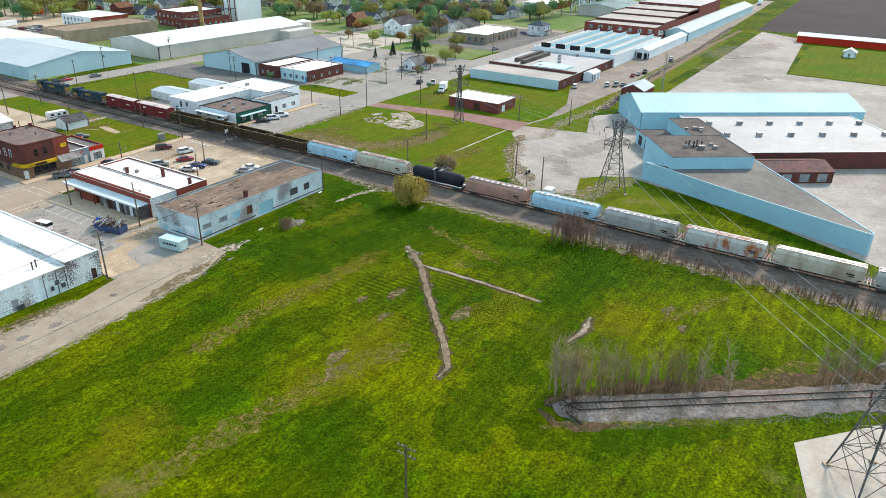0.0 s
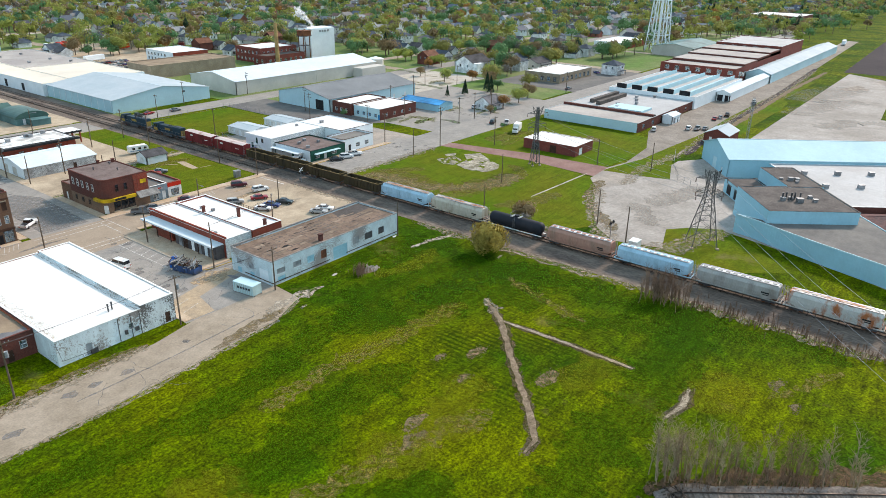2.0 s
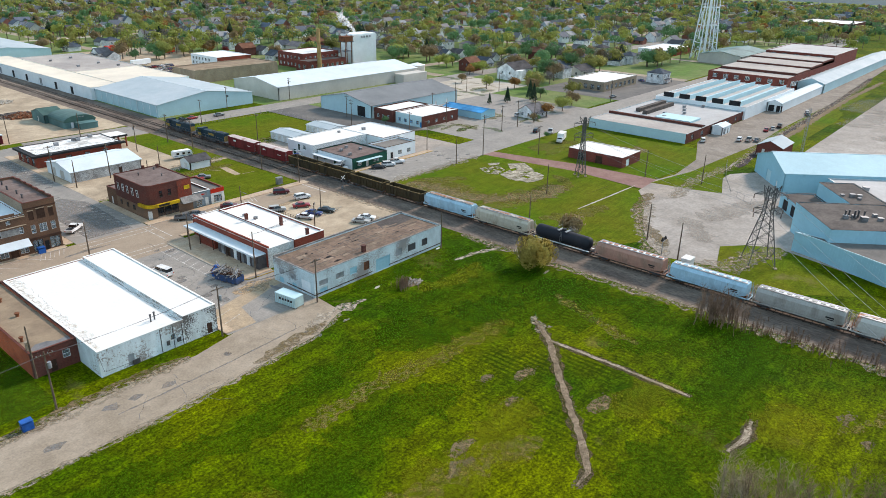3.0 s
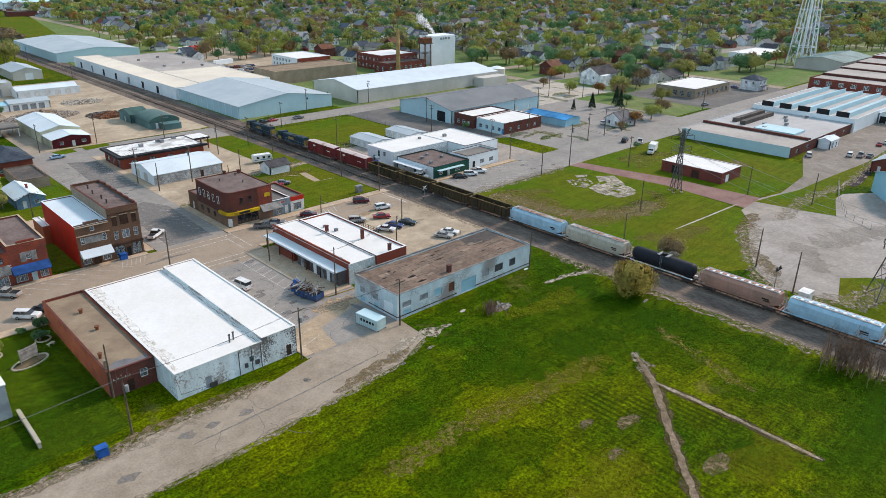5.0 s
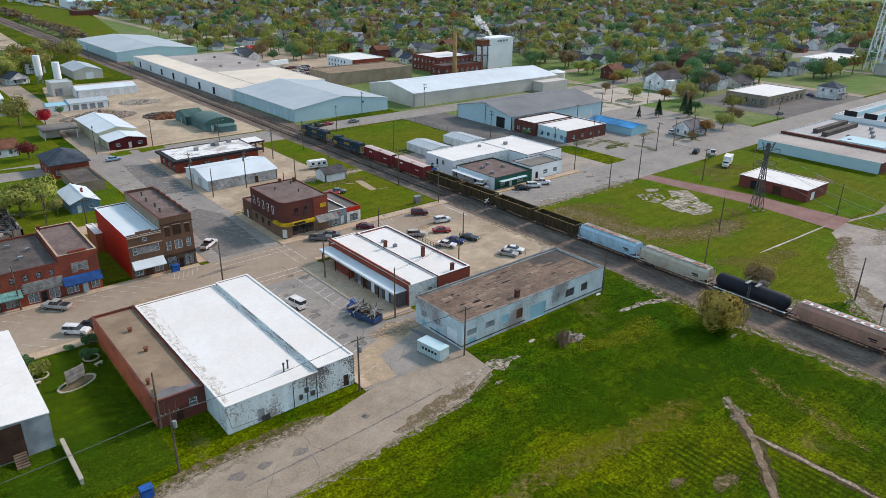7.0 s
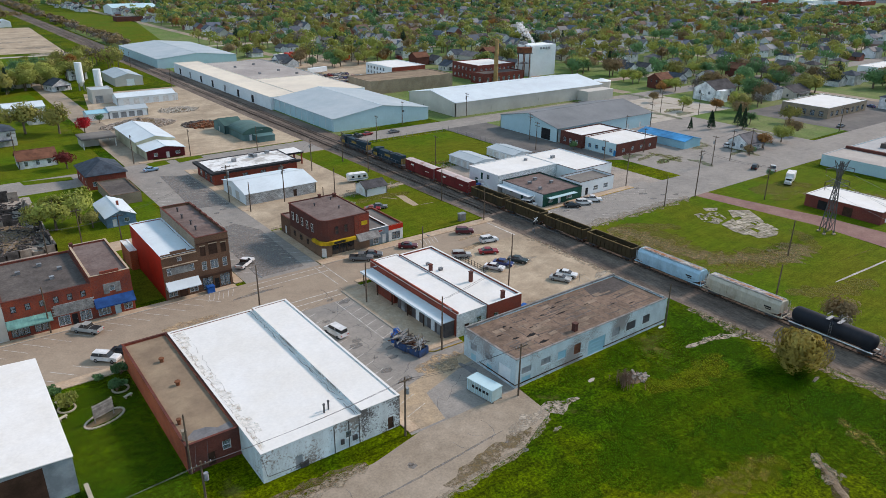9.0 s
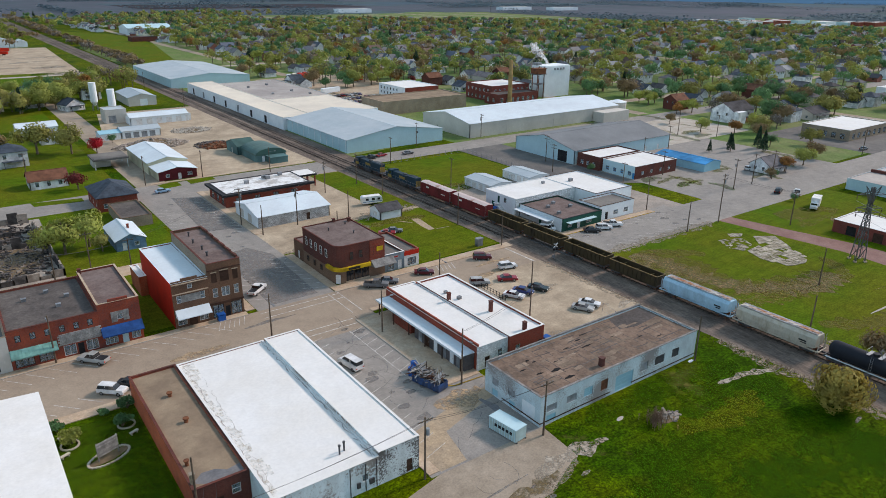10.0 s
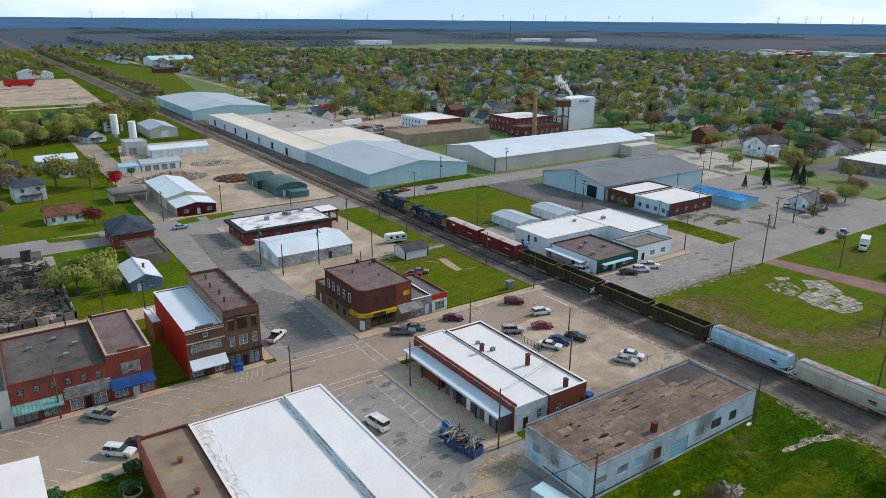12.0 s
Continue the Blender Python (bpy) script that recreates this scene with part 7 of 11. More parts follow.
def locomotive(y, label):
    c = thing("locomotive", label, "locomotive", 56.2, y, 0.65, 0, "goods train")
    b, ye = M["loco_blue"], M["loco_yellow"]
    part("underframe", boxes((-1.5, -10.8, 1.25, 1.5, 10.8, 1.5), (-1.2, -3.0, 0.35, 1.2, 3.0, 1.25)), M["steel_dark"], c)
    part("hood", boxes((-0.95, -8.6, 1.5, 0.95, 5.4, 3.9), (-1.1, -8.7, 3.3, 1.1, -3.8, 4.25)), b, c)
    part("rear_face", boxes((-0.97, -8.78, 1.5, 0.97, -8.72, 3.3)), ye, c, "yellow rear panel")
    bm = bmesh.new()
    prism(bm, [(-1.45, 5.42), (1.45, 5.42), (1.45, 8.0), (-1.45, 8.0)], 1.5, [4.3, 4.3, 4.1, 4.1])
    part("cab", bm, b, c)
    for s in (-1, 1):
        part("cab_window", boxes((min(s * 1.46, s * 1.5), 5.8, 2.9, max(s * 1.46, s * 1.5), 7.4, 3.7)), M["car_glass"], c)
        part("cab_panel", boxes((min(s * 1.46, s * 1.49), 5.5, 1.6, max(s * 1.46, s * 1.49), 7.9, 2.6)), ye, c)
        part("side_letters", boxes((min(s * 0.96, s * 0.975), -2.0, 2.4, max(s * 0.96, s * 0.975), 1.4, 3.2)), ye, c)
        part("handrail", boxes((s * 1.44, -10.6, 2.5, s * 1.44 + 0.04, 5.2, 2.54), *[(s * 1.44, -10.4 + 2.2 * k, 1.5, s * 1.44 + 0.04, -10.36 + 2.2 * k, 2.5) for k in range(8)]), M["steel"], c)
    bm = bmesh.new()
    prism(bm, [(-0.9, 8.02), (0.9, 8.02), (0.9, 10.0), (-0.9, 10.0)], 1.5, [3.0, 3.0, 2.7, 2.7])
    part("nose", bm, b, c)
    for k in range(3):
        bm = bmesh.new()
        tube(bm, 2, (0, -7.6 + 1.7 * k, 4.3), 0.6, 0.08, 16)
        part("roof_fan", bm, M["steel_dark"], c)
    part("exhaust", boxes((-0.4, -1.5, 3.9, 0.4, -0.3, 4.25)), M["steel_dark"], c)
    part("windshield", boxes((-1.2, 8.0, 3.2, 1.2, 8.03, 3.9)), M["car_glass"], c)
    for s in (-1, 1):
        bogie(c, s * 7.2)
        bogie(c, s * 5.0)
    couplers(c, 10.9)


def wagonmat(name, c, c2, edge=(0.5, 0.68)):
    return mat(name, c, 0.6, 0.1, 0.35, 4, 0.05, c2=c2, edge=edge, stretch=(1, 1, 0.45))


M["gond"] = wagonmat("gondola_brown", (0.06, 0.045, 0.024), (0.036, 0.029, 0.02))
M["gond_rim"] = wagonmat("gondola_rim", (0.16, 0.11, 0.045), (0.08, 0.06, 0.03))
M["loco_blue"] = wagonmat("locomotive_blue", (0.02, 0.045, 0.065), (0.03, 0.04, 0.045))
M["loco_yellow"] = wagonmat("grimy_yellow", (0.3, 0.2, 0.05), (0.16, 0.12, 0.05))
M["boxcar_roof"] = wagonmat("chalky_pink_roof", (0.52, 0.43, 0.4), (0.3, 0.13, 0.09), (0.55, 0.7))
M["box_red"] = wagonmat("boxcar_red", (0.17, 0.025, 0.025), (0.11, 0.022, 0.02))
M["hop_blue"] = wagonmat("hopper_pale_blue", (0.36, 0.55, 0.66), (0.27, 0.4, 0.48))
M["hop_beige"] = wagonmat("hopper_beige", (0.5, 0.45, 0.36), (0.33, 0.26, 0.18))
M["hop_pink"] = wagonmat("hopper_faded_pink", (0.43, 0.23, 0.17), (0.3, 0.19, 0.14))
M["hop_grey"] = wagonmat("hopper_grey", (0.37, 0.36, 0.33), (0.24, 0.22, 0.19))
M["hop_rust"] = wagonmat("hopper_rusty_white", (0.47, 0.46, 0.42), (0.36, 0.12, 0.045), (0.46, 0.56))
M["tank_black"] = wagonmat("tank_black", (0.02, 0.022, 0.028), (0.03, 0.03, 0.035))
M["rust_walk"] = wagonmat("rusty_white_roof", (0.5, 0.47, 0.42), (0.36, 0.15, 0.07), (0.4, 0.6))

front = 160.0
for label in ("dark blue and yellow lead diesel locomotive", "dark blue second diesel locomotive with yellow ends"):
    locomotive(front - 11.3, label)
    front -= 22.6
for label in ("dark red boxcar with white roof and graffiti bars", "dark red boxcar with white roof"):
    boxcar(front - 8.6, 17.2, M["box_red"], label)
    front -= 17.2
for k in range(4):
    gondola(front - 7.5, 15.0, "empty dark brown coal gondola with rusty rim")
    front -= 15.0
for kind, label in (("hop_blue", "pale blue covered hopper with rusty roof"), ("hop_beige", "beige covered hopper with rust-streaked roof"), ("tank", "black cylindrical tank car"), ("hop_pink", "faded pink covered hopper car"), ("hop_blue", "clean pale blue covered hopper car"), ("hop_grey", "weathered grey covered hopper car"), ("hop_rust", "white covered hopper car streaked with rust"), ("hop_beige", "beige covered hopper with stained sides"), ("hop_grey", "grey covered hopper car"), ("hop_rust", "rust-streaked white hopper car"), ("hop_blue", "pale blue covered hopper with dusty roof"), ("hop_grey", "dusty grey covered hopper car"), ("hop_beige", "beige covered hopper car"), ("hop_pink", "faded pink hopper car with pale roof")):
    if kind == "tank":
        tank_car(front - 8.6, 17.2, M["tank_black"], label)
        front -= 17.2
    else:
        hopper(front - 8.9, 17.8, M[kind], label, M["rust_walk"] if "rust" in label else None)
        front -= 17.8

# ---- kerbs, sidewalks, markings ----
def sidewalk(pts, label="tan concrete sidewalk with raised kerb"):
    return ground_patch("sidewalk", pts, M["concrete"], 0.15, label, "sidewalk", 0.2)


def kerb(pts, painted=False):
    bm = bmesh.new()
    polytube(bm, [(*p, 0.075) for p in pts], 0.2)
    tagged(part("kerb", bm, M["paint_yellow"] if painted else M["concrete_pale"]), "yellow painted kerb" if painted else "worn concrete kerb", "kerb", "", "structure")


sidewalk(rect(-78, 62.3, -23.0, 63.98))
sidewalk(rect(-3.0, 62.3, 49, 65.1))
sidewalk(rect(-3.2, 65.1, -1.2, 89))
sidewalk(rect(-92, 41.6, -21.6, 44.0))
sidewalk(rect(-6.0, 17.0, 1.55, 47.5), "tan concrete depot platform")
sidewalk(rect(-1.3, 49.2, 16, 50.6))
sidewalk(rect(-22.8, 64, -21.0, 98))
sidewalk(rect(-21.4, -0.4, -19.6, 46.0), "tan concrete walk along a block wall")
sidewalk(rect(-3.4, 108, -1.3, 158))
sidewalk(rect(66, 60.2, 104, 62.5))
sidewalk(rect(-13, 175.0, 44, 176.6))
kerb([(-6.1, 16.9), (-6.1, 47.6), (1.5, 47.6)])
kerb([(-6.2, 17.2), (-4.6, 16.2), (1.4, 15.9)], True)
kerb([(-23.0, 62.2), (-78, 62.2)])
kerb([(-3.3, 62.2), (20, 62.2)], False)
kerb([(66, 60.1), (104, 60.1)], True)


def stripes(label, segs, w=0.12, z=0.052, m=None):
    """Painted lines, each a piece of its own under one marking."""
    t = thing("road_marking", label, "road marking")
    t["kind"] = "structure"
    for (x0, y0), (x1, y1) in segs:
        d = Vector((x1 - x0, y1 - y0, 0))
        n = Vector((-d.y, d.x, 0)).normalized() * w / 2
        bm = bmesh.new()
        bm.faces.new([bm.verts.new(p) for p in ((x0 - n.x, y0 - n.y, z), (x1 - n.x, y1 - n.y, z), (x1 + n.x, y1 + n.y, z), (x0 + n.x, y0 + n.y, z))])
        part("line", bm, m or M["paint_line"], t)


stripes("worn white angled parking lines along main street", [((-77.0 + 3.45 * i, 61.6), (-73.2 + 3.45 * i, 57.4)) for i in range(14)])
stripes("worn white angled parking lines on the south kerb", [((-85.0 + 3.45 * i, 48.4), (-81.6 + 3.45 * i, 44.8)) for i in range(17)])
stripes("white angled parking lines on the cross street", [((-3.5, 66 + 3.0 * i), (-8.3, 68.0 + 3.0 * i)) for i in range(8)] + [((-20.6, 69 + 3.0 * i), (-16.2, 67.2 + 3.0 * i)) for i in range(7)])
stripes("faded white parking lines beyond the yard", [((-3.5, 112 + 3.0 * i), (-8.0, 114.0 + 3.0 * i)) for i in range(12)] + [((-20.6, 112 + 3.0 * i), (-16.4, 110.4 + 3.0 * i)) for i in range(12)])
stripes("worn white crosswalk lines", [((-21, 61.2), (-3, 61.2)), ((-21, 58.8), (-3, 58.8)), ((-5.0, 62), (-5.0, 51)), ((-2.8, 62), (-2.8, 51)), ((-20.8, 48.6), (-6.4, 48.6)), ((-20.8, 46.4), (-6.6, 46.4))], 0.2)
stripes("white parking lines in the side lot", [((-19.5, 3 + 3.1 * i), (-15.2, 4.4 + 3.1 * i)) for i in range(14)])
stripes("white parking bay lines by the platform", [((-6.6, 24 + 2.9 * i), (-9.6, 22.8 + 2.9 * i)) for i in range(8)] + [((-9.6, 22), (-9.6, 44))])
stripes("white angled parking lines by the tavern", [((67 + 3.2 * i, 59.8), (70.8 + 3.2 * i, 55.6)) for i in range(12)] + [((70 + 3.2 * i, 48.8), (73.6 + 3.2 * i, 44.9)) for i in range(11)])
stripes("white hatched no-parking box", [((24 + 1.1 * i, 61.9), (22.6 + 1.1 * i, 58.2)) for i in range(5)] + [((-29 + 1.0 * i, 61.9), (-30.4 + 1.0 * i, 58.6)) for i in range(6)] + [((36 + 1.1 * i, 61.9), (34.6 + 1.1 * i, 58.2)) for i in range(5)])
stripes("faded white stop line at the crossing", [((46, 51), (46, 62)), ((66, 45), (66, 60))], 0.4)
# wooden and rubber crossing panels between the rails
cross = thing("level_crossing", "dark rubber level crossing panels", "level crossing", 56.2, 53.3, 0.0)
for k in range(9):
    for x in (-1.2, 0.0, 1.2):
        part("panel", cached(("xp", x), lambda: mesh("panel", boxes((-0.42, -1.0, 0.3, 0.42, 1.0, 0.6)), M["asphalt_dark"])), None, cross).location = (x, -8 + 2.02 * k, 0)
tagged(cross, kind="structure")
# patches and cracks in the asphalt
r = random.Random(21)
pt = thing("road_patch", "dark tar patches and crack seal on asphalt", "road patch")
pt["kind"] = "structure"
for _ in range(130):
    zone = r.choice(((-20, 0, -2, 48), (-20, 12, -8, 46), (-20, 64, -4, 155), (64, 46, 110, 60), (-60, -14, -8, -5)))
    x, y = r.uniform(zone[0], zone[2]), r.uniform(zone[1], zone[3])
    pts, a = [], r.uniform(0, 6.28)
    if r.random() < 0.6:
        p = Vector((x, y, 0))
        bm = bmesh.new()
        for _ in range(r.randint(3, 7)):
            a += r.uniform(-0.6, 0.6)
            q = p + Vector((math.cos(a), math.sin(a), 0)) * r.uniform(0.6, 1.6)
            n = Vector((-math.sin(a), math.cos(a), 0)) * 0.04
            bm.faces.new([bm.verts.new((v.x, v.y, 0.045)) for v in (p - n, q - n, q + n, p + n)])
            p = q
    else:
        bm = bmesh.new()
        s = r.uniform(0.3, 1.5)
        bm.faces.new([bm.verts.new((x + s * r.uniform(0.6, 1.2) * math.cos(k), y + 0.7 * s * r.uniform(0.6, 1.2) * math.sin(k), 0.045)) for k in [6.283 * i / 9 for i in range(9)]])
    part("patch", bm, M["patch_dark"], pt)

# ---- broken slabs and bare soil ----
slab = thing("broken_slab", "cracked pale concrete foundation slab in grass", "slab", 103, 24)
slab["kind"] = "structure"


def cracked(poly, least, most, r):
    """Splits a polygon again and again across its longer side into irregular pieces."""
    area = abs(sum(p[0] * q[1] - q[0] * p[1] for p, q in zip(poly, poly[1:] + poly[:1]))) / 2
    if area < r.uniform(least, most):
        return [poly]
    cx, cy = sum(p[0] for p in poly) / len(poly), sum(p[1] for p in poly) / len(poly)
    far = max(poly, key=lambda p: math.hypot(p[0] - cx, p[1] - cy))
    ang = math.atan2(far[1] - cy, far[0] - cx)
    ang = round((ang + 0.2) / (math.pi / 2)) * math.pi / 2 - 0.2 + r.gauss(0, 0.13)
    nx, ny = math.cos(ang), math.sin(ang)
    cut = nx * cx + ny * cy + r.gauss(0, 0.12) * math.sqrt(area)
    sides = ([], [])
    for p, q in zip(poly, poly[1:] + poly[:1]):
        dp, dq = nx * p[0] + ny * p[1] - cut, nx * q[0] + ny * q[1] - cut
        sides[dp > 0].append(p)
        if (dp > 0) != (dq > 0):
            f = dp / (dp - dq)
            m = (p[0] + (q[0] - p[0]) * f, p[1] + (q[1] - p[1]) * f)
            sides[0].append(m)
            sides[1].append(m)
    return [piece for side in sides if len(side) > 2 for piece in cracked(side, least, most, r)]


r = random.Random(5)
for outline, least, most, keep in (([(5.6, 6.5), (10.5, 2.8), (7.0, -2.5), (4.8, -5.3), (2.4, -10.8), (-2.0, -12.4), (-5.7, -11.9), (-8.7, -10.3), (-8.6, -4.0), (-6.5, 0.8), (0.5, 1.5)], 1.2, 7.0, 0.9), ([(-5.7, 9.9), (-2.4, 9.2), (1.5, 7.0), (-1.0, 2.6), (-7.0, 1.2), (-8.5, 4.7)], 0.5, 1.8, 0.5), ([(1.3, 11.7), (5.1, 9.3), (2.6, 7.9), (-0.4, 9.6)], 1.5, 4.0, 1.0)):
    for piece in cracked(outline, least, most, r):
        if r.random() > keep:
            continue
        cx, cy = sum(p[0] for p in piece) / len(piece), sum(p[1] for p in piece) / len(piece)
        pts = []
        for p in piece:
            d = math.hypot(p[0] - cx, p[1] - cy)
            f = max(0.3, 1 - r.uniform(0.05, 0.22) / max(d, 0.1))
            pts.append((cx + (p[0] - cx) * f, cy + (p[1] - cy) * f))
        bm = bmesh.new()
        prism(bm, pts, -0.02, 0.1 + r.uniform(0, 0.05))
        part("slab_piece", bm, M["slab_piece"], slab)


def strip(name, pts, w, material, z, label, category, jag=0.3, seed=3):
    r = random.Random(seed)
    fine = []
    for a, b in zip(pts, pts[1:]):
        n = max(2, int(math.dist(a, b) / 1.2))
        fine += [(a[0] + (b[0] - a[0]) * k / n, a[1] + (b[1] - a[1]) * k / n) for k in range(n)]
    fine.append(pts[-1])
    left, right = [], []
    for i, p in enumerate(fine):
        q, o = fine[min(i + 1, len(fine) - 1)], fine[max(i - 1, 0)]
        d = Vector((q[0] - o[0], q[1] - o[1], 0)).normalized()
        end = min(1.0, 0.35 + min(i, len(fine) - 1 - i) * 0.25)
        a, b = w / 2 * end * r.uniform(1 - jag, 1 + jag), w / 2 * end * r.uniform(1 - jag, 1 + jag)
        left.append((p[0] - d.y * a, p[1] + d.x * a))
        right.append((p[0] + d.y * b, p[1] - d.x * b))
    bm = bmesh.new()
    lo = [bm.verts.new((*p, z)) for p in left]
    hi = [bm.verts.new((*p, z)) for p in right]
    mid = [bm.verts.new(((a[0] + b[0]) / 2, (a[1] + b[1]) / 2, z + 0.02)) for a, b in zip(left, right)]
    for i in range(len(lo) - 1):
        bm.faces.new((lo[i], lo[i + 1], mid[i + 1], mid[i]))
        bm.faces.new((mid[i], mid[i + 1], hi[i + 1], hi[i]))
    return tagged(part(name, bm, material), label, category, "", "structure")


def clods(name, pts, w, n, size, material, label, seed=1):
    r = random.Random(seed)
    bm = bmesh.new()
    for _ in range(n):
        k = r.randrange(len(pts) - 1)
        f = r.random()
        x = pts[k][0] + (pts[k + 1][0] - pts[k][0]) * f + r.uniform(-w, w)
        y = pts[k][1] + (pts[k + 1][1] - pts[k][1]) * f + r.uniform(-w, w)
        s = size * r.uniform(0.3, 1.0)
        top = bm.verts.new((x + r.uniform(-s, s) * 0.3, y + r.uniform(-s, s) * 0.3, s * 0.8))
        base = [bm.verts.new((x + s * math.cos(a) * r.uniform(0.6, 1), y + s * math.sin(a) * r.uniform(0.6, 1), 0.0)) for a in (0, 1.26, 2.51, 3.77, 5.03)]
        for i in range(5):
            bm.faces.new((base[i], base[(i + 1) % 5], top))
    return tagged(part(name, bm, material), label, "soil", "", "stuff")


T1 = [(21.2, -39.4), (16.3, -45.6), (6.0, -54.6), (-3.8, -63.8), (-10.0, -68.6), (-13.4, -68.9)]
T2 = [(16.6, -45.2), (17.0, -59.0), (16.6, -71.8)]
T3 = [(16.5, -81.4), (11.6, -82.1), (7.0, -81.2)]
for k, (t, w) in enumerate(((T1, 1.0), (T2, 0.75), (T3, 1.1))):
    strip("dirt_trench", t, w, M["rut_brown"] if k == 0 else M["rut"], 0.045, "pale filled trench scar across the meadow", "ground", 0.4, k)
    strip("trench_edge", [(x - 0.1, y - 0.05) for x, y in t], w * 2.1, M["trench_earth"], 0.03, "dark loose earth beside the trench", "ground", 0.5, k + 40)
    clods("trench_clods", t, w * 0.8, 760, 0.2, M["earth"], "dark earth clods along the trench edges", k)
strip("dirt_trench", [(22.6, -38.0), (20.0, -41.5), (17.5, -42.5)], 3.4, M["patch_gravel"], 0.05, "bare trodden earth at the trench end", "ground", 0.6, 9)
strip("bare_strip", [(-30, -33), (-11.5, -32.3), (-1.8, -34.5), (7.9, -34.5), (17.5, -34.6)], 3.6, M["dry_grass"], 0.02, "dry brownish grass band across the meadow", "ground", 0.5, 5)
strip("bare_strip", [(-62, -50), (-40, -52), (-20, -56), (-8, -60)], 4.0, M["dry_grass"], 0.02, "dry grass band in the meadow", "ground", 0.6, 6)
strip("bare_strip", [(22, -92), (30, -96), (38, -100)], 2.4, M["dry_grass"], 0.02, "dry grass patch in the meadow", "ground", 0.6, 7)
strip("bare_strip", [(26, -58), (30, -44), (34, -36)], 3.0, M["dry_grass"], 0.02, "dry grass band near the tracks", "ground", 0.6, 8)
for x, y, s in ((4.2, -48.5, 2.4), (5.0, -62.0, 2.8), (-3.5, -51.4, 1.6), (-17.4, -52.8, 2.6), (-20.8, -55.0, 2.8), (26.7, -92.3, 2.0), (22, -96, 1.2), (-1.0, -44.5, 1.4)):
    strip("bare_spot", [(x - s, y - 0.2), (x, y + 0.3), (x + s, y - 0.1)], s * 1.1, M["bare_earth"], 0.03, "bare brown earth spot in the meadow", "ground", 0.6, int(x * 7) % 97)
    clods("spot_clods", [(x - s, y), (x + s, y)], s * 0.6, 60, 0.16, M["earth"], "loose earth clods on a bare spot", int(y * 3) % 89)
strip("concrete_scrap", [(-9.6, -9.6), (-5.0, -8.0), (-1.0, -8.4), (5.5, -8.8)], 2.6, M["broken_concrete"], 0.055, "broken pale pavement edge in the grass", "pavement", 0.6, 11)
strip("concrete_scrap", [(-4.0, -12.7), (-2.2, -12.4)], 1.4, M["broken_concrete"], 0.05, "broken pavement scrap in the grass", "pavement", 0.5, 12)
strip("concrete_scrap", [(33, -9.2), (40, -10.2), (47, -12.4)], 1.6, M["broken_concrete"], 0.05, "broken concrete strip in the grass", "pavement", 0.6, 13)
strip("concrete_scrap", [(10.2, -6.6), (11.8, -6.3)], 1.2, M["concrete_pale"], 0.06, "small concrete cover slab in grass", "pavement", 0.2, 14)
strip("concrete_scrap", [(35.0, -1.9), (36.4, -1.7)], 1.2, M["white_siding"], 0.06, "pale board lying in the grass", "pavement", 0.2, 15)
strip("concrete_scrap", [(40.6, -28.6), (43.2, -28.2)], 1.1, M["broken_concrete"], 0.05, "small bare concrete patch", "pavement", 0.4, 16)
strip("bare_strip", [(58.9, 31), (62.5, 15), (72.6, 6.8), (89, 3.7), (100, 6)], 8, M["dry_grass"], 0.05, "bare arc across the vacant lot", "ground", 0.4, 17)
strip("bare_strip", [(69, 40), (70.8, 31.6), (71.5, 20), (76, 10.4), (86, 3), (100, 4)], 8, M["worn_earth"], 0.056, "worn brown earth curving across the vacant lot", "ground", 0.5, 33)
ground_patch("pavement", [(39.2, 96.1), (38.0, 89.7), (37.8, 84.8), (39.7, 84.8), (41.3, 95.3)], M["sand_concrete"], 0.045, "old concrete path on the corner lawn", "path", 0.06)
strip("bare_strip", [(34.6, 96.8), (37.6, 92.8)], 0.6, M["sand_concrete"], 0.05, "thin worn path on the lawn", "path", 0.3, 51)
strip("bare_strip", [(40.2, 84.6), (44.4, 84.2)], 0.5, M["sand_concrete"], 0.05, "thin worn path on the lawn", "path", 0.3, 52)
strip("ditch", strip_ditch, 2.6, M["earth"], 0.06, "dark weedy ditch along the yard", "ground", 0.5, 61)
strip("bare_strip", [(140, 24), (152, 16), (160, 4)], 9, M["worn_earth"], 0.052, "bare brown patch on the shed lawn", "ground", 0.5, 62)
strip("bare_strip", [(84, -11.4), (100, -12.2), (116, -12.9)], 0.5, M["concrete_pale"], 0.06, "thin pale kerb line in the grass", "ground", 0.2, 18)
strip("bare_strip", [(95, -6.0), (113, -7.3)], 0.4, M["dry_grass"], 0.06, "thin worn line in the grass", "ground", 0.2, 19)
strip("bare_strip", [(112, -20), (96, -23.5), (87, -29), (80, -36), (74, -42)], 3.5, M["bare_earth"], 0.05, "reddish bare edge of the gravel yard", "ground", 0.5, 20)
strip("bare_strip", [(-90, -4.6), (-60, -3.6), (-44, -2.2), (-30, -2.6)], 2.4, M["bare_earth"], 0.045, "bare brown road verge", "ground", 0.5, 22)
strip("bare_strip", [(-80, -15.3), (-45, -15.2), (-28, -14.4), (-12, -12.9), (-2, -10)], 1.5, M["patch_gravel"], 0.045, "worn gravel road shoulder", "ground", 0.5, 23)
strip("bare_strip", [(128, 28), (140, 30), (150, 22)], 5, M["dry_grass"], 0.05, "dry lawn patch by the brick shed", "ground", 0.5, 24)
strip("wheel_track", [(-46, -9.6), (-28, -9.2), (-10, -8.0)], 0.35, M["patch_dark"], 0.04, "dark wheel-worn line on the back road", "road patch", 0.5, 25)
strip("stain", [(-24, -12.6), (-15, -11.6), (-6, -9.8)], 2.2, M["bare_earth"], 0.038, "muddy stain on the back road", "road patch", 0.6, 26)

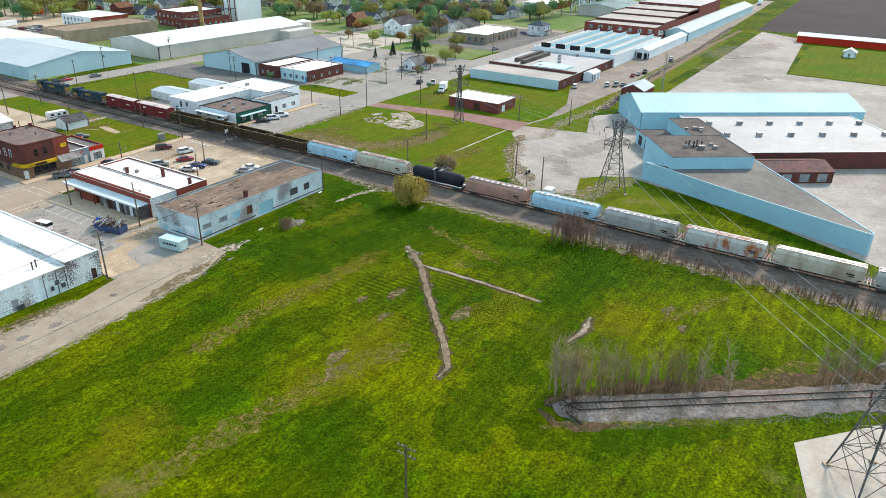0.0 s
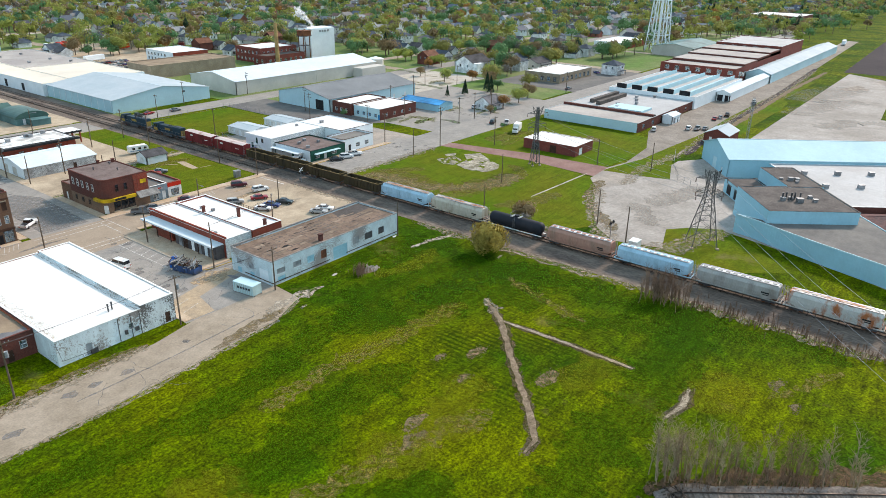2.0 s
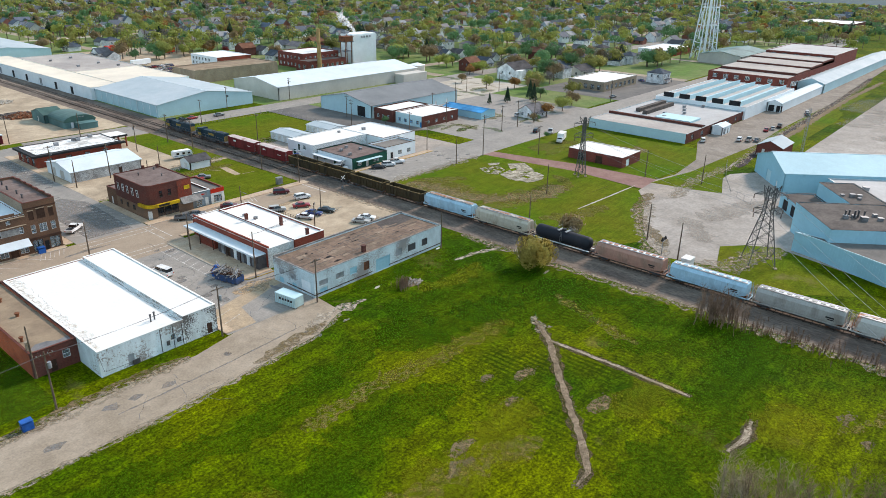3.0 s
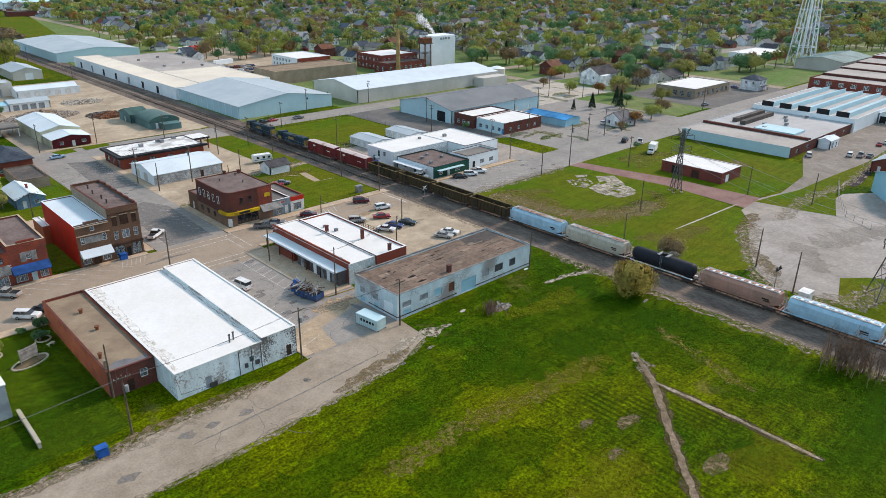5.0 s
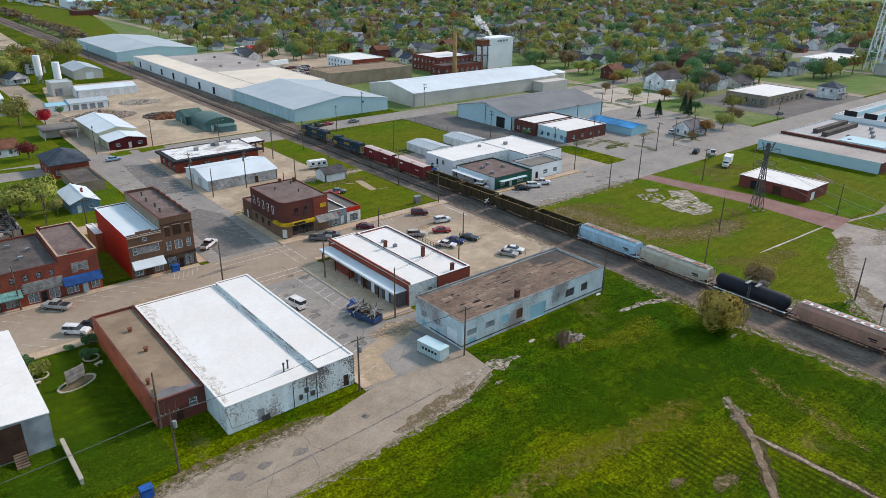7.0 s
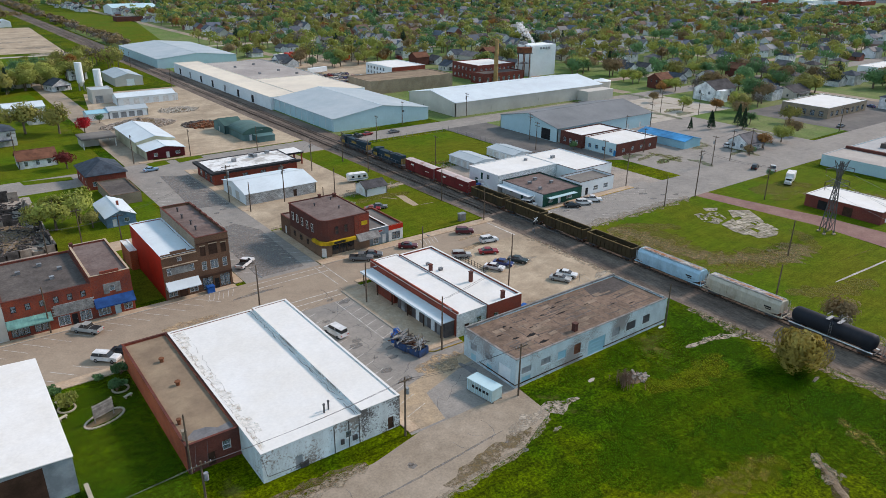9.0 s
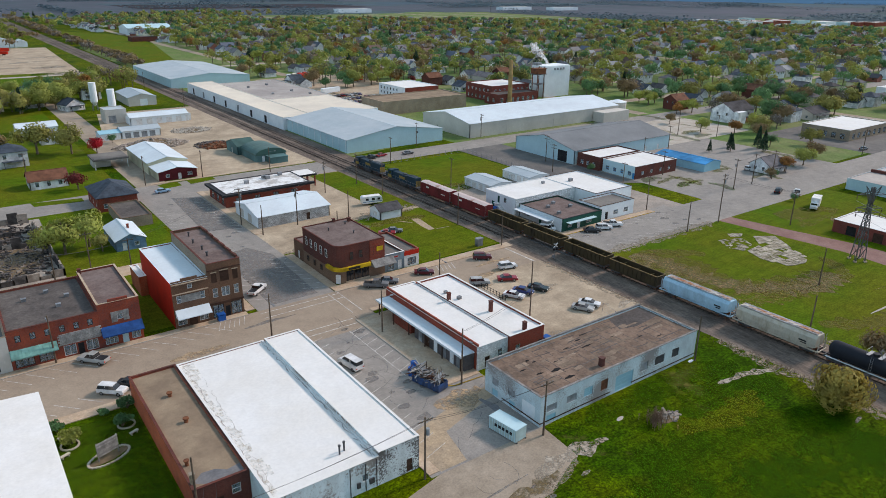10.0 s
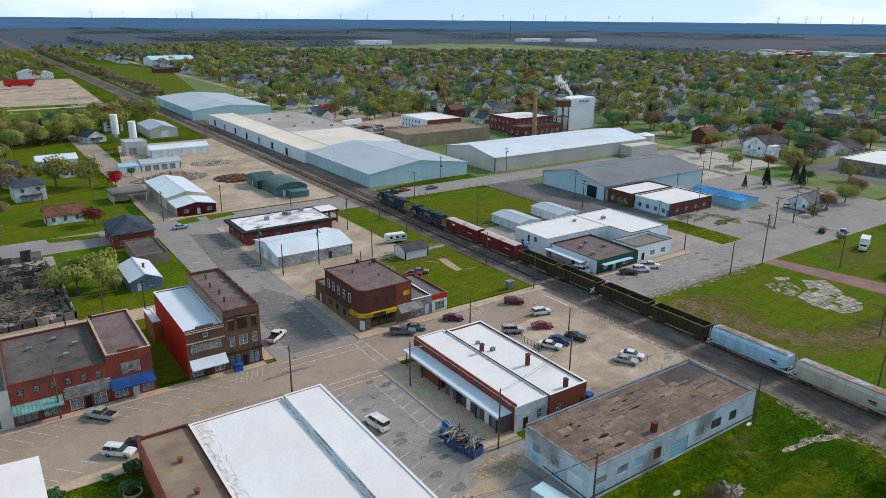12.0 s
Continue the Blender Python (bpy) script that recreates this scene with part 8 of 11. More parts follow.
strip("bare_strip", [(13.5, -108.2), (17.0, -110.9), (21.4, -115.1), (25, -119)], 2.6, M["dry_grass"], 0.05, "dry tan grass behind the saplings", "ground", 0.6, 46)
strip("bare_strip", [(-11.4, -84.6), (-13.0, -88.0), (-11.6, -91.8), (-8.6, -95.4)], 1.7, M["leaf_litter"], 0.05, "brown litter round the end of the spur", "ground", 0.6, 47)

# lush and yellowed stretches of the meadow, stains on the lots
for k, (pts, w) in enumerate((([(44, -72), (26, -76), (12, -76.4), (-2, -75.6), (-14, -76.5), (-26, -79)], 9), ([(22, -52), (29, -62), (34, -73)], 6), ([(37, -78), (41, -85), (42.5, -94), (41.5, -101)], 5), ([(-60, -24), (-36, -27), (-14, -24), (4, -20)], 6), ([(-44, -44), (-24, -40), (-6, -43)], 8), ([(12, -28), (26, -30), (40, -34)], 8), ([(30, -42), (40, -46), (44, -56)], 6), ([(-58, -62), (-40, -66), (-24, -62)], 9), ([(4, -17), (18, -22), (33, -27), (41, -42)], 12), ([(-6, -24), (10, -28), (24, -36), (30, -48)], 12), ([(36, -30), (38, -48), (40, -66), (41, -80)], 10), ([(-15.5, -82.0), (-17.2, -88.6), (-14.0, -93.4), (-9.4, -98.4), (-1, -109)], 5), ([(6, -4.2), (18, -4.6), (30, -4.2), (42, -7)], 5), ([(20, -12), (32, -10), (43, -16)], 8))):
    strip("lush_strip", pts, w, M["lush_grass"], 0.02, "lush dark green grass in the meadow", "ground", 0.5, 70 + k)
for k, (pts, w) in enumerate((([(12, -84), (20, -86), (23, -90)], 9), ([(4, -66), (14, -66), (18, -70)], 6), ([(-30, -54), (-14, -56), (-2, -52)], 8), ([(-14, -32), (4, -34), (18, -36)], 5), ([(-70, -40), (-54, -44), (-40, -40)], 8), ([(16, -14), (26, -16), (36, -14)], 5))):
    strip("yellowed_strip", pts, w, M["pale_grass"], 0.024, "yellowed thin grass in the meadow", "ground", 0.5, 90 + k)
ground_patch("pavement", [(-19.5, -0.6), (-15.0, -0.6), (-13.4, 6.6), (-3.0, 9.8), (1.4, 10.4), (0.6, 13.4), (-9, 11.6), (-19.5, 8.6)], M["sand_concrete"], 0.043, "tan sandy concrete strip across the side lot", "pavement", 0.06)
strip("stain", [(-11, 13), (-6, 12.5), (-1.5, 13.4)], 4.2, M["patch_sand"], 0.046, "tan sandy earth washed over the asphalt", "road patch", 0.5, 80)
strip("stain", [(-3.6, 10.6), (-3.3, 7.5), (-3.3, 4.4)], 1.7, M["asphalt_patch"], 0.05, "dark damp stain on the asphalt", "road patch", 0.4, 81)
ground_patch("pavement", [(-17.5, 64), (-6.5, 64), (-5.2, 92), (-9, 100), (-16.4, 98)], M["patch_dark"], 0.036, "dark resurfaced stretch of the cross street", "road patch", 0.06)
ground_patch("pavement", [(-14, 118), (-4, 116), (-4, 152), (-12, 156)], M["patch_dark"], 0.037, "dark resurfaced stretch of the cross street", "road patch", 0.06)
for k, (pts, w) in enumerate((([(300, -36), (330, -40), (362, -50)], 20), ([(262, -40), (290, -46), (320, -58)], 14), ([(100, -40), (120, -46), (132, -58)], 8), ([(84, -48), (90, -44), (98, -36)], 6), ([(240, -56), (262, -66), (272, -90)], 10))):
    strip("stain", pts, w, M["patch_dirt"], 0.05, "dark dirt and rubble stains on the pale yard", "ground", 0.5, 100 + k)
for k in range(9):
    x, y = rnd.uniform(19, 46), rnd.uniform(16, 47)
    strip("stain", [(x - 3, y - 1), (x, y + 0.6), (x + 3, y)], rnd.uniform(1.6, 3.5), M["patch_dirt"] if k % 3 else M["broken_concrete"], 0.034 + 0.002 * k, "worn patch in the gravel lot", "ground", 0.5, 110 + k)
for k in range(5):
    x, y = rnd.uniform(-70, 40), rnd.uniform(46, 61)
    strip("stain", [(x - 5, y - 0.3), (x, y + 0.2), (x + 6, y)], rnd.uniform(0.8, 2.4), M["patch_dark"] if k % 2 else M["patch_sand"], 0.038 + 0.001 * k, "faint worn patch on the main street", "road patch", 0.5, 130 + k)

# ---- disused spur at the meadow's edge ----
SP = thing("railway_track", "disused spur track with bleached ties", "railway track", -8.3, -89.2, 0.32, -142.3)
for s in (-0.75, 0.75):
    part("rail", boxes((s - 0.07, 0, 0, s + 0.07, 100, 0.03), (s - 0.035, 0, 0.03, s + 0.035, 100, 0.17)), M["rail"], SP)
tie2 = mesh("tie", boxes((-1.3, -0.12, -0.12, 1.3, 0.12, 0.0)), M["tie_grey"])
for i in range(150):
    part("tie", tie2, None, SP).matrix_basis = pose(rnd.uniform(-0.08, 0.08), 0.3 + 0.66 * i, 0, 0, 0, rnd.uniform(-2, 2))
bm = bmesh.new()
rows = []
for k in range(52):
    y = -3 + 2 * k
    w = min(1, 0.5 + k * 0.25)
    rows.append([bm.verts.new((x * w * rnd.uniform(0.82, 1.12), y + rnd.uniform(-0.5, 0.5), z - 0.32)) for x, z in ((-2.9, 0.0), (-1.7, 0.26), (1.8, 0.26), (3.6, 0.0))])
for a, b in zip(rows, rows[1:]):
    for i in range(3):
        bm.faces.new((a[i], a[i + 1], b[i + 1], b[i]))
part("ballast", bm, M["ballast_grey"], SP)
for k in range(26):
    bm = bmesh.new()
    a = Vector((rnd.uniform(-2.2, 2.6), rnd.uniform(-2.0, 0.4), rnd.uniform(-0.15, 0.35)))
    d = Vector((rnd.uniform(-1, 1), rnd.uniform(-0.7, 0.7), rnd.uniform(-0.1, 0.15))).normalized() * rnd.uniform(0.6, 1.5)
    beam(bm, a - d, a + d, rnd.uniform(0.06, 0.2))
    part("old_timber", bm, M["tie"] if k % 3 else M["tie_grey"], SP, "heaped broken timber at the track's end" if k == 0 else "")
clods("ballast_stones", [(-11.5, -89.5), (-5.5, -99), (4.5, -112), (15, -125.5)], 1.3, 1800, 0.15, M["ballast_grey"], "loose grey ballast stones beside the spur", 44)
strip("bare_strip", [(-15, -86.5), (-12, -90.5), (-8, -95.5), (0, -106)], 2.0, M["dry_grass"], 0.04, "dry tan grass below the spur ballast", "ground", 0.5, 45)
ground_patch("pavement", [(1.2, -116.4), (-9.2, -119.4), (-14, -128), (8, -136), (12, -126)], M["concrete_pale"], 0.06, "pale concrete pad under a pylon", "pavement")
strip("gravel_pile", [(-37.5, -85), (-32, -91), (-28, -98)], 4, M["patch_gravel"], 0.05, "pale gravel spill at the meadow's edge", "ground", 0.4, 27)
strip("bare_strip", [(-10, -85), (0, -95), (10, -108), (24, -124), (40, -145)], 5.5, M["leaf_litter"], 0.03, "brown leaf litter under bare saplings", "ground", 0.5, 28)

# ---- poles and wires ----
def utility_pole(x, y, h=10.5, rz=0.0, arms=1, lamp=False, transformer=False, label="weathered wooden utility pole with crossarm"):
    p = thing("utility_pole", label, "pole", x, y, 0, rz, "utility poles")
    def shaft():
        bm = bmesh.new()
        beam(bm, (0, 0, 0), (0, 0, h), 0.34, 0.22, 8)
        return mesh("shaft", bm, M["wood_pole"])
    part("shaft", cached(("shaft", h), shaft), None, p)
    for k in range(arms):
        z = h - 0.5 - 1.1 * k
        part("crossarm", cached("arm", lambda: mesh("crossarm", boxes((-1.25, -0.18, -0.06, 1.25, -0.06, 0.08)), M["wood_pole"])), None, p).location = (0, 0, z)
        for s in (-1.1, -0.5, 0.5, 1.1):
            def ins():
                bm = bmesh.new()
                tube(bm, 2, (0, -0.12, 0.18), 0.06, 0.1, 6)
                return mesh("insulator", bm, M["grey_paint"])
            part("insulator", cached("ins", ins), None, p).location = (s, 0, z)
    if transformer:
        bm = bmesh.new()
        tube(bm, 2, (0.42, 0, h - 2.4), 0.28, 0.5, 12)
        part("transformer", bm, M["grey_paint"], p, "grey drum transformer")
    if lamp:
        part("lamp_arm", boxes((-0.04, -2.0, h - 1.6, 0.04, 0, h - 1.52)), M["steel"], p)
        part("lamp_head", boxes((-0.16, -2.6, h - 1.66, 0.16, -1.95, h - 1.5)), M["steel"], p)
    return p


POLES = [(-22.2, -0.5, 10.0, 0, 1, 0, 1), (-51.4, -1.4, 10.0, 0, 1, 0, 1), (-50.0, 9.6, 9.5, 0, 0, 0, 0), (-3.3, 16.0, 10.6, 0, 0, 1, 0), (-4.5, 40, 9, 90, 0, 1, 0), (-1.9, -2.6, 9.5, 0, 1, 0, 0), (36.6, -2.0, 9.0, 0, 0, 0, 0), (34.0, 39.0, 6.8, 0, 0, 0, 0), (20.5, 25.0, 9.0, 45, 1, 0, 0), (18.0, 52.2, 8.0, 0, 0, 1, 0),
         (-58.3, 62.9, 9.5, 180, 0, 1, 0), (-23.2, 49.8, 9.5, 0, 0, 1, 0), (-37.4, 96.6, 9.5, 0, 1, 0, 0), (-44.5, 106, 9.5, 0, 1, 0, 0), (-53.0, 97, 9.0, 0, 1, 0, 0), (-1.6, 106.8, 8.5, 0, 0, 0, 0), (-3.4, 118.0, 11, 0, 1, 0, 1), (9.7, 109.4, 11, 90, 2, 0, 1), (12.8, 91, 8.5, 0, 0, 0, 0), (24.8, 107.2, 8.0, 0, 0, 0, 0), (30.8, 134.0, 10.5, 90, 2, 0, 1), (44.9, 138.5, 10.5, 90, 1, 0, 0), (45.7, 122.7, 10.5, 90, 1, 0, 0), (47.2, 84.0, 9.5, 0, 0, 0, 0), (46.5, 64.0, 9.0, 0, 0, 0, 0),
         (68.2, 115.7, 10.5, 90, 1, 0, 0), (112.2, 112.5, 10.5, 90, 2, 0, 0), (103.8, 63.0, 10.5, 90, 1, 0, 0), (96.4, 43.0, 9.0, 0, 0, 0, 0), (111.4, 43.2, 14.5, 0, 2, 0, 1), (126.4, 29.8, 10.5, 0, 1, 0, 0), (90.0, 2.7, 9.0, 0, 0, 0, 0), (63.8, -8.8, 8.5, 0, 0, 0, 0), (158.5, 61.5, 11, 90, 1, 0, 0), (147.4, 61.4, 10.5, 90, 1, 0, 1), (178.4, 111.8, 10.5, 90, 1, 0, 0), (210.6, 130.8, 10.5, 90, 1, 0, 0), (171, 61.5, 10.5, 90, 1, 0, 0), (142.7, 87.0, 9, 90, 1, 0, 0), (155.9, 106.5, 9, 0, 1, 0, 0), (113, 80.4, 10, 90, 1, 0, 0), (129.3, 175.6, 10.5, 90, 2, 0, 1), (95.2, 176.8, 10, 90, 1, 0, 0), (70.5, 157.6, 10, 90, 1, 0, 0), (121.5, 125.8, 10.5, 90, 2, 0, 0), (126.9, -11.0, 9, 0, 0, 0, 0), (131.9, -27.6, 9.5, 0, 0, 0, 0), (75.6, -36.2, 9.5, 0, 0, 0, 0), (68.0, -47.4, 9.5, 0, 0, 0, 0), (-14.7, 175.8, 10, 90, 1, 0, 0), (-24.8, 250, 10, 0, 1, 0, 0), (-46, 205, 9.5, 0, 1, 0, 0), (-37.8, -80.5, 10.5, 90, 2, 0, 0), (4.5, 176, 9.5, 90, 1, 0, 0), (27, 170.0, 9, 90, 0, 1, 0), (222, 118, 10, 90, 1, 0, 0), (240, 62, 10.5, 90, 1, 0, 0), (44.6, 330, 10, 90, 1, 0, 0), (46, 420, 10, 90, 1, 0, 0)]
for x, y, h, rz, arms, lamp, trans in POLES:
    utility_pole(x, y, h, rz, arms, lamp, trans, "weathered wooden utility pole with crossarms" if arms else ("wooden pole with street lamp arm" if lamp else "plain weathered wooden pole"))


def wire(name, label, a, b, sag, w=0.045, n=14):
    bm = bmesh.new()
    a, b = Vector(a), Vector(b)
    pts = [a.lerp(b, k / n) - Vector((0, 0, sag * 4 * (k / n) * (1 - k / n))) for k in range(n + 1)]
    polytube(bm, pts, w, 3)
    return tagged(part(name, bm, M["steel"] if name == "power_line" else M["steel_dark"]), label, "cable", "overhead wires")


for (a, ah), (b, bh) in ((((-22.2, -0.5), 9.5), ((-51.4, -1.4), 9.5)), (((-51.4, -1.4), 9.5), ((-95, -2.5), 9.5)), (((-22.2, -0.5), 9.5), ((-1.9, -2.6), 9.0)), (((111.4, 43.2), 14), ((126.4, 29.8), 10)), (((-37.4, 96.6), 9), ((-53.0, 97), 8.5)), (((-37.4, 96.6), 9), ((-3.4, 118.0), 10.5)), (((-3.4, 118.0), 10.5), ((9.7, 109.4), 10.5)), (((9.7, 109.4), 10.5), ((30.8, 134.0), 10)), (((30.8, 134), 10), ((44.9, 138.5), 10)), (((-3.3, 16), 10), ((20.5, 25.0), 8.5)), (((112.2, 112.5), 10), ((121.5, 125.8), 10)), (((158.5, 61.5), 10.5), ((147.4, 61.4), 10)), (((171, 61.5), 10), ((158.5, 61.5), 10.5)), (((147.4, 61.4), 10), ((111.4, 43.2), 13.5)), (((-51.4, -1.4), 9.0), ((-48, 10.4), 4.2))):
    for o in (-0.8, 0.8):
        wire("overhead_wire", "thin dark overhead wire between poles", (a[0] + o, a[1], ah), (b[0] + o, b[1], bh), 0.6)


def pylon(x, y, h, base, rz, label, arms=((0.66, 3.0), (0.72, 3.2), (0.9, 3.6))):
    """A lattice transmission tower: four legs, X bracing, crossarms."""
    p = thing("pylon", label, "pylon", x, y, 0, rz, "transmission pylons")
    waist, wz, topw = base * 0.3, h * 0.68, base * 0.24
    def width(z):
        return (base + (waist - base) * z / wz) / 2 if z < wz else (waist + (topw - waist) * (z - wz) / (h - wz)) / 2
    lv = [0, 0.2, 0.37, 0.5, 0.6, 0.68, 0.76, 0.84, 0.92, 1.0]
    C = ((-1, -1), (1, -1), (1, 1), (-1, 1))
    for sx, sy in C:
        bm = bmesh.new()
        polytube(bm, [(sx * width(a * h), sy * width(a * h), a * h) for a in lv], 0.2)
        part("leg", bm, M["pylon_steel"], p)
        part("footing", boxes((sx * base / 2 - 0.35, sy * base / 2 - 0.35, 0, sx * base / 2 + 0.35, sy * base / 2 + 0.35, 0.35)), M["concrete"], p)
    for i in range(4):
        (ax, ay), (bx, by) = C[i], C[(i + 1) % 4]
        for a, b in zip(lv, lv[1:]):
            bm = bmesh.new()
            wa, wb = width(a * h), width(b * h)
            beam(bm, (ax * wa, ay * wa, a * h), (bx * wb, by * wb, b * h), 0.08)
            beam(bm, (bx * wa, by * wa, a * h), (ax * wb, ay * wb, b * h), 0.08)
            beam(bm, (ax * wb, ay * wb, b * h), (bx * wb, by * wb, b * h), 0.08)
            part("bracing", bm, M["pylon_steel"], p)
    for f, reach in arms:
        for s in (-1, 1):
            bm = bmesh.new()
            z, w = f * h, width(f * h)
            for yy in (-w, w):
                beam(bm, (s * w, yy, z), (s * reach, 0, z + 0.1), 0.09)
                beam(bm, (s * w, yy, z + 0.9), (s * reach, 0, z + 0.1), 0.09)
            beam(bm, (s * (w + (reach - w) / 2), -w / 2, z), (s * (w + (reach - w) / 2), w / 2, z), 0.07)
            part("crossarm", bm, M["pylon_steel"], p)
            bm = bmesh.new()
            for k in range(5):
                tube(bm, 2, (s * reach, 0, z - 0.1 - 0.2 * k), 0.13, 0.05, 8)
            part("insulator_string", bm, M["brown_trim"], p)
    for s in (-1, 1):
        bm = bmesh.new()
        w = width(0.8 * h)
        for yy in (-w, w):
            beam(bm, (s * w, yy, 0.8 * h), (s * 1.9, 0, 1.02 * h), 0.1)
            beam(bm, (s * w * 0.2, yy, 0.9 * h), (s * 1.9, 0, 1.02 * h), 0.08)
        part("earth_wire_peak", bm, M["pylon_steel"], p)
    return p


pylon(79.4, -61.8, 18.5, 6.0, -56, "tall grey steel lattice pylon on grass")
pylon(113.6, 5.2, 19.0, 2.6, -35, "slim grey steel lattice pylon beside the brick road")
pylon(-1.6, -125.0, 19.5, 6.4, -52, "large grey steel lattice pylon on a concrete pad")
bm = bmesh.new()
mast = thing("radio_mast", "slender triangular lattice radio mast", "mast", 194.2, -40.0)
for k in range(3):
    a = 2.094 * k
    beam(bm, (0.5 * math.cos(a), 0.5 * math.sin(a), 0), (0.5 * math.cos(a), 0.5 * math.sin(a), 17), 0.1)
    for z in range(17):
        b = a + 2.094
        beam(bm, (0.5 * math.cos(a), 0.5 * math.sin(a), z), (0.5 * math.cos(b), 0.5 * math.sin(b), z + 1), 0.06)
part("lattice", bm, M["steel"], mast)
PA, PB, PC = (-1.6, -125.0), (79.4, -61.8), (113.6, 5.2)
for (a, b, ra, rb) in ((PA, PB, -52, -56), (PB, PC, -56, -35), (PA, (-60, -190), -52, -52)):
    for f, reach in ((0.72, 3.2), (0.9, 3.6)):
        for s in (-1, 1):
            oa = (s * reach * math.cos(radians(ra)), s * reach * math.sin(radians(ra)))
            ob_ = (s * reach * math.cos(radians(rb)), s * reach * math.sin(radians(rb)))
            wire("power_line", "thin steel transmission line between pylons", (a[0] + oa[0], a[1] + oa[1], f * 19 - 1.0), (b[0] + ob_[0], b[1] + ob_[1], f * 18.5 - 1.0), 1.6, 0.055, 24)
# crossing signals
for x, y in ((50.6, 48.6), (62.4, 62.0)):
    s = thing("crossing_signal", "railway crossing signal with crossbuck", "signal", x, y, 0, 0, "crossing signals")
    bm = bmesh.new()
    beam(bm, (0, 0, 0), (0, 0, 4.4), 0.14, 0.14, 8)
    part("post", bm, M["steel"], s)
    bm = bmesh.new()
    beam(bm, (-0.65, -0.1, 3.5), (0.65, -0.1, 4.5), 0.16)
    beam(bm, (-0.65, -0.13, 4.5), (0.65, -0.13, 3.5), 0.16)
    part("crossbuck", bm, M["white_paint"], s)
    bm = bmesh.new()
    for d in (-0.5, 0.5):
        tube(bm, 1, (d, -0.05, 2.9), 0.28, 0.12, 12)
    beam(bm, (-0.6, 0.05, 2.9), (0.6, 0.05, 2.9), 0.08)
    part("lights", bm, M["dark_trim"], s)
    part("gate_box", boxes((-0.25, 0.1, 0.6, 0.25, 0.6, 1.3)), M["steel"], s)
sg = thing("rail_signal", "dark railway block signal on a mast", "signal", 65.2, -44.5)
bm = bmesh.new()
beam(bm, (0, 0, 0), (0, 0, 5.6), 0.18, 0.18, 8)
part("mast", bm, M["steel"], sg)
for x in (-0.8, 0.8):
    bm = bmesh.new()
    tube(bm, 1, (x, -0.1, 5.6), 0.5, 0.06, 14)
    tube(bm, 1, (x, -0.3, 5.6), 0.16, 0.16, 8)
    part("signal_head", bm, M["dark_trim"], sg)
part("arm", boxes((-0.9, -0.05, 5.0, 0.9, 0.05, 5.1)), M["steel"], sg)
cb = thing("relay_cabinet", "silver railway relay cabinet", "cabinet", 41.6, 67.4)
part("body", boxes((-0.9, -0.6, 0, 0.9, 0.6, 2.0), (-1.0, -0.7, 2.0, 1.0, 0.7, 2.12)), M["steel"], cb)
cb = thing("relay_cabinet", "white railway relay hut near the signal", "cabinet", 66.0, -50.5)
part("body", boxes((-1.3, -1.0, 0, 1.3, 1.0, 2.3), (-1.4, -1.1, 2.3, 1.4, 1.1, 2.45)), M["white_paint"], cb)

# ---- loose things in the lots ----
box = thing("storage_container", "small pale teal shipping container with dark lettering bars", "container", -6.0, 1.0, 0.04, 8)
part("body", boxes((-1.2, -2.7, 0.12, 1.2, 2.7, 2.2)), mat("pale_teal_steel", (0.42, 0.58, 0.58), 0.6, 0.08, 0.5, 4, c2=(0.33, 0.42, 0.4)), box)
part("roof", boxes((-1.24, -2.74, 2.2, 1.24, 2.74, 2.29)), M["pale_blue"], box)
for k in range(11):
    for s in (-1, 1):
        part("rib", cached("crib", lambda: mesh("rib", boxes((-0.03, -0.06, 0.2, 0.03, 0.06, 2.15)), M["pale_blue"])), None, box).location = (s * 1.22, -2.5 + 0.5 * k, 0)
for k in range(5):
    part("letter_bar", boxes((-1.262, -2.0 + 0.75 * k, 1.1, -1.252, -1.5 + 0.75 * k, 1.6)), M["dark_trim"], box)
part("skids", boxes((-1.1, -2.9, 0, -0.9, 2.9, 0.12), (0.9, -2.9, 0, 1.1, 2.9, 0.12)), M["steel_dark"], box)
dum = thing("dumpster", "blue steel roll-off dumpster heaped with scrap lumber", "dumpster", -7.9, 18.9, 0.04, 14)
bm = boxes((-1.2, -3.0, 0.2, -1.1, 3.0, 1.5), (1.1, -3.0, 0.2, 1.2, 3.0, 1.5), (-1.1, -3.0, 0.2, 1.1, -2.9, 1.5), (-1.1, 2.9, 0.2, 1.1, 3.0, 1.5), (-1.1, -2.9, 0.1, 1.1, 2.9, 0.3))
part("bin", bm, M["dumpster_blue"], dum)
for k in range(8):
    for s in (-1, 1):
        part("rib", cached("drib", lambda: mesh("rib", boxes((-0.05, -0.05, 0.2, 0.05, 0.05, 1.5)), M["dumpster_blue"])), None, dum).location = (s * 1.24, -2.7 + 0.77 * k, 0)
r = random.Random(12)
for k in range(130):
    c = Vector((r.uniform(-1.0, 1.3), r.uniform(-2.4, 3.8), r.uniform(1.2, 2.3)))
    d = Vector((r.uniform(-1, 1), r.uniform(-0.6, 0.6), r.uniform(-0.35, 0.35))).normalized() * r.uniform(0.5, 1.4)
    bm = bmesh.new()
    beam(bm, c - d, c + d, r.uniform(0.06, 0.16))
    part("scrap_board", bm, r.choice((M["stone_grey"], M["steel_dark"], M["brown_trim"], M["grey_paint"], M["wood_pole"], M["rust"], M["aged_grey_roof"], M["aged_white_roof"], M["aged_white_roof"])), dum)
brl = thing("barrel", "bright blue plastic drum on the lot", "barrel", -8.6, 23.4, 0.04)
bm = bmesh.new()
tube(bm, 2, (0, 0, 0.75), 0.62, 0.75, 16)
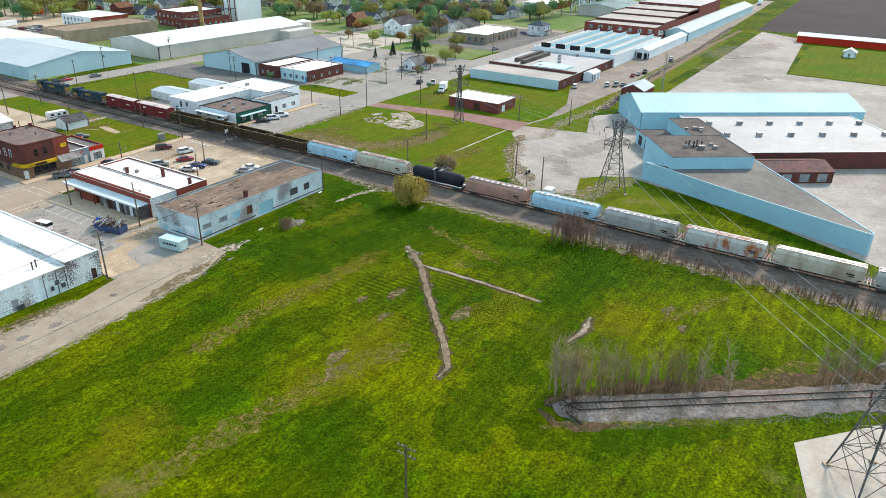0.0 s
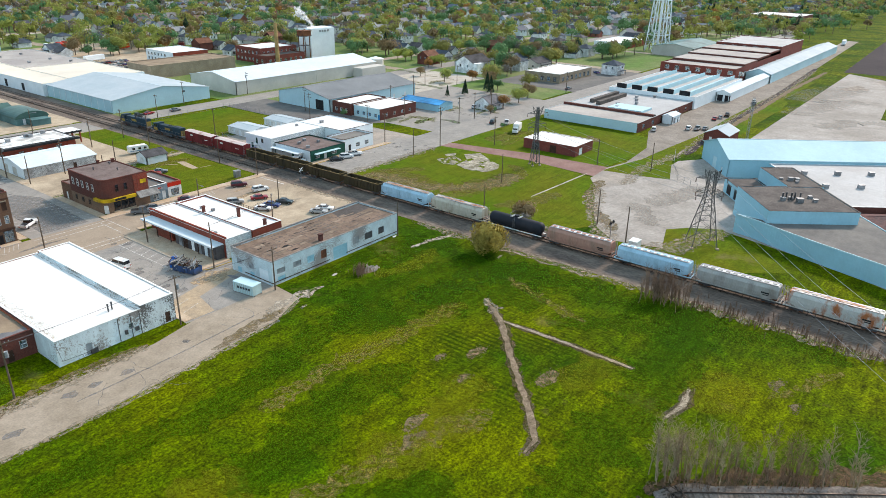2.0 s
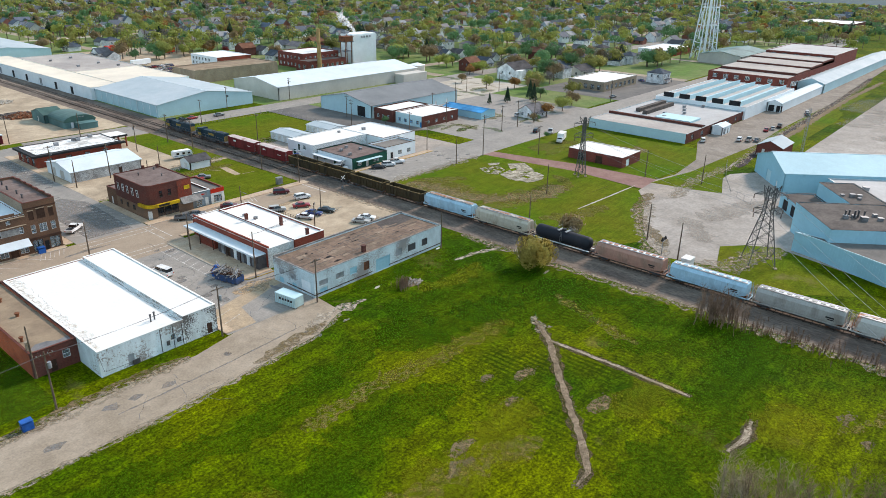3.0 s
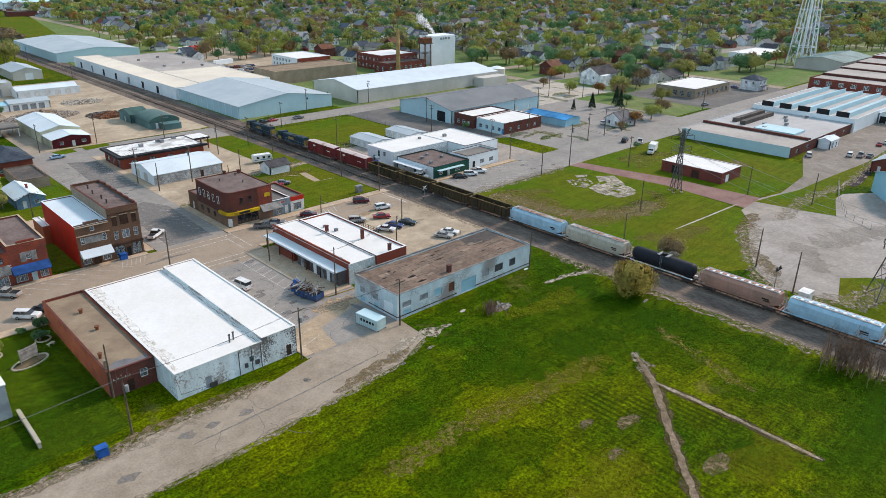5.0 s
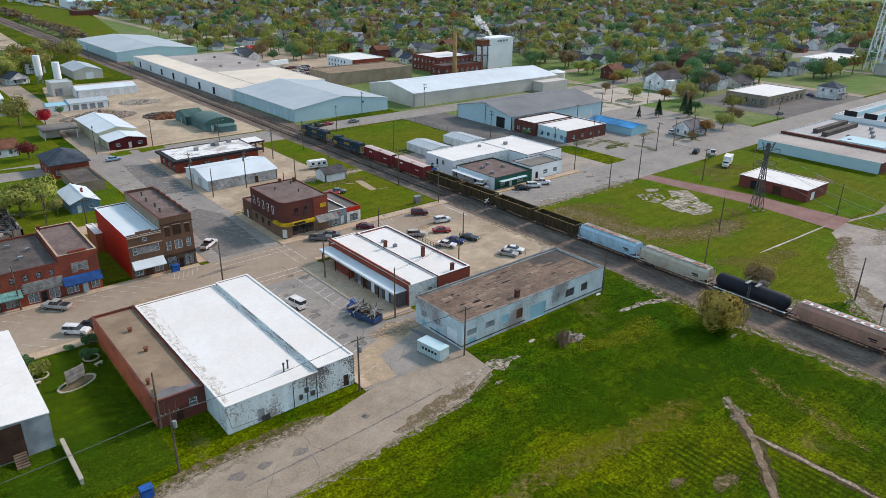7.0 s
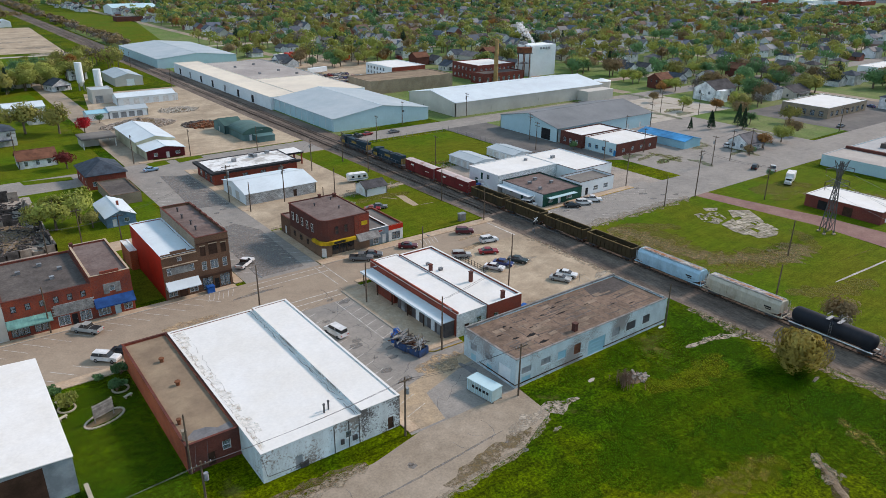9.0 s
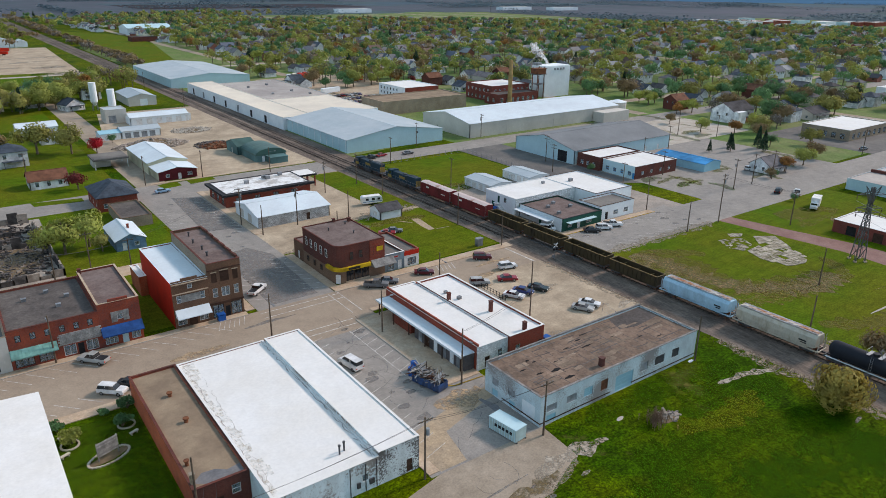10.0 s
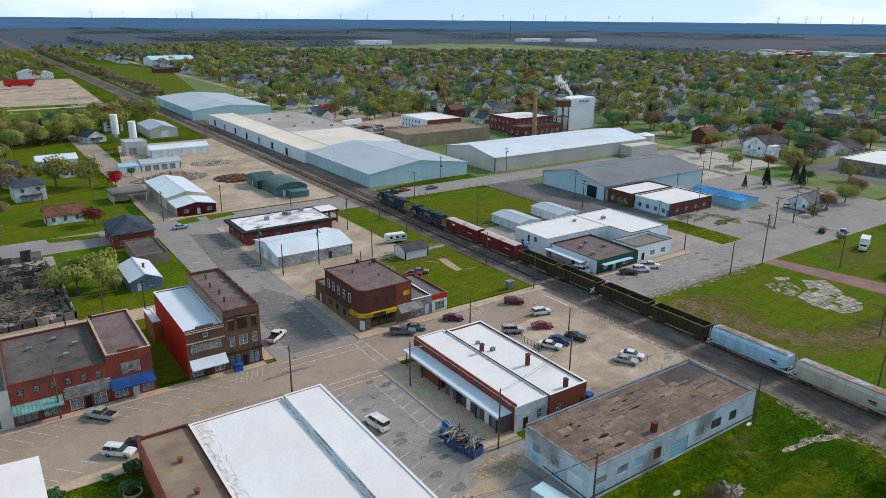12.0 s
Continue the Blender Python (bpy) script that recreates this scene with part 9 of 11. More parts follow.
tube(bm, 2, (0, 0, 0.5), 0.66, 0.05, 16)
tube(bm, 2, (0, 0, 1.1), 0.66, 0.05, 16)
part("drum", bm, M["blue_plastic"], brl)


def trash_bin(x, y, m, label, rz=0):
    b = thing("trash_bin", label, "bin", x, y, 0.03, rz)
    bm = bmesh.new()
    prism(bm, rect(-0.75, -0.6, 0.75, 0.6), 0.1, [1.25, 1.25, 1.45, 1.45])
    part("bin", bm, m, b)
    part("lid", boxes((-0.8, -0.64, 1.44, 0.8, 0.66, 1.52)), m, b)
    part("pocket", boxes((-0.85, -0.2, 0.7, -0.75, 0.2, 0.9), (0.75, -0.2, 0.7, 0.85, 0.2, 0.9)), M["steel_dark"], b)


trash_bin(-56.2, -3.4, M["blue_plastic"], "blue trash bin beside the road")
trash_bin(19.2, 14.6, M["blue_plastic"], "blue dumpster beside the depot", 20)
trash_bin(63.6, 93.0, M["blue_plastic"], "blue dumpster behind the store")
trash_bin(63.8, 87.6, M["blue_plastic"], "blue dumpster by the green door", 15)
trash_bin(-26.0, 98.0, M["dark_green"], "dark green dumpster in the alley")
trash_bin(-28.4, 62.9, M["blue_plastic"], "blue mailbox bin on the sidewalk")
sign = thing("monument_sign", "weathered slatted board sign in a stone-edged bed", "sign", -56.5, 29.5, 0, 20)
for s in (-1.5, 1.5):
    part("post", boxes((s - 0.08, -0.08, 0, s + 0.08, 0.08, 3.1)), M["stone_grey"], sign)
for k in range(9):
    part("slat", boxes((-1.6, -0.1, 0.8 + 0.25 * k, 1.6, -0.04, 1.02 + 0.25 * k)), M["stone_grey"], sign)
for k in range(26):
    a = 6.283 * k / 26
    part("edging_stone", cached("edst", lambda: mesh("edging_stone", boxes((-0.3, -0.13, 0, 0.3, 0.13, 0.2)), M["concrete_pale"])), None, sign).matrix_basis = pose(3.0 * math.cos(a), 1.6 * math.sin(a), 0, 0, 0, math.degrees(a) + 90)
strip("flower_bed", [(-59.2, 28.6), (-53.8, 30.5)], 2.6, M["earth"], 0.04, "dark mulch bed round a sign", "ground", 0.1, 30)
for x, y in ((-60.6, 35.5), (-52.6, 36.4)):
    rg = thing("tree_ring", "ring of pale edging stones on the lawn", "edging", x, y)
    for k in range(14):
        a = 6.283 * k / 14
        part("edging_stone", CACHE["edst"], None, rg).matrix_basis = pose(1.2 * math.cos(a), 1.2 * math.sin(a), 0, 0, 0, math.degrees(a) + 90)
bench_m = M["concrete_pale"]
for x, y in ((-61.6, 32.8), (-52.2, 33.2), (-61.2, 37.8)):
    b = thing("stone_bench", "small pale stone bench on the lawn", "bench", x, y, 0, 25)
    part("seat", boxes((-0.7, -0.25, 0.4, 0.7, 0.25, 0.52)), bench_m, b)
    for s in (-0.5, 0.4):
        part("leg", boxes((s, -0.2, 0, s + 0.1, 0.2, 0.4)), bench_m, b)
# patio fence beside the depot
pat = thing("patio_fence", "black metal patio fence round a small terrace", "fence", 21.4, 41.0)
for a, b in (((-2.4, 4.5), (3.4, 4.5)), ((3.4, 4.5), (3.4, -3.8)), ((3.4, -3.8), (-2.4, -3.8))):
    n = 8
    for k in range(n + 1):
        x, y = a[0] + (b[0] - a[0]) * k / n, a[1] + (b[1] - a[1]) * k / n
        part("post", cached("pfpost", lambda: mesh("post", boxes((-0.04, -0.04, 0, 0.04, 0.04, 1.3)), M["dark_trim"])), None, pat).location = (x, y, 0)
    for z in (0.2, 0.7, 1.2):
        bm = bmesh.new()
        beam(bm, (*a, z), (*b, z), 0.05)
        part("rail", bm, M["dark_trim"], pat)
ground_patch("pavement", rect(18.8, 37.0, 25.0, 45.6), M["concrete_pale"], 0.07, "pale concrete patio slab", "pavement")
for k in range(3):
    t = thing("patio_table", "small metal patio table", "table", 20.6 + 1.3 * (k % 2), 39 + 2.2 * k, 0.07)
    bm = bmesh.new()
    tube(bm, 2, (0, 0, 0.73), 0.45, 0.02, 14)
    part("tabletop", bm, M["steel"], t)
    bm = bmesh.new()
    tube(bm, 2, (0, 0, 0.36), 0.05, 0.35, 8)
    part("leg", bm, M["dark_trim"], t)


def chain_fence(pts, label, step=3.0, h=1.8):
    f = thing("chain_link_fence", label, "fence")
    for a, b in zip(pts, pts[1:]):
        n = max(1, int(math.dist(a, b) / step))
        for k in range(n + 1):
            part("post", cached(("cfp", h), lambda: mesh("post", boxes((-0.04, -0.04, 0, 0.04, 0.04, h)), M["steel"])), None, f).location = (a[0] + (b[0] - a[0]) * k / n, a[1] + (b[1] - a[1]) * k / n, 0)
        for z in (0.1, h * 0.5, h - 0.05):
            bm = bmesh.new()
            beam(bm, (*a, z), (*b, z), 0.035, 0.035, 3)
            part("rail", bm, M["steel"], f)


chain_fence([(18, 13.6), (37, 13.9), (38.6, 22)], "rusty chain-link fence behind the derelict shop")
chain_fence([(105, 112), (105, 157), (66, 157)], "chain-link fence along the vacant lot")
chain_fence([(161, -24.9), (143, -31.0), (128.4, -37.8), (122, -46)], "chain-link fence at the plant gate")
chain_fence([(66, 112.6), (104, 112.6)], "chain-link fence behind the storage sheds")

# ragged verges where yards meet grass
for pts, w in (([(68, -44), (74, -37), (86, -30), (104, -22)], 5), ([(92, -64), (84, -60), (72, -58), (67, -48)], 6), ([(47, -130), (47, -60), (47, 0)], 4), ([(48, 14), (48, 50)], 3), ([(62.8, 44), (63, -30), (66, -120)], 5), ([(-90, -4), (-50, -4), (-30, -3)], 2.5), ([(160, -28), (206, -24), (320, -23), (420, -18)], 4), ([(112, -27), (135, -24), (160, -27)], 4), ([(24, 104), (36, 106), (48, 106)], 5), ([(66, 113), (104, 113)], 4), ([(-3, 90), (10, 90), (23, 94), (23, 104)], 5), ([(66, 44.5), (110, 44.2)], 4)):
    strip("gravel_verge", pts, w, M["patch_gravel"], 0.065, "thin scattered gravel over grass", "ground", 0.5, int(pts[0][0] * 3) % 71 + 2)
strip("ditch", [(160, -29), (206, -25), (260, -24), (330, -22), (430, -17)], 2.6, M["soil"], 0.06, "dark weedy drainage ditch", "ditch", 0.3, 60)
strip("debris_field", [(350, -46), (362, -52), (372, -50)], 8, M["rubble"], 0.07, "spread of broken rubble on the vacant slab", "ground", 0.5, 61)

tr = thing("trailer", "long red flatbed trailer on the far lot", "trailer", -14, 708, 0, -17)
part("bed", boxes((-12, -1.4, 1.0, 12, 1.4, 3.2)), M["red_wall"], tr)
for x in (-9, -7.6, 8, 9.4):
    part("wheel", cached("twheel", lambda: mesh("wheel", boxes((-0.5, -1.3, 0, 0.5, 1.3, 1.0)), M["rubber"])), None, tr).location = (x, 0, 0)
building("shed", "pale metal farm shed on the far lot", "shed", -8, 793, 12, 812, 6, M["white_siding"], M["pale_grey_roof"], "gable_y", 3.0, 0.3)
building("shed", "small pale metal shed beside the far lot", "shed", 12.5, 792, 24, 808, 5, M["white_siding"], M["white_metal_roof"], "gable_y", 2.4, 0.3)
building("school", "low dark brick building on the green field", "building", 131, 815, 160, 832, 5, M["brick_dark"], M["dark_roof"], parapet=0.3, coping=M["dark_trim"])
for k in range(16):
    x, y = rnd.uniform(-70, 24), rnd.uniform(490, 720)
    strip("stain", [(x - 12, y - 4), (x, y + 3), (x + 12, y)], rnd.uniform(6, 16), M["patch_dirt"] if k % 2 else M["broken_concrete"], 0.05 + 0.003 * k, "broken slab and dirt on the demolished lot", "ground", 0.5, 150 + k)
wb = thing("waste_bin", "blue plastic wheeled waste bin beside the depot", "bin", 19.0, 18.6, 0.03, 10)
part("body", boxes((-0.7, -0.6, 0.15, 0.7, 0.6, 1.25)), M["blue_plastic"], wb)
part("lid", boxes((-0.75, -0.66, 1.26, 0.75, 0.64, 1.36)), M["blue_plastic"], wb)

ground_patch("yard", [(-78, 104.6), (-50, 104.6), (-49, 156), (-78, 156)], M["gravel_grey"], 0.036, "ash-grey burnt lot full of debris", "yard")
heap("rubble_heap", "spread of pale bricks and grey debris in the ruin", -60, 122, 8, 13, 0.9, 520, M["rubble"], 0.8, 31)
heap("rubble_heap", "heap of charred beams in the ruin", -62, 144, 7, 9, 1.1, 260, M["charred"], 1.3, 32)
rw = random.Random(77)
for k in range(26):
    x, y = (rw.uniform(132, 212), rw.uniform(64, 86)) if k < 12 else (rw.uniform(190, 247), rw.uniform(121, 167))
    ln = rw.uniform(4, 11)
    strip("weed_patch", [(x - ln, y - 1), (x, y + 1), (x + ln, y)] if k % 2 else [(x - 1, y - ln), (x + 1, y), (x, y + ln)], rw.uniform(1.5, 4.5), M["patch_weeds"] if k % 3 else M["lush_grass"], 0.034 + 0.001 * k, "weeds growing through the broken lot", "ground", 0.5, 200 + k)

for k, (pts, w) in enumerate((([(72, 40), (75, 30), (74, 16), (80, 7), (92, 4)], 9), ([(68, 38), (70, 26), (68, 14)], 6), ([(86, 30), (80, 34), (76, 40)], 5), ([(96, 0), (104, 4), (108, 12)], 4), ([(70, -8), (80, -14), (92, -16)], 5), ([(130, 34), (142, 36), (154, 30)], 6), ([(68, 120), (76, 117), (92, 116)], 5), ([(26, 96), (34, 98), (44, 96)], 4))):
    strip("dry_strip", pts, w, M["dry_lot"], 0.052 + 0.001 * k, "dry brown grass on the vacant lot", "ground", 0.5, 240 + k)
bt = thing("water_barrel", "bright blue plastic barrel beside the dumpster", "barrel", -7.3, 24.6, 0.04)
bm = bmesh.new()
tube(bm, 2, (0, 0, 0.8), 0.62, 0.8, 16)
part("body", bm, M["blue_plastic"], bt, "", True)
part("lid", boxes((-0.3, -0.3, 1.6, 0.3, 0.3, 1.68)), M["blue_plastic"], bt)

for pts in ([(-11.5, 173.6), (-4.8, 175.6), (-4.6, 169.2), (-10.8, 168.0)], [(-1.6, 175.0), (7.3, 176.2), (7.4, 170.8), (-1.7, 169.0)], [(-22.9, 129.2), (-20.9, 129.4), (-20.9, 141.6), (-22.9, 140.9)], [(-49, 174.0), (-35, 171.4), (-35, 167.2), (-48.5, 169.2)]):
    ground_patch("lawn", pts, M["lawn"], 0.05, "small mown grass strip beside the street", "lawn")

# ---- vehicles ----
def sect(bm, prof, y0, y1, inset=0.0, top=None):
    """A side profile (x, z) swept across the car's width; points above top are drawn in by inset."""
    a, b = [], []
    for x, z in prof:
        i = inset if top is not None and z > top else 0.0
        a.append(bm.verts.new((x, y0 + i, z)))
        b.append(bm.verts.new((x, y1 - i, z)))
    n = len(prof)
    for k in range(n):
        bm.faces.new((a[k], b[k], b[(k + 1) % n], a[(k + 1) % n]))
    bm.faces.new(a)
    bm.faces.new(b[::-1])


KINDS = {
    "sedan": dict(L=4.7, W=1.8, low=[(-2.35, 0.35), (2.3, 0.3), (2.35, 0.62), (2.2, 0.82), (0.95, 0.95), (-1.6, 0.98), (-2.3, 0.92), (-2.35, 0.6)], cab=[(-1.75, 0.95), (1.05, 0.93), (0.35, 1.38), (-0.95, 1.42)], roof=(-0.95, 0.32, 1.4)),
    "suv": dict(L=4.7, W=1.86, low=[(-2.3, 0.4), (2.3, 0.36), (2.35, 0.75), (2.2, 1.0), (1.1, 1.1), (-2.3, 1.12), (-2.36, 0.7)], cab=[(-2.25, 1.1), (1.1, 1.08), (0.5, 1.66), (-2.0, 1.7)], roof=(-2.0, 0.48, 1.68)),
    "pickup": dict(L=5.6, W=1.95, low=[(-2.8, 0.5), (2.75, 0.42), (2.8, 0.85), (2.6, 1.08), (1.3, 1.15), (-2.8, 1.15)], cab=[(-0.75, 1.13), (1.25, 1.13), (0.65, 1.78), (-0.6, 1.82)], roof=(-0.6, 0.62, 1.8)),
    "van": dict(L=5.2, W=1.95, low=[(-2.6, 0.4), (2.5, 0.36), (2.6, 0.8), (2.3, 1.1), (1.6, 1.25), (-2.6, 1.25)], cab=[(-2.55, 1.23), (1.6, 1.22), (0.9, 1.95), (-2.45, 2.0)], roof=(-2.45, 0.88, 1.98)),
}


def car_proto(kind, colour, label, x, y, rz, z=0.04, group="parked cars"):
    k = KINDS[kind]
    m = cached(("carpaint", colour), lambda: paint("car_paint_" + colour, {"white": (0.75, 0.75, 0.74), "silver": (0.42, 0.42, 0.4), "red": (0.3, 0.012, 0.02), "maroon": (0.12, 0.008, 0.015), "blue": (0.02, 0.04, 0.16), "black": (0.012, 0.014, 0.016), "green": (0.02, 0.035, 0.035), "grey": (0.16, 0.165, 0.17), "tan": (0.3, 0.26, 0.2), "paleblue": (0.25, 0.4, 0.55)}[colour]))
    c = thing("pickup_truck" if kind == "pickup" else ("van" if kind == "van" else ("suv" if kind == "suv" else "car")), label, "car" if kind in ("sedan", "suv") else kind, x, y, z, rz, group)
    hw = k["W"] / 2

    def body():
        bm = bmesh.new()
        sect(bm, k["low"], -hw, hw, 0.1, 0.9)
        return mesh("body", bm, m)
    part("body", cached(("cb", kind, colour), body), None, c)

    def cabin():
        bm = bmesh.new()
        sect(bm, k["cab"], -hw + 0.1, hw - 0.1, 0.16, 1.2)
        return mesh("glasshouse", bm, M["car_glass"])
    part("glasshouse", cached(("cc", kind), cabin), None, c)
    x0, x1, zz = k["roof"]

    def roof():
        return mesh("roof", boxes((x0 - 0.05, -hw + 0.24, zz - 0.02, x1 + 0.05, hw - 0.24, zz + 0.07), *[(px - 0.05, s * (hw - 0.2) - 0.04, 0.95, px + 0.05, s * (hw - 0.2) + 0.04, zz) for px in ((x0 + x1) / 2,) for s in (-1, 1)]), m)
    part("roof", cached(("cr", kind, colour), roof), None, c)
    if kind == "pickup":
        part("bed", cached(("bed", colour), lambda: mesh("bed", boxes((-2.65, -hw + 0.15, 1.152, -0.85, hw - 0.15, 1.16)), M["dark_trim"])), None, c)

    def tyre():
        bm = bmesh.new()
        tube(bm, 1, (0, 0, 0), 0.34, 0.11, 16)
        return mesh("tyre", bm, M["rubber"])

    def rim():
        bm = bmesh.new()
        tube(bm, 1, (0, 0, 0), 0.21, 0.12, 10)
        return mesh("rim", bm, M["chrome"])
    for sx in (-0.31, 0.31):
        for s in (-1, 1):
            w = part("wheel", cached("tyre", tyre), None, c)
            w.location = (sx * k["L"], s * (hw - 0.1), 0.34)
            part("rim", cached("rim", rim), None, w)
    for s in (-1, 1):
        part("headlight", cached(("hl", kind), lambda: mesh("headlight", boxes((k["L"] / 2 - 0.2, -0.2, 0.64, k["L"] / 2 - 0.0, 0.2, 0.78)), M["white_paint"])), None, c).location = (0, s * (hw - 0.3), 0)
        part("taillight", cached(("tl", kind), lambda: mesh("taillight", boxes((-k["L"] / 2 - 0.02, -0.14, 0.68, -k["L"] / 2 + 0.15, 0.14, 0.88)), M["red_wall"])), None, c).location = (0, s * (hw - 0.22), 0)
    return c


CARS = [("suv", "maroon", 36.2, 59.4, -33, "maroon"), ("suv", "white", 37.4, 51.2, -13, "white"), ("sedan", "red", 32.6, 45.6, -30, "bright red"), ("suv", "silver", 25.8, 47.4, 330, "silver"), ("sedan", "white", 27.6, 37.6, 300, "white"), ("sedan", "blue", 30.8, 38.2, 300, "dark blue"), ("sedan", "green", 34.8, 37.6, 300, "black-green"), ("sedan", "silver", 35.4, 24.6, 300, "silver"), ("sedan", "white", 38.2, 25.4, 300, "white"),
        ("sedan", "maroon", 18.9, 59.6, -33, "dark red"), ("pickup", "grey", 5.8, 59.6, -35, "old grey"), ("sedan", "grey", 9.2, 60.0, -35, "dark"), ("sedan", "black", 74.3, 58.0, -36, "black"), ("suv", "white", 78.8, 57.7, -30, "white"), ("pickup", "white", 83.0, 58.3, -36, "white"), ("suv", "white", 64.8, 66.0, 300, "white"), ("pickup", "white", -17.3, 72.0, 40, "white"), ("pickup", "silver", -52.7, 59.6, 131, "silver"), ("suv", "white", -52.3, 46.9, -43, "white"), ("sedan", "black", -49.2, 47.4, -43, "black"), ("van", "white", -15.9, 32.0, 100, "white"),
        ("pickup", "white", 159.0, 45.6, 30, "white"), ("suv", "black", 156, 50.4, 20, "black"), ("suv", "white", 176.5, 73.5, 0, "white"), ("suv", "white", 180.5, 74.2, 0, "white"), ("sedan", "paleblue", -12.4, 163.8, 5, "pale blue"), ("pickup", "black", 67, 167.0, 10, "black"), ("sedan", "red", 73, 168.6, 10, "red"), ("sedan", "grey", 84, 166.2, 0, "grey"), ("sedan", "grey", 28.8, 88.8, 330, "dark grey"), ("sedan", "red", 26.2, 88.2, 330, "rusty red"), ("sedan", "black", 24.2, 133.6, 0, "black"),
        ("suv", "white", 200.0, -15.6, 10, "white"), ("pickup", "silver", 202, -18.6, 5, "silver"), ("sedan", "grey", 204, -21.0, 5, "grey"), ("sedan", "red", 226, -17.6, 12, "red"), ("sedan", "silver", 231, -18.6, 12, "silver"), ("pickup", "black", 237, -19.6, 12, "black"), ("suv", "grey", 274, -21.0, 10, "grey"), ("suv", "silver", 279, -19.6, 10, "silver"), ("suv", "white", 188.4, -5.6, 20, "white"), ("sedan", "blue", 311, 80, 60, "blue"), ("sedan", "silver", 306, 84, 60, "silver"), ("sedan", "white", 316, 76, 60, "white"), ("sedan", "grey", 250, 66, 0, "grey")]
CARS += [("sedan" if i % 3 else "suv", ("silver", "white", "grey", "red", "black", "blue")[(i * 5) % 6], 127 + (i % 9) * 2.9, 292 + (i // 9) * 13.0, 90, ("silver", "white", "grey", "red", "black", "blue")[(i * 5) % 6]) for i in range(26)]
words = {"sedan": "sedan", "suv": "SUV", "pickup": "pickup truck", "van": "panel van"}
for i, (kind, colour, x, y, rz, word) in enumerate(CARS):
    where = "on asphalt" if y > 50 and x < 49 else "on gravel"
    car_proto(kind, colour, f"{word} {words[kind]} parked {where}", x, y, rz)


def box_truck(x, y, rz, label):
    t = thing("box_truck", label, "truck", x, y, 0.04, rz)
    part("cargo_box", boxes((-3.6, -1.2, 0.95, 1.6, 1.2, 3.4)), M["white_paint"], t)
    bm = bmesh.new()
    sect(bm, [(1.7, 0.5), (3.9, 0.5), (3.95, 1.2), (3.3, 1.35), (2.9, 2.2), (1.7, 2.3)], -1.0, 1.0)
    part("cab", bm, M["white_paint"], t)
    part("windshield", boxes((3.0, -0.85, 1.45, 3.2, 0.85, 2.05)), M["car_glass"], t)
    part("chassis", boxes((-3.5, -0.5, 0.6, 3.6, 0.5, 0.95)), M["steel_dark"], t)
    for sx in (-2.2, 2.9):
        for s in (-1, 1):
            w = part("wheel", CACHE["tyre"], None, t)
            w.matrix_basis = Matrix.Translation((sx, s * 0.95, 0.45)) @ Matrix.Scale(1.3, 4)
            part("rim", CACHE["rim"], None, w)


box_truck(149.4, 34.6, 200, "white box truck parked beside the street")
camper = thing("camper_trailer", "white camper trailer with rounded corners", "trailer", 37.2, 115.2, 0.02, 350)
bm = bmesh.new()
sect(bm, [(-3.2, 0.6), (3.0, 0.6), (3.3, 1.2), (3.0, 2.5), (2.6, 2.75), (-2.9, 2.75), (-3.3, 2.4)], -1.15, 1.15)
part("body", bm, M["white_paint"], camper)
for x in (-1.8, 0.2, 2.0):
    part("window", boxes((x - 0.45, -1.18, 1.5, x + 0.45, -1.152, 2.2)), M["car_glass"], camper)
part("stripe", boxes((-3.1, -1.17, 1.05, 3.0, -1.153, 1.25)), M["blue_house"], camper)
for s in (-1, 1):
    part("wheel", CACHE["tyre"], None, camper).location = (-0.3, s * 1.0, 0.36)


def semi_trailer(x, y, rz, m, label):
    t = thing("semi_trailer", label, "trailer", x, y, 0.02, rz, "semi trailers")
    part("box", boxes((-6.7, -1.28, 1.2, 6.7, 1.28, 4.0)), m, t)
    part("frame", boxes((-6.0, -0.5, 0.9, 6.0, 0.5, 1.2)), M["steel_dark"], t)
    for sx in (-5.4, -4.2):
        for s in (-1, 1):
            w = part("wheel", CACHE["tyre"], None, t)
            w.matrix_basis = Matrix.Translation((sx, s * 1.0, 0.5)) @ Matrix.Scale(1.45, 4)
    part("landing_gear", boxes((3.4, -0.9, 0.0, 3.6, -0.7, 0.9), (3.4, 0.7, 0.0, 3.6, 0.9, 0.9)), M["steel"], t)


semi_trailer(134, 330, 12, M["white_siding"], "white semi trailer parked in the truck yard")
for i in range(4):
    semi_trailer(140 + i * 5, 402 + 2 * i, 80, (M["white_siding"], M["cream_roof"], M["red_wall"], M["red_wall"])[i], ("white", "cream", "red", "dark red")[i] + " semi trailer parked beyond the warehouses")
semi_trailer(175, 372, 20, M["red_wall"], "red semi trailer with tractor stripes")
semi_trailer(-18, 738, 5, M["red_wall"], "red semi trailer on the demolished lot")
semi_trailer(-5, 736, 5, M["red_wall"], "red semi trailer coupled in line")
semi_trailer(600, -4, 5, M["white_siding"], "white semi trailer at the end of the service road")

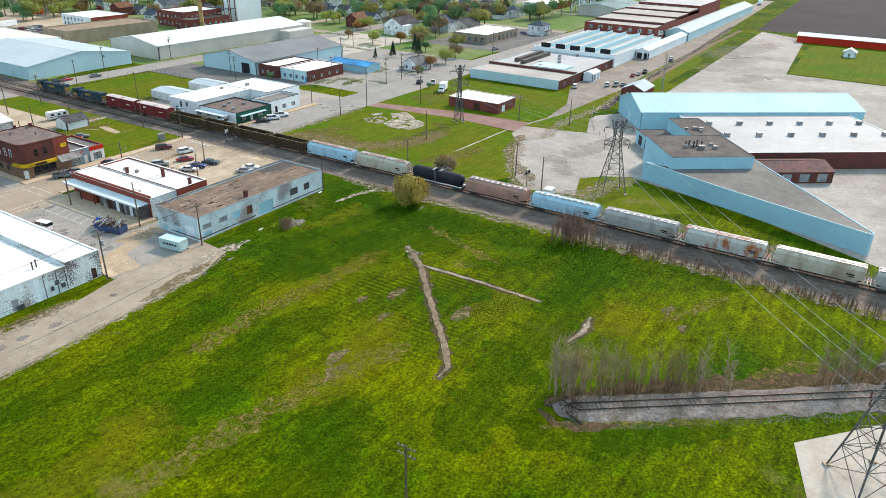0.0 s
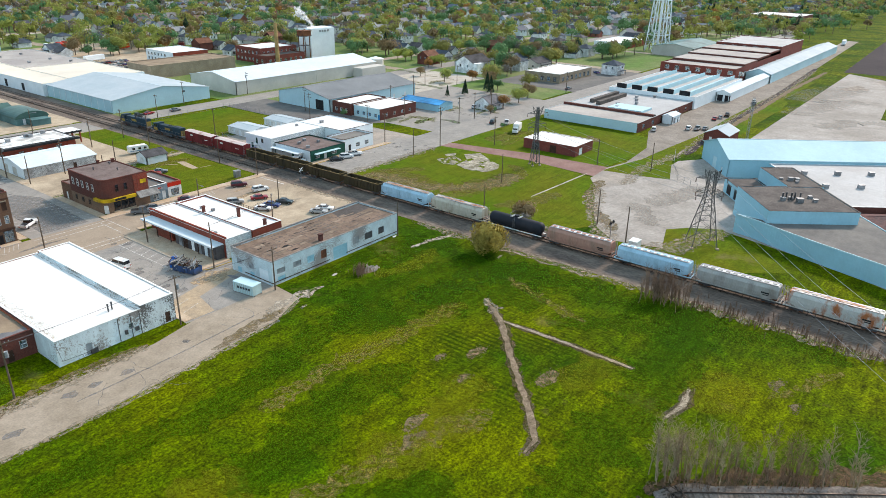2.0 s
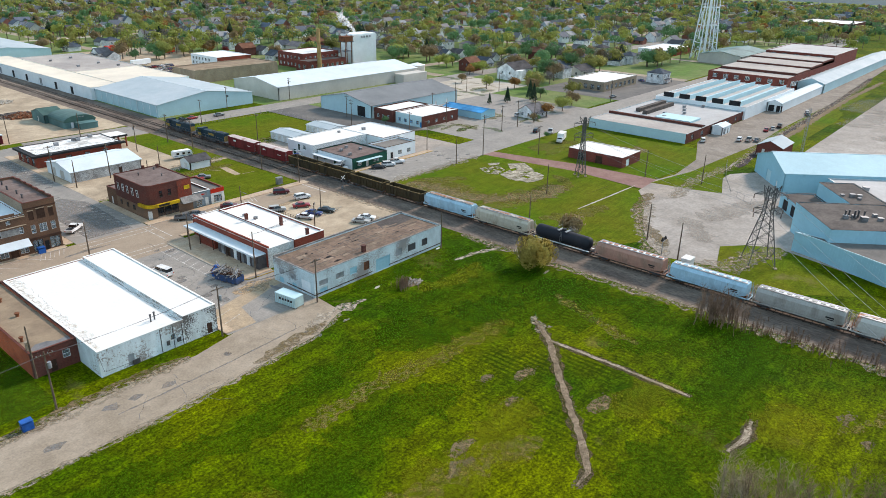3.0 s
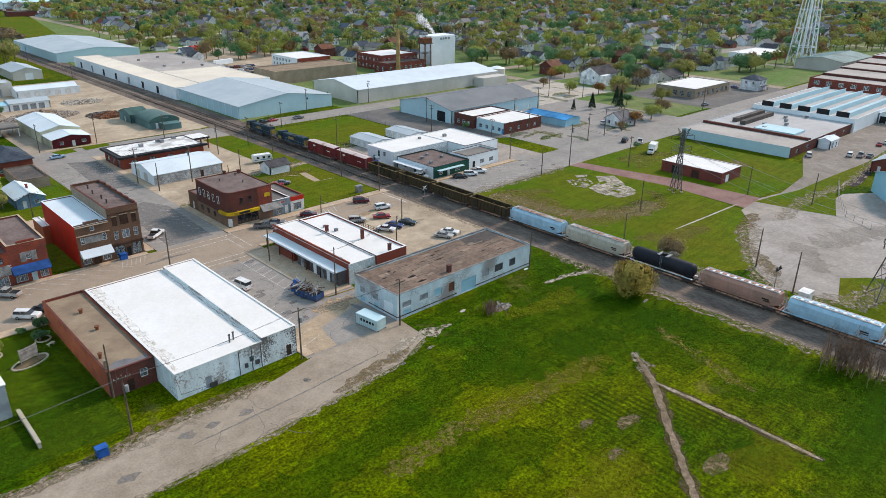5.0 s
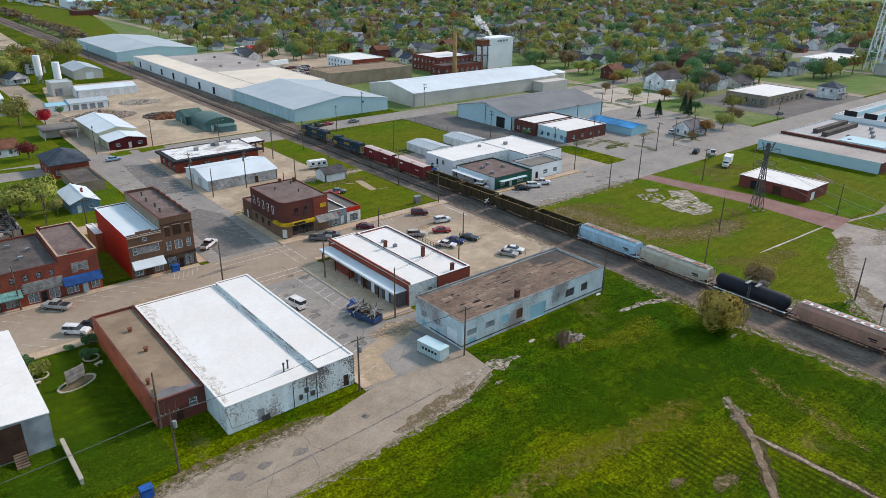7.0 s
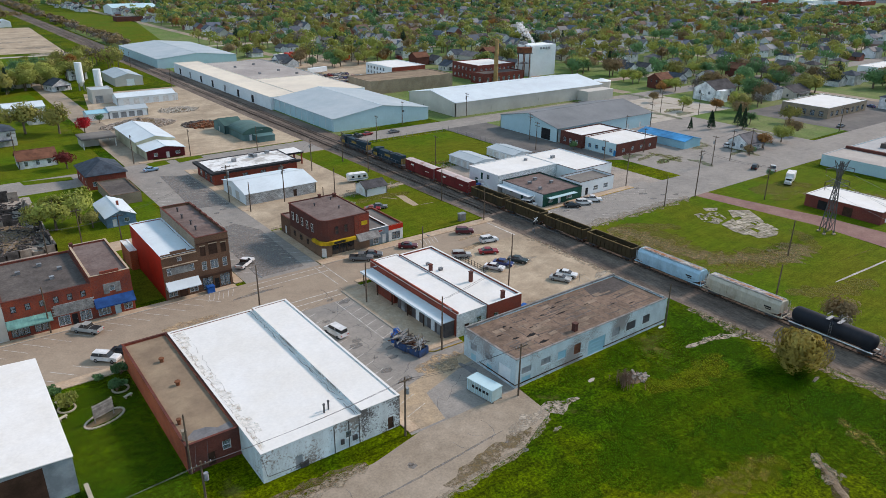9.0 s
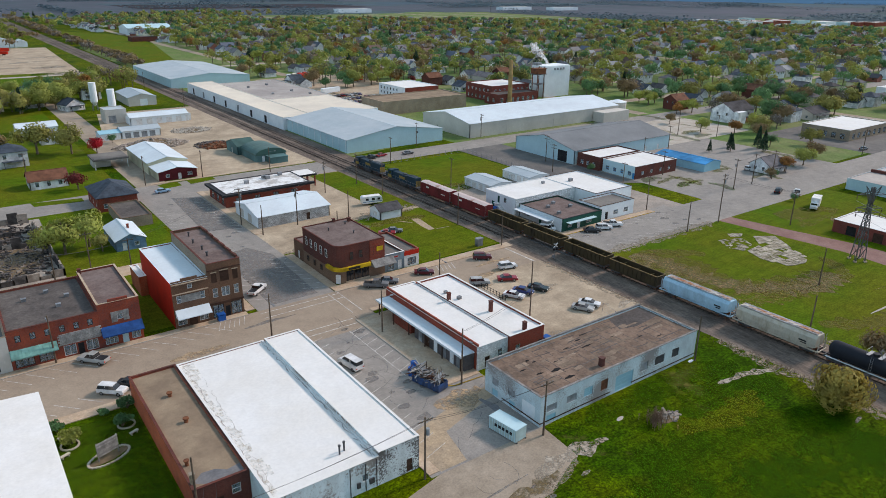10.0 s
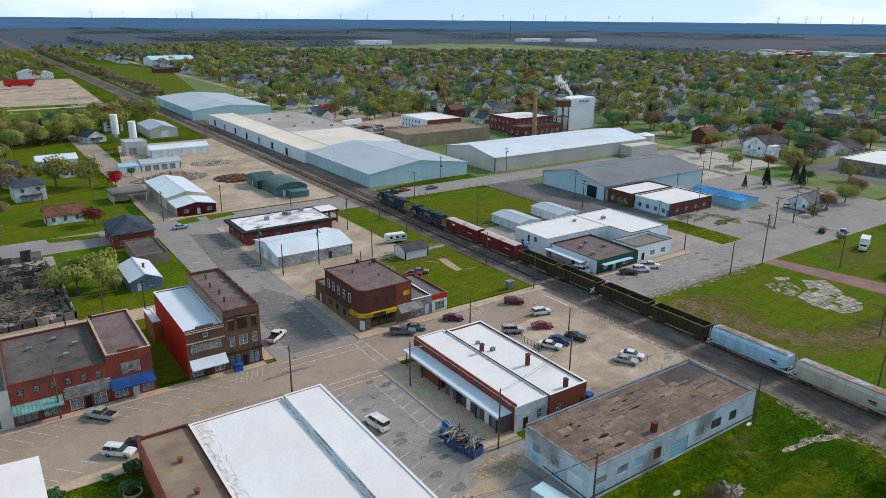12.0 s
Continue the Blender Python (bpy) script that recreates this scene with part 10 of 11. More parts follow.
# ---- trees ----
def quads_mesh(name, centres, sizes, materials, index=None, seed=0, out=None):
    """Many small square leaves or leaf clumps, each turned at random."""
    g = np.random.default_rng(seed)
    n = len(centres)
    u = g.normal(size=(n, 3))
    u /= np.linalg.norm(u, axis=1, keepdims=True)
    v = np.cross(u, g.normal(size=(n, 3)))
    if out is not None:
        w = out + g.normal(size=(n, 3)) * 0.22
        u = np.cross(w, u)
        u /= np.linalg.norm(u, axis=1, keepdims=True)
        v = np.cross(w, u)
    v /= np.linalg.norm(v, axis=1, keepdims=True)
    s = np.asarray(sizes)[:, None] / 2
    asp = g.uniform(0.55, 1.0, (n, 1))
    c = np.asarray(centres)
    p = np.stack([c - u * s - v * s * asp * 0.4, c + u * s * 0.3 - v * s * asp, c + u * s + v * s * asp * 0.4, c - u * s * 0.3 + v * s * asp], 1).reshape(-1, 3)
    me = bpy.data.meshes.new(name)
    me.from_pydata(p.tolist(), [], np.arange(4 * n).reshape(-1, 4).tolist())
    for m in materials:
        me.materials.append(m)
    if index is not None:
        me.polygons.foreach_set("material_index", np.asarray(index, dtype=np.int32))
    me.update()
    return me


def crown_points(seed, n, rx, rz, z0, lobes=9, fill=0.35):
    g = np.random.default_rng(seed)
    cs = g.normal(size=(lobes, 3))
    cs /= np.linalg.norm(cs, axis=1, keepdims=True)
    cs *= g.uniform(0.35, 0.8, (lobes, 1)) * np.array([rx, rx, rz])
    cs[:, 2] = np.abs(cs[:, 2]) * 0.9 - rz * 0.25
    pick = g.integers(0, lobes, n)
    off = g.normal(size=(n, 3))
    off /= np.linalg.norm(off, axis=1, keepdims=True)
    off *= (g.uniform(0, 1, (n, 1)) ** fill) * np.array([rx, rx, rz]) * 0.45
    p = cs[pick] + off
    p[:, 2] += z0 + rz
    return p, cs + np.array([0, 0, z0 + rz])


def tree_parts(kind, seed):
    """Meshes of a tree about 10 m high: trunk with limbs, and crown."""
    leaf = {"spring": "leaf_spring", "olive": "leaf_olive", "green": "leaf_green", "brown": "leaf_brown", "orange": "leaf_orange", "red": "leaf_red", "wine": "leaf_wine", "bare": "twig", "willow": "leaf_willow"}[kind]
    n = {"bare": 420, "olive": 1600, "spring": 2200, "willow": 5200}.get(kind, 1700)
    p, lobes = crown_points(seed, n, 4.7, 4.0, 1.2, 12) if kind != "willow" else crown_points(seed, n, 4.6, 4.8, -1.4, 16)
    g = np.random.default_rng(seed + 50)
    crown = quads_mesh("crown", p, g.uniform(0.3, 0.75, n), [M[leaf]], None, seed, (p - np.array([0, 0, 4.5])) / 4.0)
    bm = bmesh.new()
    beam(bm, (0, 0, 0), (0.1, 0, 3.2), 0.6, 0.42, 7)
    beam(bm, (0.1, 0, 3.2), (0.1, 0.15, 7.2), 0.4, 0.1, 6)
    for c in lobes:
        c = Vector(c)
        a = Vector((0.1, 0.05, min(2.4 + (c.z - 4) * 0.45, 5.5)))
        mid = a.lerp(c, 0.55) + Vector((0, 0, 0.4))
        beam(bm, a, mid, 0.24, 0.13, 5)
        beam(bm, mid, c, 0.13, 0.05, 4)
        for _ in range(4 if kind != "bare" else 9):
            e = c + Vector(g.normal(size=3)) * 1.2
            beam(bm, mid.lerp(c, g.uniform(0.2, 1)), e, 0.06, 0.02, 3)
    return mesh("trunk", bm, M["bark"]), crown


TREES = {}


def tree(kind, x, y, scale, label, variant=0, group="trees"):
    v = variant % 3
    if (kind, v) not in TREES:
        if kind in ("shrub", "gold_shrub"):
            g = np.random.default_rng(70 + v)
            pts, tips = crown_points(70 + v, 1500, 1.05, 0.75, 0.1, 9)
            bm = bmesh.new()
            for c in tips:
                beam(bm, (0, 0, 0), c, 0.07, 0.02, 4)
            TREES[kind, v] = (mesh("stems", bm, M["bark"]), quads_mesh("crown", pts, g.uniform(0.1, 0.24, 1500), [M["leaf_spring" if kind == "gold_shrub" else "leaf_green"]], None, v))
        elif kind == "conifer":
            g = np.random.default_rng(90 + v)
            n = 1500
            z = g.uniform(0.06, 1, n) ** 0.8
            r, a = (1 - z) * 2.3 * g.uniform(0.5, 1.0, n) + 0.08, g.uniform(0, 6.283, n)
            pts = np.stack([r * np.cos(a), r * np.sin(a), 0.6 + z * 8.6 - r * 0.25], 1)
            bm = bmesh.new()
            beam(bm, (0, 0, 0), (0, 0, 9), 0.4, 0.05, 7)
            TREES[kind, v] = (mesh("trunk", bm, M["bark"]), quads_mesh("crown", pts, g.uniform(0.3, 0.6, n), [M["needle"]], None, v))
        else:
            TREES[kind, v] = tree_parts(kind, 11 * v + len(kind))
    t = thing("shrub" if "shrub" in kind else "tree", label, "shrub" if "shrub" in kind else "tree", x, y, 0, rnd.uniform(0, 360), group)
    t.scale = (scale * rnd.uniform(0.9, 1.12), scale * rnd.uniform(0.9, 1.12), scale)
    a, b = TREES[kind, v]
    part("stems" if "shrub" in kind else "trunk", a, None, t)
    part("crown", b, None, t)
    return t


LBL = {"willow": "dense yellow-olive willow beside the tracks", "spring": "broad tree with yellow-green spring leaves", "olive": "spreading tree with thin olive spring leaves", "green": "full green-leaved tree beside a house", "brown": "budding brown tree with open crown", "orange": "orange-leaved tree near a house", "red": "bright red-leaved ornamental tree", "wine": "dark wine-red ornamental tree", "bare": "bare grey tree with fine twigs", "conifer": "dark green conifer with pointed crown", "shrub": "rounded dark green shrub on a lawn", "gold_shrub": "bright yellow-green shrub in a stone ring"}
NEAR = [("spring", 224, 128, 0.9), ("orange", 236, 118, 0.8), ("olive", 246, 112, 1.1), ("brown", 232, 104, 1.0), ("green", 222, 92, 0.7), ("olive", 240, 84, 1.0), ("spring", 256, 120, 0.9), ("brown", 288, 150, 1.2), ("olive", 300, 146, 1.2), ("green", 284, 128, 0.9), ("spring", 320, 140, 1.1), ("bare", 262, 112, 1.0), ("olive", 330, 118, 1.2), ("spring", -41.6, 123.5, 1.2), ("spring", -47.6, 121.0, 1.15), ("olive", -52.0, 124.0, 0.8), ("olive", -39.6, 118.0, 0.6), ("olive", -37.6, 246.2, 1.6), ("olive", -26.5, 239.6, 1.5), ("red", -18.2, 234.5, 0.8), ("wine", -34.0, 182.6, 0.78), ("olive", 10.8, 380, 1.6), ("spring", -22.5, 358, 1.7), ("spring", -12, 362, 1.6), ("olive", -39, 372, 1.5), ("olive", -47, 348, 1.4), ("spring", -16, 392, 1.4), ("brown", -52, 250, 1.2), ("brown", -56, 262, 1.2), ("olive", -64, 226, 1.2), ("brown", -60, 205, 1.0), ("conifer", -52, 318, 1.2), ("conifer", -60, 300, 1.1), ("brown", -62, 180, 0.7), ("green", -9, 252, 0.5),
        ("willow", 42.7, -24.6, 1.06), ("brown", 63.5, -21.6, 0.8), ("bare", 60.8, -23.4, 0.55), ("gold_shrub", -60.2, 35.9, 1.9), ("shrub", -53.2, 36.2, 1.5), ("shrub", -51.4, 40.9, 1.5), ("shrub", -61.6, 40.3, 1.3), ("shrub", -55.0, 40.8, 1.0), ("green", 124.0, 104.5, 0.42), ("brown", 219, 190, 0.9), ("spring", 226, 200, 0.8), ("orange", 257, 166, 0.8), ("spring", 266, 170, 0.8), ("conifer", 199, 96, 0.8), ("conifer", 210, 88, 1.0), ("conifer", 214, 93, 1.05), ("conifer", 190, 100, 0.6), ("orange", 186, 65, 0.75), ("spring", 201, 66, 0.9), ("brown", 216, 70, 0.9), ("green", 176, 52.0 + 11, 0.3), ("brown", 172, 62.5, 0.5), ("brown", 230, 150, 0.7), ("brown", 38, 102.4, 0.35), ("conifer", 206, 101, 0.7), ("green", 151.0, 42.4, 0.3), ("spring", 204, 376, 1.1), ("orange", 196, 352, 1.0), ("wine", 204, 344, 0.7), ("spring", 182, 400, 1.1), ("spring", 160, 404, 1.1), ("spring", 128, 428, 1.2), ("brown", 120, 440, 1.2), ("olive", 140, 436, 1.2), ("spring", 186, 296, 0.7)]
for i, (kind, x, y, s) in enumerate(NEAR):
    tree(kind, x, y, s, LBL[kind] if s > 0.5 or "shrub" in kind else ("small rounded green shrub on a lawn" if kind in ("green", "spring") else "small bare shrub beside a shed"), i)


M["brush_brown"] = mat("red_brown_twigs", (0.27, 0.17, 0.115), 0.95, 0.25, 0.8, 8, 0.2)


def brush(name, label, pts, n, h, spread, seed, fine=0.05, m=None):
    """Bare saplings: thin stems with forking twigs."""
    r = random.Random(seed)
    bm = bmesh.new()
    for _ in range(n):
        k = r.randrange(len(pts) - 1) if len(pts) > 1 else 0
        f = r.random()
        b = pts[min(k + 1, len(pts) - 1)]
        p = Vector((pts[k][0] + (b[0] - pts[k][0]) * f + r.gauss(0, spread), pts[k][1] + (b[1] - pts[k][1]) * f + r.gauss(0, spread), 0))
        hh = h * r.uniform(0.4, 1.0)
        top = p + Vector((r.uniform(-0.12, 0.12) * hh, r.uniform(-0.12, 0.12) * hh, hh))
        beam(bm, p, top, fine * 2.2, fine * 0.6, 4)
        for j in range(18):
            a = p.lerp(top, r.uniform(0.25, 0.97))
            e = a + Vector((r.uniform(-1, 1), r.uniform(-1, 1), r.uniform(0.5, 1.3))) * hh * 0.15
            beam(bm, a, e, fine, fine * 0.5, 3)
            for _ in range(3):
                q = a.lerp(e, r.uniform(0.4, 1))
                beam(bm, q, q + Vector((r.uniform(-1, 1), r.uniform(-1, 1), r.uniform(0.2, 1))) * hh * 0.09, fine * 0.5, fine * 0.3, 3)
    return tagged(part(name, bm, m or M["bark_pale"]), label, "brush", "", "stuff")


brush("sapling_thicket", "thicket of bare grey saplings along the spur", [(-7.4, -84.4), (-3.0, -89.5), (1.6, -95.5)], 44, 8.6, 1.1, 4, 0.05)
brush("sapling_thicket", "red-brown budding saplings along the spur", [(-4.5, -87.0), (2.5, -96.0), (6.0, -102.0)], 46, 7.6, 1.2, 15, 0.034, M["brush_brown"])
brush("sapling_thicket", "tall bare saplings at the end of the thicket", [(5.3, -101.6), (5.9, -102.4), (7.0, -106.0), (7.4, -106.4)], 9, 9.6, 0.5, 16, 0.07)
brush("sapling_thicket", "scattered bare saplings beyond the spur", [(17.6, -117.6), (18.8, -120.0), (27, -127), (34, -134)], 22, 8.0, 1.2, 5, 0.06)
brush("sapling_thicket", "red-brown budding saplings beyond the spur", [(17.6, -117.0), (21.0, -121.0), (30, -131)], 40, 6.4, 1.4, 17, 0.034, M["brush_brown"])
brush("brush_clump", "low tangle of brown brush under saplings", [(-8, -85.5), (2, -97), (7, -104)], 170, 1.9, 1.2, 6, 0.03, M["brush_brown"])
brush("brush_clump", "brown leafless bush on rubble", [(14.4, -10.4), (14.8, -10.8)], 70, 2.4, 0.8, 7, 0.025, M["brush_brown"])
brush("sapling_thicket", "bare brown saplings beside the tracks", [(43.5, -63), (45.5, -69)], 80, 6.5, 1.4, 8, 0.05, M["brush_brown"])
brush("brush_clump", "brown brush strip below the ballast", [(46.5, -72), (46.5, -150)], 520, 2.0, 1.5, 9, 0.04, M["brush_brown"])
brush("brush_clump", "weedy brush along the ballast", [(46.6, -20), (46.6, 0)], 60, 0.8, 0.7, 10, 0.03, M["bark"])

# far fields carry the distance haze as blue in their base colour
M["haze_field"] = mat("far_field_haze_tint", (0.08, 0.083, 0.105), 0.95, 0.15, 0.003, 0.02, 0, c2=(0.05, 0.072, 0.085))
M["haze_field2"] = mat("far_field_haze_blue", (0.045, 0.085, 0.12), 0.95, 0.15, 0.003, 0.02, 0, c2=(0.055, 0.09, 0.085))
# blue haze of the distance is mixed into the leaf colour
M["far_leaf"] = leafmat("haze_blue_woodland", (0.1, 0.165, 0.2))

# ---- houses of the town ----
def house_proto(x, y, w, d, h, rise, style, wall_m, roof_m, label):
    b = building("house", label, "house", x - w / 2, y - d / 2, x + w / 2, y + d / 2, h, wall_m, roof_m, style, rise, 0.4, sides={"S": row_of(2, w * 0.25, w * 0.5, 0.9 if h < 4.5 else 3.4, 1.1, 1.4, "window", DT), "W": row_of(2, d * 0.3, d * 0.4, 0.9 if h < 4.5 else 3.4, 1.0, 1.4, "window", DT)}, group="town houses")
    part("porch", boxes((-w * 0.35, -d / 2 - 2.0, 2.4, w * 0.35, -d / 2 - 0.02, 2.6), (-w * 0.33, -d / 2 - 1.95, 0, -w * 0.33 + 0.15, -d / 2 - 1.8, 2.4), (w * 0.33 - 0.15, -d / 2 - 1.95, 0, w * 0.33, -d / 2 - 1.8, 2.4)), roof_m, b)
    return b


big_house = house_proto(266, 139, 18, 13, 6.0, 3.6, "gable_x", M["house_paint"], M["shingle"], "large white two-storey house with grey roof")
part("gable_wing", boxes((-9, -9.5, 0, -2.5, -6.52, 6.0)), M["house_paint"], big_house)
part("porch_boards", boxes((-1.0, -9.0, 0.2, 8.5, -6.53, 2.3)), M["brick_orange"], big_house)
protos = [house_proto(181, 69.5, 10, 8, 3.0, 2.6, "gable_x", M["house_paint"], M["shingle"], "white cottage with grey shingle roof"),
          house_proto(272, 178, 11, 9, 5.4, 2.8, "gable_x", M["brick_dark"], M["shingle_brown"], "dark brown two-storey house with gables"),
          house_proto(292, 182, 10, 9, 3.2, 3.0, "gable_y", M["house_paint"], M["shingle_blue"], "white bungalow with slate roof among trees"),
          house_proto(308, 120, 16, 12, 3.4, 2.6, "gable_x", M["beige_siding"], M["shingle"], "low beige house with broad grey roof"),
          house_proto(316, 72, 10, 10, 5.6, 2.6, "hip", M["house_paint"], M["shingle_blue"], "two-storey white house with hip roof"),
          house_proto(194, 384, 9, 9, 5.4, 2.4, "hip", M["cream_siding"], M["shingle"], "pale yellow two-storey house with hip roof")]
STREETS_X = [150 + 92 * i for i in range(13)]
STREETS_Y = [212 + 104 * i for i in range(12)]
KEEP = [(48, 170, 126, 530), (120, 165, 262, 268), (100, 112, 190, 176), (118, 272, 200, 345), (118, 395, 170, 412), (60, -60, 270, 118), (240, 55, 345, 112), (250, -30, 570, 95), (420, 110, 485, 150), (770, 60, 850, 135), (160, 990, 270, 1060), (186, 112, 252, 172), (82, 540, 150, 1000), (264, 168, 300, 192), (298, 110, 318, 130), (254, 128, 278, 149), (-80, 508, 240, 526), (306, 66, 322, 80)]


def free(x, y, pad=0.0):
    return all(not (a - pad < x < c + pad and b - pad < y < d + pad) for a, b, c, d in KEEP)


for x in STREETS_X:
    ground_patch("road", rect(x - 4, 176 if x < 260 else 62, x + 4, 1480) if x > 215 else rect(x - 4, 430, x + 4, 1480), M["road_pale"], 0.03, "pale residential street", "road")
for y in STREETS_Y:
    ground_patch("road", rect(262 if y < 425 else 150, y - 4, 1340, y + 4), M["road_pale"], 0.034, "pale residential cross street", "road")
r = random.Random(31)
spots = []
for sx in STREETS_X:
    for sy in [STREETS_Y[0] - 104] + STREETS_Y:
        for k in range(5):
            for side in (-1, 1):
                x, y = sx + side * r.uniform(14, 18), sy + 14 + k * 19 + r.uniform(-2, 2)
                if free(x, y, 8) and math.hypot(x, y) < 1300 and y > 110 and r.random() < 0.68:
                    spots.append((x, y, 90 * side))
        for k in range(3):
            for side in (-1, 1):
                x, y = sx + 32 + k * 15 + r.uniform(-1.5, 1.5), sy + side * r.uniform(14, 17)
                if free(x, y, 8) and math.hypot(x, y) < 1300 and y > 110 and r.random() < 0.5:
                    spots.append((x, y, 0 if side < 0 else 180))
spots.sort(key=lambda s: math.hypot(s[0] + 65, s[1] + 70))
for i, (x, y, rz) in enumerate(spots[:56]):
    p = protos[r.choice((0, 0, 2, 2, 3, 4, 4, 5, 0, 1))]
    copy_thing(p, pose(x, y, 0, 0, 0, rz + r.uniform(-3, 3)))
for x, y, rz in [(-48, 232, 5), (-70, 240, 0), (-30, 268, 90), (-8, 352, 20), (-24, 372, 10), (8, 388, 0), (-44, 366, 15), (-60, 390, 5), (-20, 410, 0), (-72, 330, 10), (-84, 290, 0), (-90, 250, 0)]:
    copy_thing(protos[r.randrange(3) * 2], pose(x, y, 0, 0, 0, rz))
ground_patch("farm_field", rect(-4200, 1500, 4300, 4300), M["haze_field"], 0.012, "broad dark haze-tinted farmland beyond the town", "field")
ground_patch("farm_field", rect(1400, -2000, 4300, 1500), M["haze_field"], 0.012, "broad dark haze-tinted farmland beyond the town", "field")


def island_tints(name, colours, rough=0.8):
    """One colour of the row for each separate piece of the mesh."""
    m = mat(name, (0.8, 0.8, 0.8), rough, 0.12, 0.4, 3, 0.0, amount=0.15)
    t = m.node_tree
    p = t.nodes["Principled BSDF"]
    src = p.inputs["Base Color"].links[0].from_socket
    geo = t.nodes.new("ShaderNodeNewGeometry")
    ramp = t.nodes.new("ShaderNodeValToRGB")
    ramp.color_ramp.interpolation = "CONSTANT"
    e = ramp.color_ramp.elements
    while len(e) < len(colours):
        e.new(0.5)
    for k, c in enumerate(colours):
        e[k].position = k / len(colours)
        e[k].color = rgb(tuple(v * 1.25 for v in c))
    t.links.new(geo.outputs["Random Per Island"], ramp.inputs["Fac"])
    mu = t.nodes.new("ShaderNodeVectorMath")
    mu.operation = "MULTIPLY"
    t.links.new(src, mu.inputs[0])
    t.links.new(ramp.outputs["Color"], mu.inputs[1])
    t.links.new(mu.outputs["Vector"], p.inputs["Base Color"])
    return m


M["far_walls"] = island_tints("town_house_paint", ((0.78, 0.79, 0.79), (0.66, 0.72, 0.76), (0.74, 0.72, 0.64), (0.8, 0.8, 0.8), (0.42, 0.52, 0.58), (0.3, 0.12, 0.09), (0.62, 0.6, 0.52), (0.78, 0.8, 0.82)))
M["far_roofs"] = island_tints("town_shingles", ((0.1, 0.115, 0.14), (0.16, 0.16, 0.165), (0.075, 0.075, 0.085), (0.2, 0.19, 0.185), (0.13, 0.15, 0.19), (0.15, 0.1, 0.08), (0.26, 0.27, 0.28)))
WV, WF, RV, RF, DV, DF = [], [], [], [], [], []


def list_box(V, F, x0, y0, z0, x1, y1, z1):
    k = len(V)
    V += [(x0, y0, z0), (x1, y0, z0), (x1, y1, z0), (x0, y1, z0), (x0, y0, z1), (x1, y0, z1), (x1, y1, z1), (x0, y1, z1)]
    F += [(k, k + 1, k + 5, k + 4), (k + 1, k + 2, k + 6, k + 5), (k + 2, k + 3, k + 7, k + 6), (k + 3, k, k + 4, k + 7), (k + 4, k + 5, k + 6, k + 7)]


def list_gable(x, y, w, d, h, rise, across):
    """Walls with gable ends into one list, the two roof slopes into another."""
    def put(u, v, z):
        return (x + v, y + u, z) if across else (x + u, y + v, z)
    k = len(WV)
    WV.extend(put(u, v, z) for u, v, z in ((-w / 2, -d / 2, 0), (w / 2, -d / 2, 0), (w / 2, d / 2, 0), (-w / 2, d / 2, 0), (-w / 2, -d / 2, h), (w / 2, -d / 2, h), (w / 2, d / 2, h), (-w / 2, d / 2, h), (-w / 2, 0, h + rise), (w / 2, 0, h + rise)))
    WF.extend(tuple(k + q for q in f) for f in ((0, 1, 5, 4), (1, 2, 6, 9, 5), (2, 3, 7, 6), (3, 0, 4, 8, 7)))
    k, o, th = len(RV), 0.5, 0.2
    RV.extend(put(u, v, z) for u in (-w / 2 - o, w / 2 + o) for v, z in ((-d / 2 - o, h - rise * o * 2 / d), (0, h + rise), (d / 2 + o, h - rise * o * 2 / d), (d / 2 + o, h - rise * o * 2 / d + th), (0, h + rise + th), (-d / 2 - o, h - rise * o * 2 / d + th)))
    RF.extend(tuple(k + q for q in f) for f in ((5, 4, 10, 11), (4, 3, 9, 10), (0, 6, 7, 1), (1, 7, 8, 2), (0, 5, 11, 6), (2, 8, 9, 3), (0, 1, 4, 5), (1, 2, 3, 4), (6, 11, 10, 7), (7, 10, 9, 8)))


for x, y, rz in spots[56:]:
    w, d, h, across = r.uniform(9, 13), r.uniform(7, 9.5), r.choice((3.0, 3.2, 5.4, 5.8)), r.random() < 0.5
    list_gable(x, y, w, d, h, r.uniform(2.2, 3.8), across)
    if r.random() < 0.5:
        list_gable(x + r.uniform(-2, 2), y + r.uniform(-2, 2), d + 3, 6, h - 0.2, 2.4, not across)
    if r.random() < 0.3:
        list_gable(x + r.choice((-11, 11)), y + r.choice((-9, 9)), 6, 5.5, 2.5, 1.5, across)
    for sgn in (-1, 1):
        for u in (-0.3, 0.1, 0.35):
            if across:
                list_box(DV, DF, x + sgn * (d / 2 + 0.04) - 0.03, y + u * w, h - 2.0, x + sgn * (d / 2 + 0.04) + 0.03, y + u * w + 1.0, h - 0.6)
            else:
                list_box(DV, DF, x + u * w, y + sgn * (d / 2 + 0.04) - 0.03, h - 2.0, x + u * w + 1.0, y + sgn * (d / 2 + 0.04) + 0.03, h - 0.6)
far_town = None
for nm, V, F, m in (("far_houses", WV, WF, M["far_walls"]), ("roofs", RV, RF, M["far_roofs"]), ("far_panes", DV, DF, M["car_glass"])):
    me = bpy.data.meshes.new(nm)
    me.from_pydata(V, [], F)
    me.materials.append(m)
    me.update()
    ob = new(nm, me)
    if far_town is None:
        far_town = tagged(ob, "rows of distant pale houses among trees", "houses", "", "stuff")
    else:
        ob.parent = far_town
        tagged(ob, kind="stuff")

